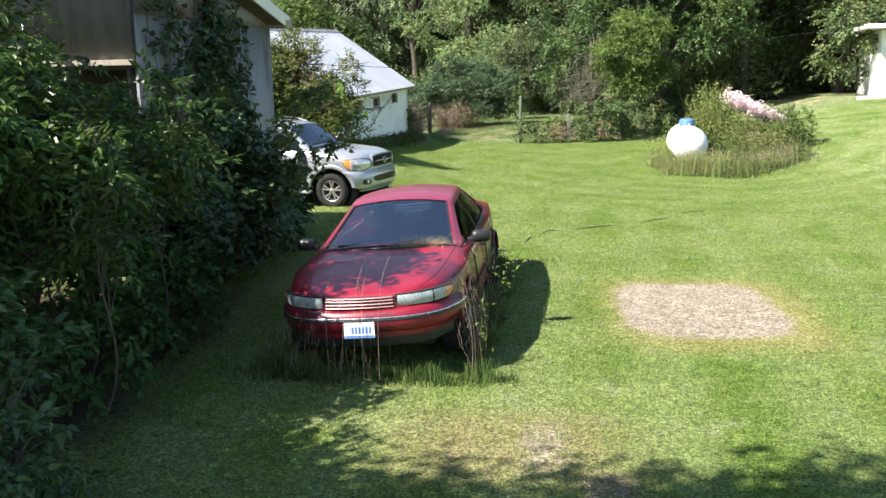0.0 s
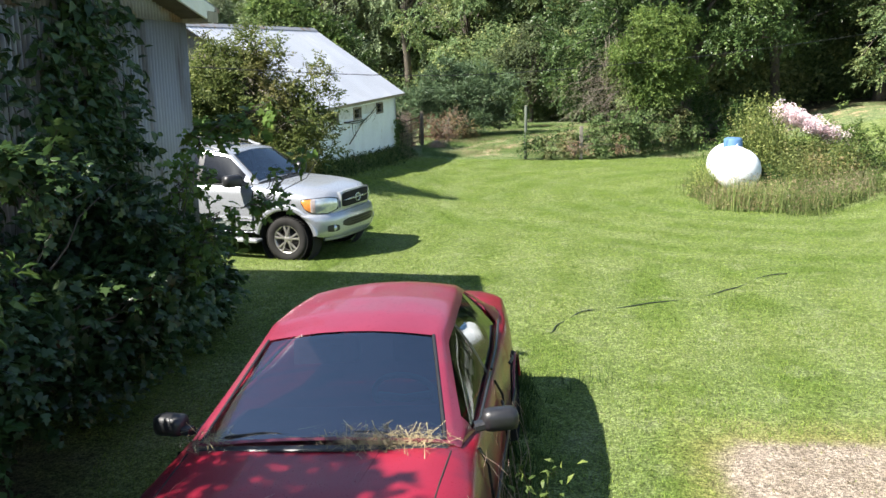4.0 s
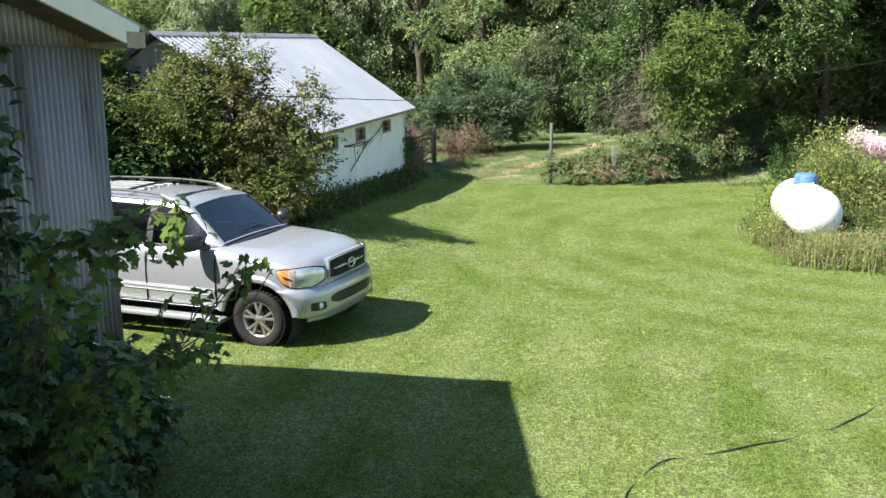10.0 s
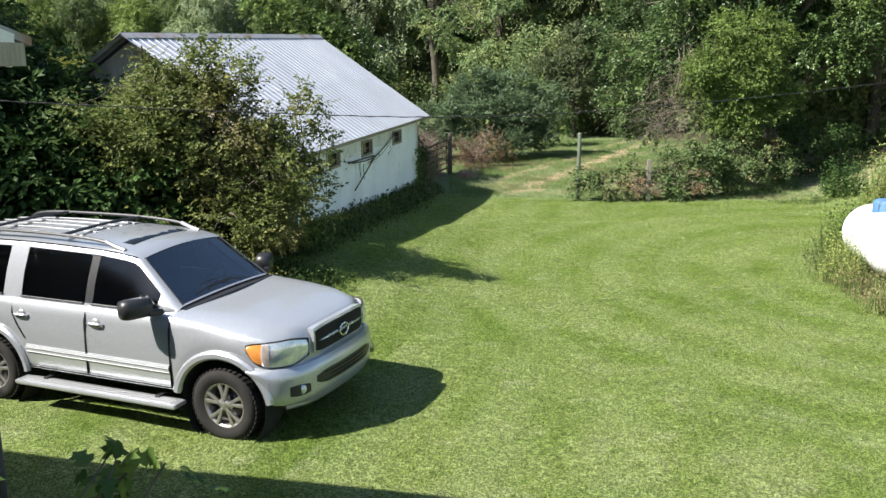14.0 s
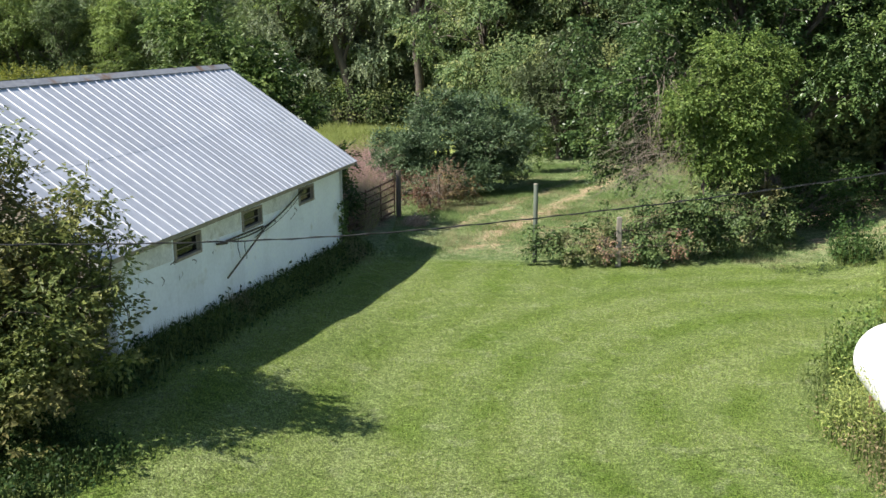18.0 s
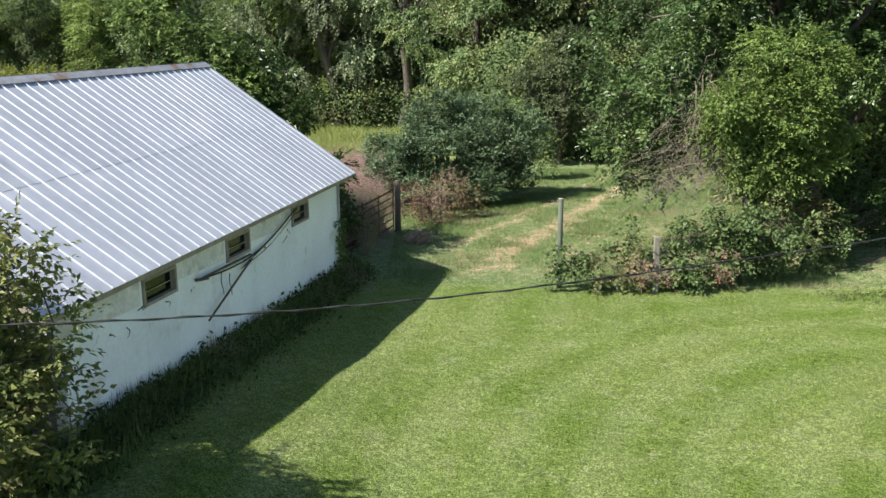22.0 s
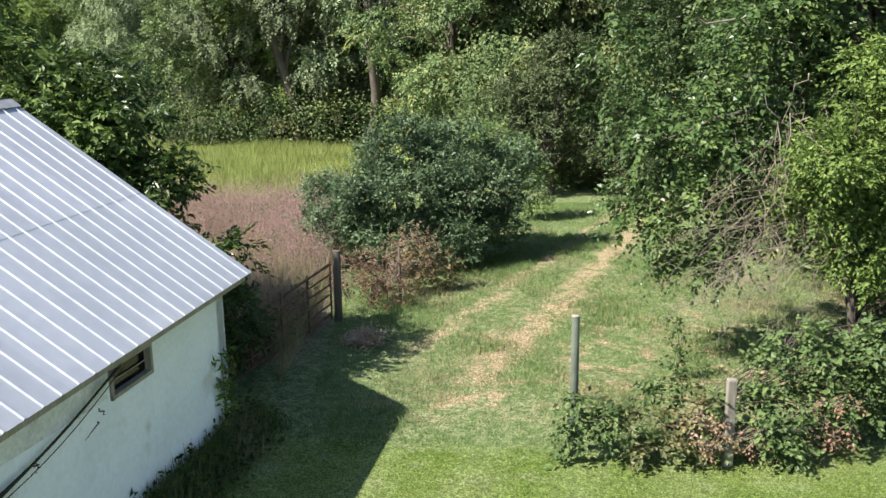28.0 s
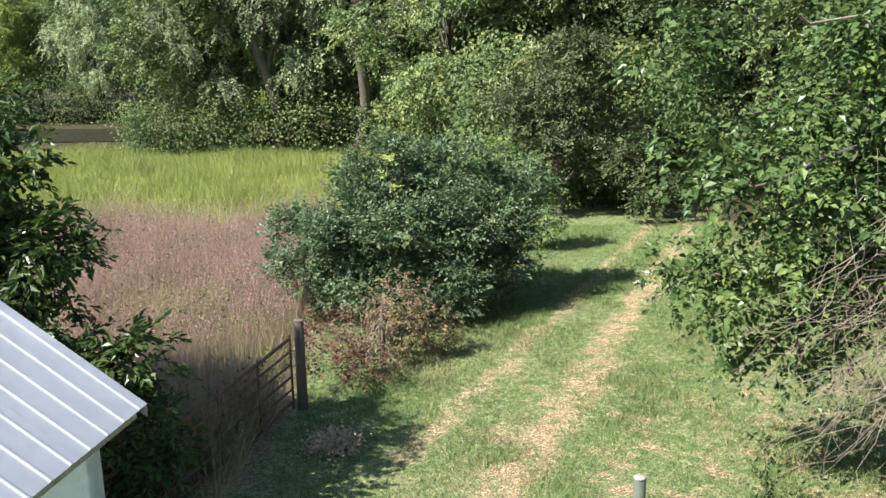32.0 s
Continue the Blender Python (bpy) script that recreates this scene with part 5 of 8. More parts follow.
# ---- woods ----
def wood_tree(seed, h, w, leaf_material, bark="bark", low=0.22, n_lobes=22, droop=0.3):
    """A tall tree whose crown is built of many separate clumps, with dark gaps between them."""
    rs = np.random.RandomState(seed)
    lobes = []
    for k in range(n_lobes):
        f = (k + rs.uniform(0.1, 0.9)) / n_lobes
        z = h * (low + (0.95 - low) * f)
        reach = w * (0.85 * math.sin(math.pi * min(0.97, 0.18 + 0.8 * f)) + 0.08) * rs.uniform(0.55, 1.0)
        a = k * 2.4 + rs.uniform(-0.5, 0.5)
        r = w * rs.uniform(0.20, 0.34)
        lobes.append((math.cos(a) * reach, math.sin(a) * reach, z, r * rs.uniform(0.9, 1.3), r * rs.uniform(0.9, 1.3), r * rs.uniform(0.6, 0.95)))
    lobes.append((0, 0, h * 0.55, w * 0.42, w * 0.42, h * 0.28))
    return plant("tree", "leafy tree in the woods along the river", "tree", seed, (0, 0, -0.2), (0.3, 0.2, h * 0.5), lobes, 2100, 38, 0.21, 0.24, leaf_material, h * 0.014, 16, bark, group="trees of the woods", sides=5, aspect=0.6, spray=(13, 0.85), droop=droop)


protos = [wood_tree(101, 15, 4.2, "leaf_wood_mid"), wood_tree(102, 17, 4.0, "leaf_wood_dark"), wood_tree(103, 13, 3.8, "leaf_wood_light", n_lobes=20), wood_tree(104, 14, 4.4, "leaf_willow", droop=0.75), wood_tree(105, 11, 3.6, "leaf_wood_mid", low=0.12),
          wood_tree(106, 16, 3.6, "leaf_wood", "bark", 0.38, 18), wood_tree(107, 12, 4.6, "leaf_wood", low=0.1)]
rs2 = np.random.RandomState(7)
spots = []


def band(n, x0, x1, y0, y1, kinds, s0, s1, gap=2.3):
    made = 0
    for _ in range(n * 12):
        if made >= n:
            break
        x, y = rs2.uniform(x0, x1), rs2.uniform(y0, y1)
        if all((x - a) ** 2 + (y - b) ** 2 > gap * gap for a, b, *_ in spots):
            spots.append((x, y, kinds[rs2.randint(len(kinds))], rs2.uniform(s0, s1)))
            made += 1


band(9, -17, -3, 96, 101, (3, 0, 3, 2, 5, 6), 0.8, 1.05)
band(10, -3, 6, 84, 96, (0, 3, 6, 1, 5), 0.85, 1.1)
band(14, 7, 18, 66, 84, (1, 5, 1, 2, 6), 0.75, 1.0)
band(16, 10, 34, 60, 80, (1, 6, 5), 0.8, 1.05, 2.6)
band(20, -16, 14, 100, 116, (0, 1, 3, 6, 5), 0.95, 1.25)
band(34, -75, -17, 121, 136, (3, 0, 3, 2, 6), 0.75, 1.2, 2.8)
band(30, -110, 40, 138, 170, (0, 3, 3), 1.4, 1.9, 4.5)
band(10, 18, 50, 76, 100, (1, 0), 1.0, 1.3, 3.0)
band(8, -34, -20, 40, 62, (1, 0, 4), 0.6, 0.8, 3.0)
spots += [(-13.0, 97.0, 2, 0.95), (-10.0, 97.5, 3, 1.0), (-7.0, 97.0, 1, 0.95), (-15.5, 96.0, 3, 0.8)]
for k, (x, y, kind, s) in enumerate(spots):
    base = protos[kind]
    m_ = Matrix.Translation((x, y, gz(x, y))) @ Matrix.Rotation(rs2.uniform(0, 6.28), 4, "Z") @ Matrix.Diagonal((s * rs2.uniform(0.9, 1.15), s * rs2.uniform(0.9, 1.15), s, 1))
    c = copy_thing(base, Matrix())
    c.matrix_basis = m_
for p_ in protos:
    for o in p_.children:
        bpy.data.objects.remove(o)
    bpy.data.objects.remove(p_)
plant("bush", "yellow-green bush behind the shed", "bush", 95, (-27.5, 85.2, 0), (-27.5, 85.2, 1.5), [(-25.6, 85.0, 3.1, 1.8, 1.4, 1.1), (-28.6, 85.4, 3.2, 2.2, 1.4, 1.2), (-31.5, 85.4, 3.0, 1.8, 1.4, 1.2), (-23.6, 85.2, 2.5, 1.0, 1.2, 0.9), (-27, 85, 1.5, 3.5, 1.5, 1.2)], 1300, 30, 0.16, 0.24, "leaf_yellow", 0.08, 14, spray=(9, 0.5), droop=-0.3)
plant("tree", "pale-leaved bushy tree beside the far end of the track", "tree", 96, (2.0, 75.8, 0), (2.0, 75.8, 1.6), [(1.6, 75.5, 2.0, 1.4, 1.2, 1.2), (2.5, 76.0, 4.3, 1.7, 1.4, 1.5), (3.9, 75.5, 2.0, 1.3, 1.2, 1.3), (0.9, 76.2, 3.4, 1.1, 1.0, 1.0), (4.6, 74.4, 1.0, 1.0, 0.9, 0.9)], 1900, 36, 0.14, 0.22, "leaf_hazel", 0.12, 18, clump=0.8, spray=(12, 0.5), droop=0.1)
plant("shrub", "yellow-green shrub at the end of the grey-green bush", "shrub", 97, (0.3, 70.4, 0), (0.3, 70.4, 0.6), [(0.1, 70.3, 2.3, 0.6, 0.5, 0.7), (0.8, 70.8, 1.7, 0.7, 0.6, 0.8), (1.3, 71.0, 0.9, 0.6, 0.6, 0.6), (-0.3, 70.6, 2.6, 0.4, 0.4, 0.4)], 330, 28, 0.10, 0.12, "leaf_bright", 0.03, 12, spray=(11, 0.4))
plant("shrub", "dark brush under the trees at the end of the hedge", "shrub", 98, (7.2, 57.7, 0), (7.2, 57.7, 0.4), [(6.7, 57.2, 0.9, 0.8, 0.6, 0.8), (7.9, 58.2, 1.1, 0.9, 0.7, 1.0), (6.0, 56.8, 1.3, 0.6, 0.5, 0.6), (9.2, 59.2, 1.0, 0.9, 0.8, 1.0), (8.6, 57.9, 0.8, 0.7, 0.5, 0.7), (10.4, 59.6, 0.9, 0.9, 0.7, 0.9), (7.2, 57.9, 2.1, 0.7, 0.6, 0.6)], 760, 28, 0.10, 0.12, "leaf_dark", 0.03, 24, clump=0.6, spray=(10, 0.34))
for k, (x, y, lean) in enumerate(((-7.3, 94.2, 0.6), (-11.6, 94.6, -0.8), (-1.4, 88.0, 0.5))):
    plant("tree", "tall dark-trunked tree at the front of the woods", "tree", 130 + k, (x, y, 0), (x + lean, y, 7.0),
          [(x + lean * 1.4, y + 0.4, 10.5, 2.6, 2.0, 2.4), (x + lean + 1.8, y, 8.2, 1.3, 1.2, 0.9), (x + lean - 1.9, y, 7.6, 1.2, 1.2, 0.8), (x + lean * 0.6 + 1.0, y + 0.3, 5.2, 0.9, 0.9, 0.6)], 1100, 34, 0.19, 0.24, "leaf_willow", 0.30, 26, group="trees of the woods", clump=1.1, aspect=0.5, spray=(13, 0.7), droop=0.6)
# undergrowth along the edge of the woods
rs3 = np.random.RandomState(8)
n_ = 1300
ex = rs3.uniform(-20, 16, n_)
ey = np.where(ex < -3, 94.5, np.where(ex < 6.5, 82.5 + 0.0 * ex, 64.5 + 0.3 * (ex - 6.5))) + rs3.uniform(-0.8, 1.8, n_)
eh = rs3.uniform(0.2, 2.6, n_)
cc = np.repeat(np.stack([ex, ey, ground_z(ex, ey) + eh], 1), 24, 0) + rs3.normal(size=(n_ * 24, 3)) * 0.42
cc[:, 2] = np.maximum(cc[:, 2], 0.1)
n_ = 700
ex = rs3.uniform(-70, -16, n_)
ey = 119.5 + rs3.uniform(-1.0, 2.5, n_)
eh = rs3.uniform(0.2, 4.2, n_)
c2 = np.repeat(np.stack([ex, ey, eh], 1), 26, 0) + rs3.normal(size=(n_ * 26, 3)) * 0.55
c2[:, 2] = np.maximum(c2[:, 2], 0.1)
n_ = 900
ex = rs3.uniform(7.5, 17.0, n_)
ey = 61.2 + 0.42 * (ex - 7.5) + rs3.uniform(0.0, 3.0, n_)
eh = rs3.uniform(0.1, 2.6, n_)
c3 = np.repeat(np.stack([ex, ey, ground_z(ex, ey) + eh], 1), 24, 0) + rs3.normal(size=(n_ * 24, 3)) * 0.3
n_ = 800
ex = rs3.uniform(-1.2, 9.0, n_)
ey = 77.2 + rs3.uniform(0.0, 3.5, n_)
eh = rs3.uniform(0.1, 5.2, n_) * np.clip((ey - 76.6) / 1.6, 0.3, 1)
c4 = np.repeat(np.stack([ex, ey, eh], 1), 26, 0) + rs3.normal(size=(n_ * 26, 3)) * 0.36
c4[:, 2] = np.maximum(c4[:, 2], 0.05)
cc = np.concatenate([cc, c2, c3, c4])
tagged(obj("undergrowth", raw_mesh("undergrowth", *leaf_cloud(rs3, cc, 0.2, bias=np.array([-0.5, -0.9, 0.3]))), "leaf_wood"), "dense undergrowth along the edge of the woods", "undergrowth", kind="stuff")


# ---- grass and weeds ----
def scatter(seed, n, x0, x1, y0, y1, keep=None):
    rs = np.random.RandomState(seed)
    x, y = rs.uniform(x0, x1, n), rs.uniform(y0, y1, n)
    if keep is not None:
        k = keep(x, y, rs)
        x, y = x[k], y[k]
    return rs, np.stack([x, y, ground_z(x, y) - 0.005], 1)


def soil_free(x, y, rs):
    bare = (np.abs(x - 2.95) < 0.86 + 0.08 * np.sin(y * 5.1)) & (np.abs(y - 31.42) < 1.10 + 0.08 * np.sin(x * 6.3))
    island = ((x - 7.0) / 2.2) ** 2 + ((y - 47.0) / 3.2) ** 2 < 1
    # no blades where the ground is painted dark below the thicket
    shade = (x < -4.5) | ((x < -2.5 + 0.15 * np.sin(y * 2.1)) & (y < 32.5))
    rim = (np.abs(x - 3.05) < 1.15) & (np.abs(y - 31.3) < 1.45)
    return ~(bare & (rs.uniform(size=len(x)) > 0.06)) & ~(rim & (rs.uniform(size=len(x)) > 0.45)) & ~island & ~shade


rs, p = scatter(201, 560000, -4.6, 8.5, 25.5, 54.8, soil_free)
tagged(obj("lawn_grass", raw_mesh("lawn_grass", *blade_cloud(rs, p, 0.031, 0.0072, 1.1)), "blade"), "short mown lawn grass", "grass", kind="stuff")


def rough_keep(x, y, rs):
    side = 0.16 * np.sin(y * 2.3) + 0.10 * np.sin(y * 5.7 + 1)
    t1 = np.abs(x - (-0.33 + 0.345 * (y - 56.7)) + side)
    t2 = np.abs(x - (-1.9 + 0.37 * (y - 56.7)) + side)
    k = rs.uniform(size=len(x)) < np.clip((t1 - 0.10 + 0.12 * np.sin(y * 3.1)) / 0.35, 0.05, 1) * np.clip((t2 + 0.02) / 0.25, 0.25, 1)
    bare = np.sin(x * 2.6 + 0.4) * np.sin(y * 1.9 + 1.2) + 0.5 * np.sin(x * 5.3 + y * 4.1)
    k &= ~((bare > 0.62) & (x > -0.2) & (y < 63) & (rs.uniform(size=len(x)) > 0.2))
    return k & (x > -2.4 - 0.1 * (y - 57))


rs, p = scatter(202, 210000, -3.2, 7.5, 55.2, 74.0, rough_keep)
hh = 0.062 * rs.uniform(0.5, 1.5, len(p)) * (1 + 0.75 * np.sin(p[:, 0] * 1.7 + 1) * np.sin(p[:, 1] * 1.1) + 0.4 * np.sin(p[:, 0] * 6.1 + p[:, 1] * 2.2) * np.sin(p[:, 1] * 4.7))
tagged(obj("rough_grass", raw_mesh("rough_grass", *blade_cloud(rs, p, np.maximum(hh, 0.03), 0.011, 1.0)), "rough_blade"), "rough uncut grass along the track", "grass", kind="stuff")
rs, p = scatter(203, 26000, -3.0, 7.0, 55.6, 64.0, lambda x, y, r: (np.sin(x * 2.1 + 0.7) * np.sin(y * 1.3) + 0.6 * r.normal(size=len(x)) > 0.55) & (x > -1.0))
tagged(obj("dry_grass", raw_mesh("dry_grass", *blade_cloud(rs, p, 0.11, 0.010, 1.4)), "straw"), "patches of dry straw-coloured grass", "grass", kind="stuff")

pink_in = lambda x, y, r: (x < -2.9 - 0.10 * (y - 57)) & ((x > -18)) & (y < 73.2 + 1.0 * np.sin(x * 0.9) + 1.1 * r.normal(size=len(x))) & ~((x < -3.0) & (x > -9.6) & (y < 58.2))
rs, p = scatter(204, 120000, -18, -2.5, 57.0, 76.5, pink_in)
h_ = rs.uniform(0.45, 1.1, len(p)) * (1 + 0.18 * np.sin(p[:, 0] * 1.3) * np.sin(p[:, 1] * 0.9 + 0.5))
tagged(obj("weed_stalks", raw_mesh("weed_stalks", *blade_cloud(rs, p, h_, 0.010, 0.6)), "weed_dry"), "dry brown stalks of the weed field", "weeds", kind="stuff")
sel = rs.choice(len(p), 200000)
dens = np.sin(p[sel, 0] * 0.8 + 1.0) * np.sin(p[sel, 1] * 0.55) + 0.25 * (p[sel, 1] - 60.5)
sel = sel[dens + 0.7 * rs.normal(size=len(sel)) > 0]
n_ = len(sel)
hd_ = p[sel] + np.stack([rs.normal(size=n_) * 0.09, rs.normal(size=n_) * 0.09, h_[sel] * rs.uniform(0.7, 1.12, n_)], 1)
tagged(obj("pink_seed_heads", raw_mesh("pink_seed_heads", *leaf_cloud(rs, hd_, 0.036, 0.1, 0.4)), "pink_grass"), "hazy pinkish seed heads over the weed field", "weeds", kind="stuff")
rs, p = scatter(207, 110000, -16, -2.5, 57.0, 76.5, lambda x, y, r: pink_in(x, y, r) & (r.normal(size=len(x)) + 0.9 * np.sin(x * 1.1 + 2) * np.sin(y * 0.7) > 0.20 * (y - 62)))
tagged(obj("field_grass", raw_mesh("field_grass", *blade_cloud(rs, p, rs.uniform(0.3, 0.9, len(p)), 0.013, 0.8)), "field_blade"), "yellow-green grass among the dry weeds", "grass", kind="stuff")
rs, p = scatter(205, 16000, -18, -2.5, 57.0, 79, pink_in)
tagged(obj("field_herbs", raw_mesh("field_herbs", *leaf_cloud(rs, p + np.stack([0 * p[:, 0], 0 * p[:, 0], rs.uniform(0.1, 0.7, len(p))], 1), 0.1)), "weed"), "scattered green herbs in the weed field", "weeds", kind="stuff")
rs, p = scatter(206, 120000, -30, -2.0, 71.5, 97, lambda x, y, r: (y > 73.2 + 1.0 * np.sin(x * 0.9) + 1.1 * r.normal(size=len(x))) & (x < -3.6 - 0.12 * (y - 73)))
tagged(obj("meadow_grass", raw_mesh("meadow_grass", *blade_cloud(rs, p, rs.uniform(0.22, 0.62, len(p)) * (1 + 0.35 * np.sin(p[:, 0] * 0.9) * np.sin(p[:, 1] * 0.7)), 0.019, 0.9)), "yellow_grass"), "tall yellow-green meadow grass", "grass", kind="stuff")

# weeds along the shed wall
rs = np.random.RandomState(207)
n_ = 16000
u_ = rs.uniform(-0.5, SL + 0.5, n_)
v_ = -np.abs(rs.normal(size=n_)) * 0.26 - 0.02
pp = S0 + su * u_[:, None] + sv * v_[:, None]
roots = np.c_[pp, ground_z(pp[:, 0], pp[:, 1])]
tall = np.maximum(0.1, 0.42 + v_ * 0.5) * rs.uniform(0.4, 1.2, n_)
tagged(obj("wall_weeds", raw_mesh("wall_weeds", *blade_cloud(rs, roots, tall, 0.02, 0.4)), "blade_tall"), "strip of tall grass and weeds along the shed wall", "weeds", kind="stuff")
up_ = roots[:5000] + np.c_[rs.normal(size=(5000, 2)) * 0.04, tall[:5000] * rs.uniform(0.3, 1, 5000)]
tagged(obj("wall_weed_leaves", raw_mesh("wall_weed_leaves", *leaf_cloud(rs, up_, 0.08)), "leaf_dark"), "dark weed leaves along the shed wall", "weeds", kind="stuff")
# a vine at the shed corner
vv = np.array([SP(rs.uniform(0.05, 0.45), rs.uniform(-0.14, -0.03), rs.uniform(0.3, 1.35)) for _ in range(130)])
cv = tagged(empty("corner_vine"), "leafy weed climbing the corner of the shed", "vine")
obj("stem", tube_mesh("stem", [np.array([SP(0.25, -0.05, z) for z in np.linspace(0, 1.3, 6)])], [np.linspace(0.012, 0.004, 6)], 5), "bark", cv)
obj("leaves", raw_mesh("leaves", *leaf_cloud(rs, vv, 0.13, 0.1, 0.35)), "leaf_mid", cv)
# dark tangle behind the gate
rs, p = scatter(208, 14000, -4.9, -2.7, 55.6, 60.2, lambda x, y, r: x < -2.8 + (y - 60.25) * 0.273 - 0.12 - 0.5 * r.uniform(size=len(x)) ** 2)
tagged(obj("gate_weeds", raw_mesh("gate_weeds", *blade_cloud(rs, p, rs.uniform(0.5, 1.5, len(p)), 0.014, 0.4)), "weed_dry"), "tall dry weeds grown through the gate", "weeds", kind="stuff")
up_ = p[:2200] + np.c_[rs.normal(size=(2200, 2)) * 0.05, rs.uniform(0.1, 0.9, 2200)]
tagged(obj("gate_weed_leaves", raw_mesh("gate_weed_leaves", *leaf_cloud(rs, up_, 0.09)), "weed"), "green weeds at the foot of the gate", "weeds", kind="stuff")


# ---- vehicles ----
import collections

def lathe(name, prof, material, parent, n=36, label="", m=None):
    """A turned shape about the y axis from a profile of (radius, y)."""
    prof = np.array(prof, float)
    a = np.linspace(0, 2 * np.pi, n, endpoint=False)
    V = np.stack([np.outer(np.cos(a), prof[:, 0]), np.tile(prof[:, 1], (n, 1)), np.outer(np.sin(a), prof[:, 0])], -1).reshape(-1, 3)
    k = len(prof)
    i, j = np.meshgrid(np.arange(n), np.arange(k - 1), indexing="ij")
    i2 = (i + 1) % n
    F = np.stack([i * k + j, i * k + j + 1, i2 * k + j + 1, i2 * k + j], -1).reshape(-1, 4)
    return obj(name, raw_mesh(name, V, F, True), material, parent, m, label)


def wheel(parent, x, y, r, width, rim_r, spokes, rim_mat, side, z=None):
    """One wheel with its face on the given side (+1 left, -1 right)."""
    w = empty("wheel", pose(x, y, z or r))
    w.parent = parent
    h = width / 2
    tyre = lathe("tyre", [(rim_r - 0.02, -h * 0.8), (rim_r + 0.02, -h * 0.95), (r - 0.05, -h), (r - 0.012, -h * 0.82), (r, -h * 0.6), (r, h * 0.6), (r - 0.012, h * 0.82), (r - 0.05, h), (rim_r + 0.02, h * 0.95), (rim_r - 0.02, h * 0.8)], "rubber", w, 40)
    # tread blocks round the tyre
    V, F = [], []
    for k in range(44):
        a0, a1 = k / 44 * 2 * np.pi, (k + 0.62) / 44 * 2 * np.pi
        for lo, hi in ((-0.8, -0.28), (-0.22, 0.22), (0.28, 0.8)):
            sh = 0.03 if abs(lo) > 0.5 else 0
            b = len(V)
            for rr in (r - 0.003, r + 0.008):
                for a in (a0 + sh, a1 + sh):
                    for yy in (lo * h, hi * h):
                        V.append((math.cos(a) * rr, yy, math.sin(a) * rr))
            F += [(b + 4, b + 5, b + 7, b + 6), (b, b + 1, b + 5, b + 4), (b + 2, b + 6, b + 7, b + 3), (b, b + 4, b + 6, b + 2), (b + 1, b + 3, b + 7, b + 5)]
    tagged(obj("tread", raw_mesh("tread", V, F), "rubber", w), kind="stuff")
    s = side
    rim = lathe("rim", [(rim_r, -s * h * 0.7), (rim_r - 0.015, s * h * 0.3), (rim_r - 0.005, s * h * 0.78), (rim_r - 0.03, s * h * 0.80), (rim_r - 0.045, s * h * 0.55), (rim_r - 0.05, -s * h * 0.2)], rim_mat, w, 40)
    for k in range(spokes):
        a = k / spokes * 2 * math.pi + 0.3
        for off in (-0.32, 0.32):
            bm = box_bm(rim_r - 0.05, 0.03, 0.026, bevel=0.007)
            for v in bm.verts:
                v.co.z *= 1.0 + 0.5 * (v.co.x > 0)
            part("spoke", bm, rim_mat, w, m=Matrix.Rotation(-(a + off * 0.55), 4, "Y") @ Matrix.Translation(((rim_r - 0.02) / 2 + 0.02, s * h * 0.68, 0)) @ Matrix.Rotation(-off * 0.25, 4, "Y"))
    lathe("hub_cap", [(0.001, s * h * 0.80), (0.045, s * h * 0.78), (0.062, s * h * 0.68), (0.075, s * h * 0.45)], rim_mat, w, 20)
    for k in range(6):
        a = k / 6 * 2 * math.pi
        rod("wheel_nut", (math.cos(a) * 0.065, s * h * 0.6, math.sin(a) * 0.065), (math.cos(a) * 0.065, s * h * 0.74, math.sin(a) * 0.065), 0.011, "chrome", w, 6)
    lathe("brake_disc", [(0.001, s * 0.02), (rim_r - 0.09, s * 0.02), (rim_r - 0.09, s * 0.0)], "black_plastic", w, 24, "dark brake disc")
    lathe("backing_plate", [(0.001, -s * 0.03), (rim_r - 0.02, -s * 0.03)], "dark_void", w, 24)
    return w


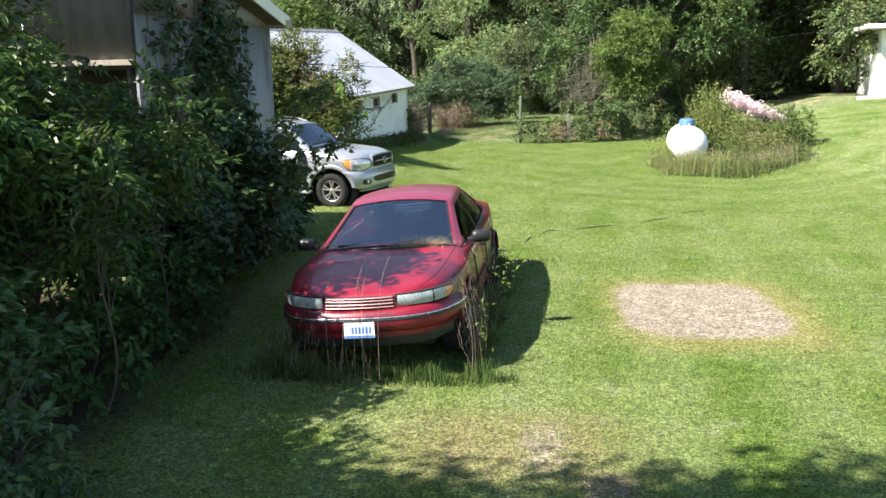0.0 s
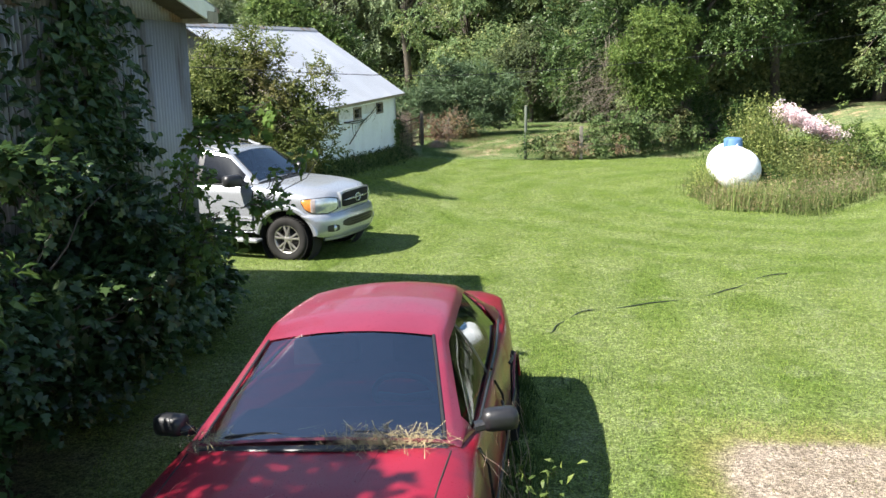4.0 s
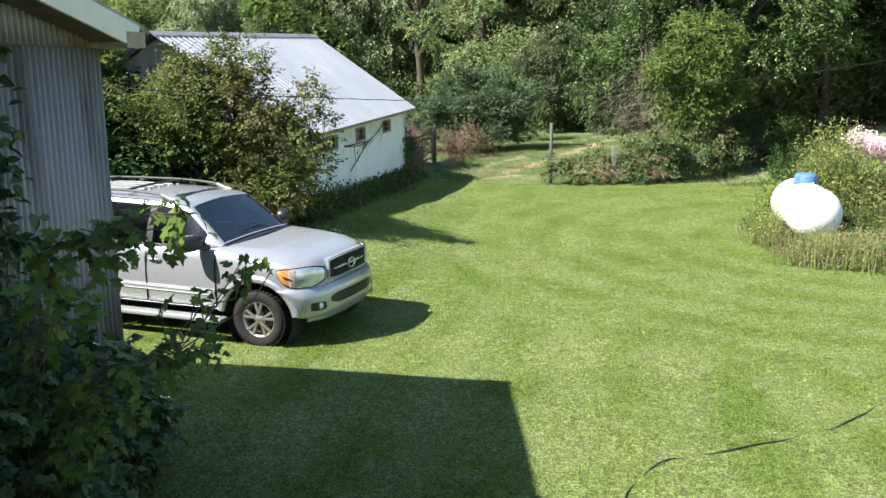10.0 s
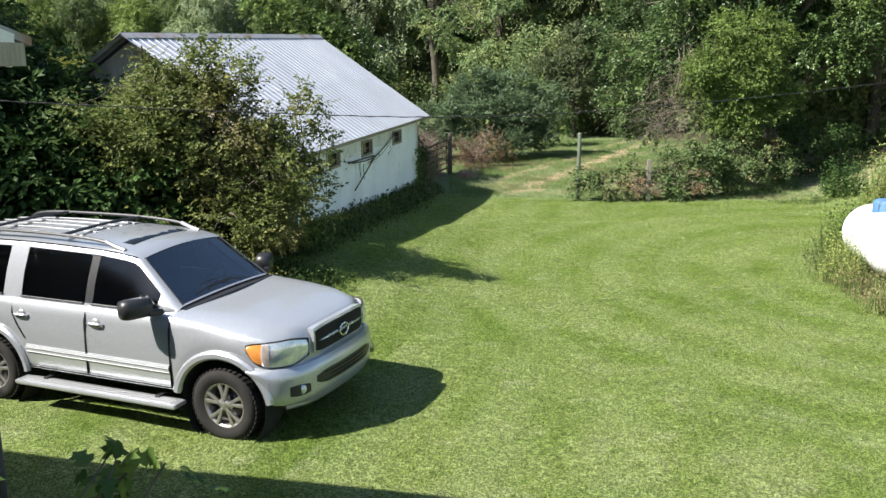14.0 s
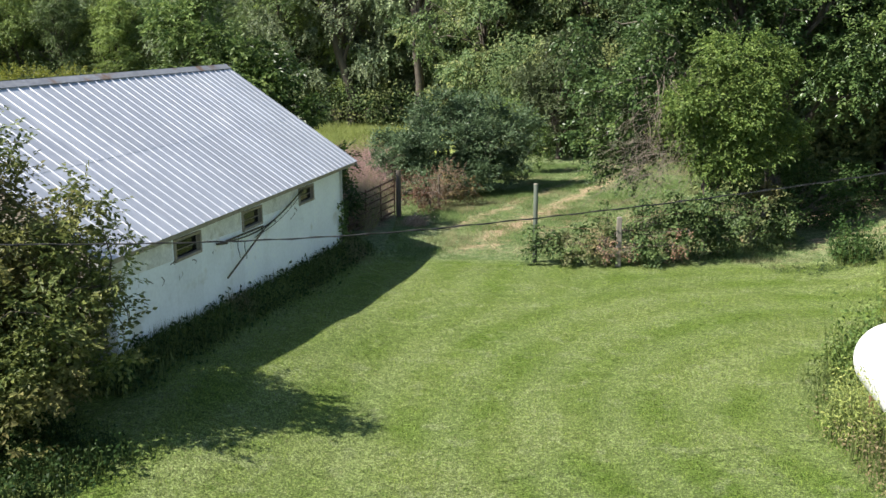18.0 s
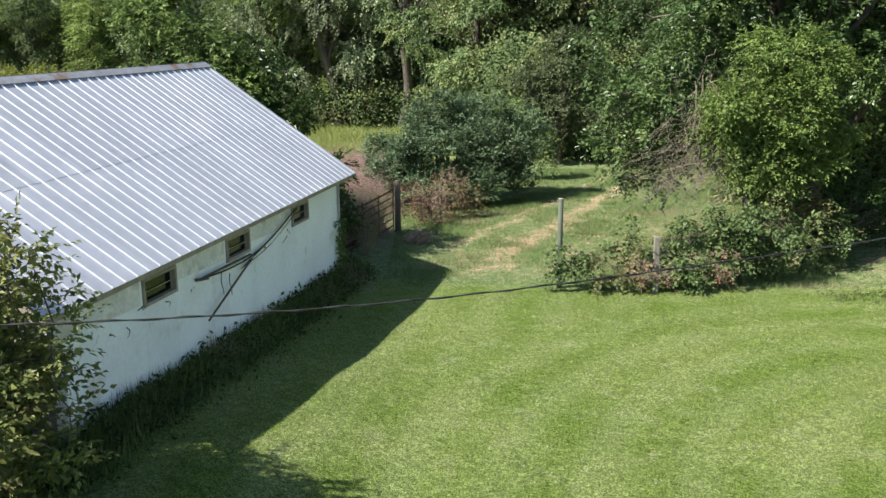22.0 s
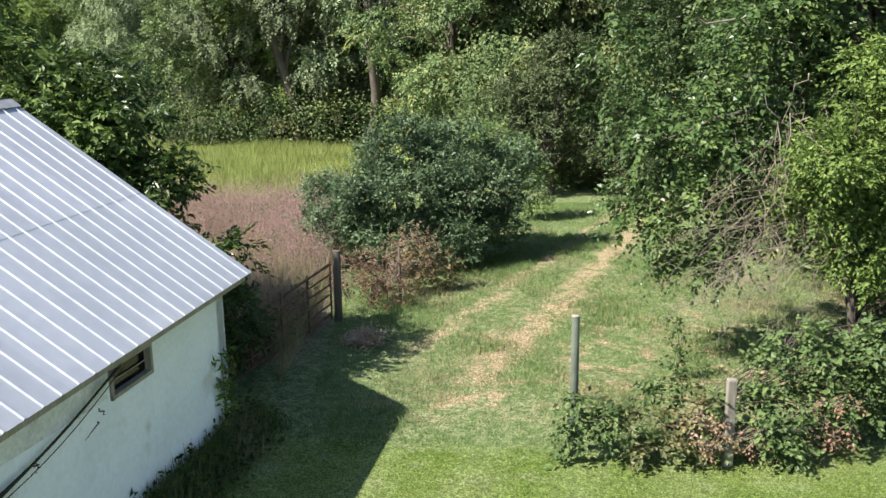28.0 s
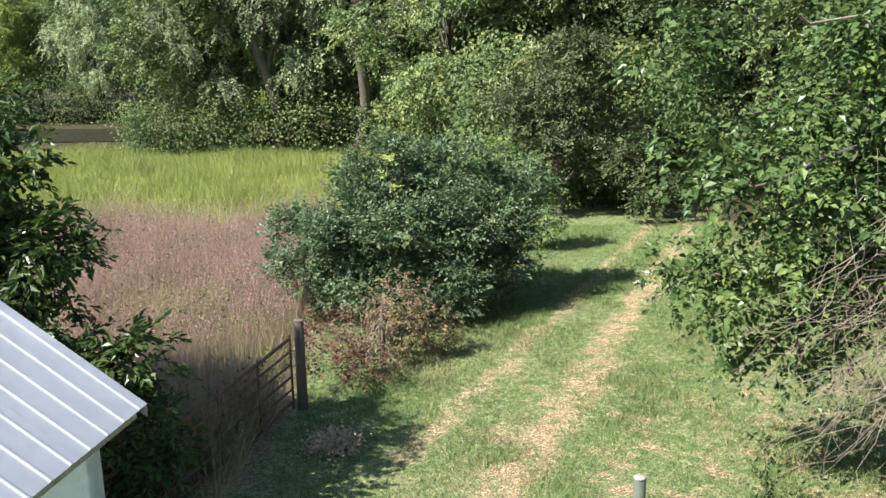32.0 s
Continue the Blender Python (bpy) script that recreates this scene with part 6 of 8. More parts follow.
def shell(name, xs, half_w, z_lo, z_belt, z_top, w_in, material, parent, roundness=0.07, label=""):
    """A car's lower body: cross-sections from sill to centre line, mirrored and closed at the ends."""
    rows = []
    for x in xs:
        w, lo, zb, zt, wi = half_w(x), z_lo(x), z_belt(x), z_top(x), w_in(x)
        lo = min(lo, zb - 0.06)
        hgt = zb - lo
        rows.append([(w - 0.035, lo), (w - 0.008, lo + 0.06 * min(1, hgt * 2)), (w, lo + 0.42 * hgt), (w - 0.004, lo + 0.62 * hgt), (w - 0.022, lo + 0.82 * hgt), (w - roundness * 0.62, zb - roundness * 0.25), (w - roundness, zb),
                     (wi, zt - (zt - zb) * 0.28), (wi * 0.82, zt - (zt - zb) * 0.10), (wi * 0.45, zt - (zt - zb) * 0.02), (0, zt)])
    R_ = np.array(rows)
    n, k = R_.shape[:2]
    left = np.concatenate([np.repeat(np.array(xs)[:, None, None], k, 1), R_], 2)
    right = left[:, ::-1].copy()
    right[:, :, 1] *= -1
    full = np.concatenate([left, right[:, 1:]], 1)
    kk = full.shape[1]
    V = full.reshape(-1, 3)
    i, j = np.meshgrid(np.arange(n - 1), np.arange(kk - 1), indexing="ij")
    F = np.stack([i * kk + j, i * kk + j + 1, (i + 1) * kk + j + 1, (i + 1) * kk + j], -1).reshape(-1, 4)
    me = raw_mesh(name, V, F, True)
    bm = bmesh.new()
    bm.from_mesh(me)
    bpy.data.meshes.remove(me)
    bm.verts.ensure_lookup_table()
    for r in (0, n - 1):
        try:
            f = bm.faces.new([bm.verts[r * kk + c] for c in range(kk)])
            f.smooth = True
        except ValueError:
            pass
    bmesh.ops.recalc_face_normals(bm, faces=bm.faces[:])
    me = bpy.data.meshes.new(name)
    bm.to_mesh(me)
    bm.free()
    return obj(name, me, material, parent, label=label)


def ip(pairs):
    a = np.array(sorted(pairs), float)
    return lambda x: float(np.interp(x, a[:, 0], a[:, 1]))


def patch(name, corners, material, parent, nu=8, nv=4, bulge=0.0, thick=0.006, label="", smooth=True):
    """A gently domed four-cornered panel with thickness. Corners run round."""
    a, b, c, d = (np.array(p, float) for p in corners)
    nrm = np.cross(b - a, d - a)
    nrm /= np.linalg.norm(nrm)
    V = []
    for off in (0, -thick):
        for u in np.linspace(0, 1, nu + 1):
            for v in np.linspace(0, 1, nv + 1):
                p = a * (1 - u) * (1 - v) + b * u * (1 - v) + c * u * v + d * (1 - u) * v
                V.append(p + nrm * (bulge * (1 - (2 * u - 1) ** 2) * (0.6 + 0.4 * (1 - (2 * v - 1) ** 2)) + off))
    k, F = nv + 1, []
    t = (nu + 1) * k
    for i in range(nu):
        for j in range(nv):
            q0 = i * k + j
            F += [(q0, q0 + k, q0 + k + 1, q0 + 1), (t + q0, t + q0 + 1, t + q0 + k + 1, t + q0 + k)]
    for i in range(nu):
        F += [(i * k, t + i * k, t + (i + 1) * k, (i + 1) * k), (i * k + nv, (i + 1) * k + nv, t + (i + 1) * k + nv, t + i * k + nv)]
    for j in range(nv):
        F += [(j, j + 1, t + j + 1, t + j), (nu * k + j, t + nu * k + j, t + nu * k + j + 1, nu * k + j + 1)]
    return obj(name, raw_mesh(name, V, F, smooth), material, parent, label=label)


def bar(name, pts, w, h, material, parent, label="", round_=0.012):
    """A rounded bar along a bent line."""
    pts = np.array(pts, float)
    if len(pts) == 2:
        pts = np.stack([pts[0] + (pts[1] - pts[0]) * s for s in np.linspace(0, 1, 5)])
    d = unit(np.gradient(pts, axis=0))
    up = np.array([[0, 0, 1.0]])
    s_ = unit(np.cross(d, up))
    u_ = np.cross(s_, d)
    sec = [(-w / 2, -h / 2 + round_), (-w / 2 + round_, -h / 2), (w / 2 - round_, -h / 2), (w / 2, -h / 2 + round_), (w / 2, h / 2 - round_), (w / 2 - round_, h / 2), (-w / 2 + round_, h / 2), (-w / 2, h / 2 - round_)]
    V = np.concatenate([pts + s_ * a + u_ * b for a, b in sec]).reshape(8, len(pts), 3).transpose(1, 0, 2).reshape(-1, 3)
    n, F = len(pts), []
    me = bmesh.new()
    vs = [me.verts.new(v) for v in V]
    for i in range(n - 1):
        for j in range(8):
            me.faces.new((vs[i * 8 + j], vs[i * 8 + (j + 1) % 8], vs[(i + 1) * 8 + (j + 1) % 8], vs[(i + 1) * 8 + j]))
    me.faces.new(vs[:8][::-1])
    me.faces.new(vs[-8:])
    bmesh.ops.recalc_face_normals(me, faces=me.faces[:])
    return part(name, me, material, parent, label, smooth=False)


def blk(name, size, at, material, parent, bevel=0.015, rot=(0, 0, 0), label="", smooth=False):
    return part(name, box_bm(*size, bevel=bevel), material, parent, label, smooth, pose(*at, *rot))


def smooth_line(pts, n=40):
    """A smooth curve through points of any dimension."""
    p = np.array(pts, float)
    p = np.concatenate([[2 * p[0] - p[1]], p, [2 * p[-1] - p[-2]]])
    u = np.linspace(0, len(pts) - 1, n)
    k = np.minimum(u.astype(int), len(pts) - 2)
    f = (u - k)[:, None]
    a, b, c, d = p[k], p[k + 1], p[k + 2], p[k + 3]
    return 0.5 * (2 * b + (c - a) * f + (2 * a - 5 * b + 4 * c - d) * f ** 2 + (3 * b - a - 3 * c + d) * f ** 3)


def ribbon(name, line, material, parent, out=0.0, bulge=0.0, thick=0.04, n=40, nv=8, label="", hard=2.0):
    """A skin that stands on a curve over the ground: rows (x, y, z_low, z_high), pushed out sideways, with a bulging profile and a back."""
    q = smooth_line(line, n)
    d = unit(np.gradient(q[:, :2], axis=0))
    nrm = np.stack([d[:, 1], -d[:, 0]], 1)
    if (nrm * (q[:, :2] - np.array([-1.5, 0]))).sum() < 0:
        nrm = -nrm
    V = []
    vs = np.linspace(0, 1, nv + 1)
    for back in (0, 1):
        for v in vs:
            o = out + bulge * (1 - abs(2 * v - 1) ** hard) if not back else out - thick
            V.append(np.c_[q[:, :2] + nrm * o, q[:, 2] + (q[:, 3] - q[:, 2]) * v])
    V = np.stack(V, 1)
    m_ = V.shape[1]
    i, j = np.meshgrid(np.arange(n - 1), np.arange(nv), indexing="ij")
    F = [np.stack([i * m_ + j, (i + 1) * m_ + j, (i + 1) * m_ + j + 1, i * m_ + j + 1], -1).reshape(-1, 4),
         np.stack([i * m_ + j + nv + 1, i * m_ + j + nv + 2, (i + 1) * m_ + j + nv + 2, (i + 1) * m_ + j + nv + 1], -1).reshape(-1, 4)]
    k = np.arange(n - 1)
    for a, b in ((0, nv + 1), (nv, 2 * nv + 1)):
        F.append(np.stack([k * m_ + a, k * m_ + b, (k + 1) * m_ + b, (k + 1) * m_ + a], 1))
    j = np.arange(nv)
    for e in (0, (n - 1) * m_):
        F.append(np.stack([e + j, e + j + 1, e + j + nv + 2, e + j + nv + 1], 1))
    bm = bmesh.new()
    me = raw_mesh(name, V.reshape(-1, 3), np.concatenate(F), True)
    bm.from_mesh(me)
    bpy.data.meshes.remove(me)
    bmesh.ops.recalc_face_normals(bm, faces=bm.faces[:])
    for e in bm.edges:
        if len(e.link_faces) == 2 and e.link_faces[0].normal.angle(e.link_faces[1].normal, 0) > 0.9:
            e.smooth = False
    return part(name, bm, material, parent, label, smooth=True)


def cabin(car, xs, wb, zb, wr, zr, crown, sides, screen, rear, paint, side_glass, screen_glass, black=()):
    """Roof and pillars of a car as one lofted skin, with its panes cut out and set back: sides is a list of (name, x0, x1)."""
    marks = [v for _, a, b in sides for v in (a, b)] + list(screen) + list(rear) + [v for a, b in black for v in (a, b)]
    xs = np.array(sorted(set(np.round(list(xs) + marks, 4))))
    rows = []
    for x in xs:
        B, R_ = np.array([wb(x), zb(x)]), np.array([wr(x), max(zr(x), zb(x) + 0.01)])
        h = np.linalg.norm(R_ - B)
        ft, fb = min(0.048 / h, 0.5), min(0.02 / h, 0.25)
        side = [B + (R_ - B) * f + np.array([0.018 * math.sin(math.pi * f), 0]) for f in (0, fb, fb + (1 - ft - fb) * 0.5, 1 - ft, 1)]
        w = R_[0] - 0.06
        top_ = [R_ + np.array([-0.018, 0.014])] + [np.array([w * f, R_[1] + 0.022 + crown(x) * (1 - f * f)]) for f in (1, 0.85, 0.6, 0.3, 0)]
        rows.append(side + top_)
    R3 = np.array(rows)
    n, k = R3.shape[:2]
    left = np.concatenate([np.repeat(xs[:, None, None], k, 1), R3], 2)
    right = left[:, ::-1].copy()
    right[:, :, 1] *= -1
    full = np.concatenate([left, right[:, 1:]], 1)
    kk = full.shape[1]
    faces = collections.defaultdict(list)
    for i in range(n - 1):
        mx = (xs[i] + xs[i + 1]) / 2
        for j in range(kk - 1):
            jj = min(j, kk - 2 - j)
            key = ("body", 0)
            if jj in (1, 2):
                for nm, a, b in sides:
                    if min(a, b) < mx < max(a, b):
                        key = (nm, 1 if j < kk // 2 else -1)
                if any(min(a, b) < mx < max(a, b) for a, b in black):
                    key = ("pillar", 1 if j < kk // 2 else -1)
            elif jj >= 6:
                if min(screen) < mx < max(screen):
                    key = ("windshield", 0)
                elif min(rear) < mx < max(rear):
                    key = ("rear_window", 0)
            faces[key].append((i * kk + j, i * kk + j + 1, (i + 1) * kk + j + 1, (i + 1) * kk + j))
    flat = full.reshape(-1, 3)
    for (nm, sd), fs in faces.items():
        fs = np.array(fs)
        used, inv = np.unique(fs, return_inverse=True)
        v = flat[used].copy()
        mat_ = paint
        if nm != "body":
            v[:, 1] *= 0.985
            v[:, 2] -= 0.008
            mat_ = {"windshield": screen_glass, "rear_window": side_glass, "pillar": "black_plastic"}.get(nm, side_glass)
        obj("cab" if nm == "body" else nm, raw_mesh(nm, v, inv.reshape(-1, 4), True), mat_, car, label="dark tinted window" if mat_ == "glass_dark" else "")
    # dark rubber round the screen and along the belt
    sx = [x for x in xs if min(screen) <= x <= max(screen)]
    for s in (1, -1):
        bar("screen_seal", [(x, s * (wr(x) - 0.058), max(zr(x), zb(x) + 0.01) + 0.024) for x in sx], 0.018, 0.012, "black_plastic", car, round_=0.004)
        for nm, a, b in sides:
            bar("window_seal", [(x, s * (wb(x) + 0.006), zb(x) + 0.018) for x in np.linspace(a, b, 6)], 0.018, 0.016, "black_plastic", car, round_=0.004)


# ---- silver off-road wagon ----
def build_suv(m):
    car = tagged(empty("suv", m), "silver full-size off-road wagon parked on the lawn", "car")
    arches = (0.0, -3.0)

    def lower(x):
        z = 0.47
        if x > 0.5:
            z = 0.46
        if x < -3.6:
            z = 0.44
        for a in arches:
            if abs(x - a) < 0.50:
                z = max(z, 0.39 + math.sqrt(0.50 ** 2 - (x - a) ** 2) * 0.96)
        return z

    xs = sorted(set(np.round(np.concatenate([np.linspace(-4.28, 0.74, 105), [-0.4999, 0.4999, -3.4999, -2.5001, 0.73, 0.715, 0.68, 0.65, -4.26, -4.22]]), 4)))
    hw = ip([(-4.28, 0.80), (-4.25, 0.88), (-4.15, 0.93), (-3.9, 0.955), (-3, 0.965), (0, 0.965), (0.15, 0.962), (0.31, 0.945), (0.46, 0.905), (0.57, 0.83), (0.64, 0.74), (0.685, 0.64), (0.715, 0.53), (0.74, 0.42)])
    zb = ip([(-4.28, 1.10), (-4.2, 1.215), (-0.6, 1.215), (-0.2, 1.175), (0.3, 1.10), (0.55, 1.06), (0.68, 1.03), (0.74, 0.99)])
    zt = ip([(-4.28, 1.12), (-4.2, 1.225), (-0.72, 1.225), (-0.57, 1.25), (0, 1.235), (0.35, 1.20), (0.58, 1.155), (0.68, 1.12), (0.74, 1.06)])
    wi = ip([(-4.28, 0.7), (-0.5, 0.80), (0.3, 0.74), (0.6, 0.62), (0.74, 0.38)])
    shell("body", xs, hw, lower, zb, zt, wi, "silver", car, 0.065)
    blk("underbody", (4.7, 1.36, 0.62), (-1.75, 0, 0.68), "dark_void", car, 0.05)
    nose = [(0.15, 0.962), (0.31, 0.945), (0.46, 0.905), (0.57, 0.83), (0.64, 0.74), (0.685, 0.64), (0.715, 0.53), (0.735, 0.40), (0.745, 0.2), (0.75, 0.0)]
    both = lambda rows: rows + [(r[0], -r[1], *r[2:]) for r in rows[-2::-1]]
    # bumper with its intake
    bump = both([(0.30, 0.950, 0.775, 0.80), (0.40, 0.930, 0.69, 0.80), (0.47, 0.905, 0.57, 0.80), (0.50, 0.89, 0.46, 0.80), (0.57, 0.84, 0.44, 0.80), (0.65, 0.745, 0.43, 0.80), (0.71, 0.62, 0.42, 0.80),
                 (0.755, 0.45, 0.415, 0.81), (0.78, 0.22, 0.41, 0.815), (0.785, 0.0, 0.41, 0.815)])
    ribbon("front_bumper", bump, "silver", car, 0.02, 0.045, 0.08, 90, 12, hard=3.5)
    ribbon("bumper_intake", both([(0.735, 0.53, 0.60, 0.66), (0.765, 0.4, 0.565, 0.69), (0.78, 0.22, 0.56, 0.695), (0.785, 0.0, 0.56, 0.695)]), "black_plastic", car, 0.068, 0.004, 0.03, 30, 4, "dark lower grille")
    for z in (0.59, 0.628, 0.666):
        ribbon("intake_bar", both([(0.755, 0.43, z - 0.006, z + 0.006), (0.78, 0.22, z - 0.006, z + 0.006), (0.785, 0.0, z - 0.006, z + 0.006)]), "rubber", car, 0.076, 0.002, 0.01, 20, 2)
    ribbon("bumper_lip", both([(0.60, 0.79, 0.37, 0.42), (0.72, 0.55, 0.37, 0.42), (0.76, 0.25, 0.37, 0.42), (0.765, 0.0, 0.37, 0.42)]), "silver_dark", car, -0.01, 0.01, 0.05)
    # grille and emblem
    gr = lambda w, lo, hi: both([(0.728, w, lo + 0.015, hi - 0.02), (0.742, w * 0.8, lo, hi - 0.005), (0.748, w * 0.45, lo, hi), (0.75, 0.0, lo, hi)])
    ribbon("grille_surround", gr(0.49, 0.85, 1.125), "silver", car, 0.012, 0.014, 0.06, 40, 8, hard=4)
    ribbon("grille", gr(0.465, 0.872, 1.10), "dark_void", car, 0.033, 0.002, 0.03, 30, 6, "black grille")
    ribbon("grille_bar", gr(0.44, 0.965, 0.995), "chrome", car, 0.038, 0.012, 0.02, 30, 6, "wide silver grille bar")
    ang = np.linspace(0, 2 * np.pi, 25)
    obj("emblem", tube_mesh("emblem", [np.stack([0 * ang + 0.81, np.cos(ang) * 0.085, 0.98 + np.sin(ang) * 0.06], 1)], [np.full(25, 0.011)], 6), "chrome", car, label="chrome oval emblem")
    for s in (1, -1):
        fl_ = lambda rows: [(r[0], s * r[1], *r[2:]) for r in rows]
        ribbon("lamp_gap", fl_([(0.285, 0.947, 0.965, 1.025), (0.36, 0.936, 0.865, 1.045), (0.46, 0.905, 0.815, 1.055), (0.57, 0.83, 0.805, 1.065), (0.66, 0.70, 0.81, 1.065), (0.715, 0.53, 0.86, 1.03)]), "dark_void", car, 0.004, 0.0, 0.02)
        hl = ribbon("headlight", fl_([(0.44, 0.912, 0.84, 1.044), (0.47, 0.902, 0.825, 1.048), (0.57, 0.83, 0.818, 1.055), (0.65, 0.72, 0.82, 1.055), (0.705, 0.56, 0.865, 1.02)]), "lens", car, 0.008, 0.022, 0.03, 30, 8)
        ribbon("turn_lamp", fl_([(0.30, 0.945, 0.972, 1.018), (0.36, 0.937, 0.88, 1.034), (0.45, 0.911, 0.842, 1.042)]), "amber", hl, 0.009, 0.016, 0.03, 20, 8, "amber turn lamp")
        ribbon("side_lens", fl_([(0.448, 0.911, 0.848, 1.042), (0.47, 0.902, 0.836, 1.044), (0.50, 0.885, 0.83, 1.046)]), "lens_warm", hl, 0.02, 0.012, 0.02, 12, 8)
        ribbon("fog_recess", fl_([(0.62, 0.785, 0.53, 0.62), (0.66, 0.73, 0.52, 0.63), (0.695, 0.655, 0.52, 0.625), (0.715, 0.60, 0.535, 0.61)]), "black_plastic", car, 0.068, 0.003, 0.03, 20, 4)
        lathe("fog_lamp", [(0.001, 0.042), (0.046, 0.038), (0.056, 0.012), (0.06, -0.03)], "lens", car, 20, "round fog lamp", pose(0.712, s * 0.70, 0.575, 0, 0, -90 + s * 40))
        # flares, sill, running board
        for a in arches:
            th = np.linspace(0.055 * math.pi, 0.95 * math.pi, 29) if a == 0 else np.linspace(0.03 * math.pi, 0.97 * math.pi, 29)
            bar("wheel_flare", [(a + math.cos(t) * 0.53, s * (0.968 - 0.03 * max(0, math.cos(t)) ** 3 * (a == 0)), 0.39 + math.sin(t) * 0.51) for t in th], 0.055, 0.085, "silver", car, round_=0.022)
            lathe("wheel_well", [(0.47, -0.02), (0.49, 0.14), (0.47, 0.30)], "dark_void", car, 28, m=pose(a, s * 0.80 - 0.13, 0.40))
        blk("running_board", (2.06, 0.19, 0.05), (-1.48, s * 1.02, 0.365), "silver", car, 0.022, label="ribbed running board")
        for dy in (-0.04, 0.0, 0.04):
            blk("tread_strip", (1.9, 0.022, 0.008), (-1.48, s * (1.02 + dy), 0.393), "silver_dark", car, 0.003)
        for bx_ in (-0.75, -2.2):
            blk("board_bracket", (0.06, 0.20, 0.05), (bx_, s * 0.90, 0.385), "black_plastic", car, 0.01)
        bar("side_moulding", [(-0.60, s * 0.969, 0.69), (-2.46, s * 0.969, 0.70)], 0.010, 0.075, "silver_matt", car, "silver side moulding")
        bar("moulding_trim", [(-0.60, s * 0.975, 0.703), (-2.46, s * 0.975, 0.713)], 0.004, 0.012, "silver_matt", car)
        for x in (-0.585, -1.64):
            bar("door_gap", [(x, s * 0.966, 0.50), (x, s * 0.968, 0.8), (x, s * 0.958, 1.06), (x, s * 0.905, 1.215)], 0.008, 0.011, "dark_void", car)
        bar("door_gap", [(-2.46, s * 0.966, 0.80), (-2.56, s * 0.966, 0.95), (-2.62, s * 0.958, 1.06), (-2.64, s * 0.905, 1.215)], 0.008, 0.011, "dark_void", car)
        bar("sill_gap", [(-0.585, s * 0.963, 0.50), (-2.44, s * 0.963, 0.50)], 0.008, 0.010, "dark_void", car)
        for x in (-1.50, -2.50):
            lathe("handle_cup", [(0.001, 0.0), (0.05, 0.003), (0.058, -0.008)], "silver_dark", car, 18, m=pose(x, s * 0.958, 1.05, 0, 0, 0 if s > 0 else 180))
            bar("door_handle", smooth_line([(x + 0.10, s * 0.955, 1.05), (x + 0.05, s * 0.983, 1.056), (x - 0.05, s * 0.983, 1.056), (x - 0.10, s * 0.955, 1.05)], 12), 0.02, 0.03, "silver", car)
        # mirror
        mir = blk("mirror", (0.19, 0.32, 0.20), (-0.84, s * 1.10, 1.315), "black_plastic", car, 0.075, (0, 0, s * 24), "large black door mirror", True)
        bar("mirror_arm", [(-0.70, s * 0.90, 1.25), (-0.75, s * 1.03, 1.26)], 0.07, 0.06, "black_plastic", mir)
        patch("mirror_base", [(-0.66, s * 0.905, 1.235), (-0.86, s * 0.905, 1.235), (-0.90, s * 0.855, 1.38), (-0.88, s * 0.86, 1.38)][::-s], "black_plastic", mir, 4, 4, 0.004, 0.02)
        bar("roof_rack_rail", smooth_line([(-1.45, s * 0.60, 1.755), (-1.60, s * 0.60, 1.815), (-2.0, s * 0.605, 1.85), (-2.6, s * 0.605, 1.86), (-3.4, s * 0.60, 1.85), (-3.75, s * 0.59, 1.82), (-3.88, s * 0.585, 1.77)], 30), 0.04, 0.032, "black_plastic", car, "black roof rail")
        bar("rail_end", smooth_line([(-1.36, s * 0.60, 1.745), (-1.48, s * 0.60, 1.775), (-1.60, s * 0.60, 1.82)], 8), 0.05, 0.04, "silver_dark", car, "grey rail end")
        bar("roof_drip", smooth_line([(-1.16, s * 0.658, 1.70), (-1.6, s * 0.672, 1.748), (-2.6, s * 0.677, 1.775), (-3.7, s * 0.667, 1.755), (-4.05, s * 0.65, 1.72)], 30), 0.012, 0.012, "black_plastic", car)
        wheel(car, 0.0, s * 0.845, 0.362, 0.255, 0.245, 5, "alloy", s, 0.392)
        wheel(car, -3.0, s * 0.845, 0.362, 0.255, 0.245, 5, "alloy", s, 0.392)
        wip = bar("wiper", smooth_line([(-0.60, s * 0.1 + 0.34, 1.275), (-0.66, s * 0.1 + 0.02, 1.345), (-0.635, s * 0.1 - 0.34, 1.315)], 12), 0.028, 0.026, "black_plastic", car)
        bar("wiper_blade", smooth_line([(-0.60, s * 0.1 + 0.30, 1.268), (-0.70, s * 0.1 - 0.02, 1.368), (-0.69, s * 0.1 - 0.30, 1.35)], 10), 0.02, 0.03, "rubber", wip)
    ln = lambda pairs: ip(pairs)
    cabin(car, np.linspace(-4.2, -0.57, 50), ln([(-4.2, 0.86), (-4.0, 0.885), (-0.9, 0.885), (-0.57, 0.80)]), ln([(-4.2, 1.22), (-0.9, 1.215), (-0.57, 1.235)]),
          ln([(-4.2, 0.79), (-4.08, 0.66), (-3.6, 0.672), (-2.6, 0.68), (-1.6, 0.675), (-1.13, 0.66), (-0.57, 0.785)]), ln([(-4.2, 1.26), (-4.08, 1.70), (-3.7, 1.75), (-2.6, 1.77), (-1.6, 1.745), (-1.25, 1.71), (-1.13, 1.68), (-0.57, 1.24)]),
          ln([(-4.2, 0.03), (-1.6, 0.045), (-1.13, 0.045), (-0.57, 0.02)]), [("front_side_window", -0.80, -1.60), ("rear_side_window", -1.70, -2.55), ("quarter_window", -2.80, -3.95)], (-0.59, -1.11), (-4.19, -4.09), "silver", "glass_dark", "glass",
          [(-1.60, -1.70)])
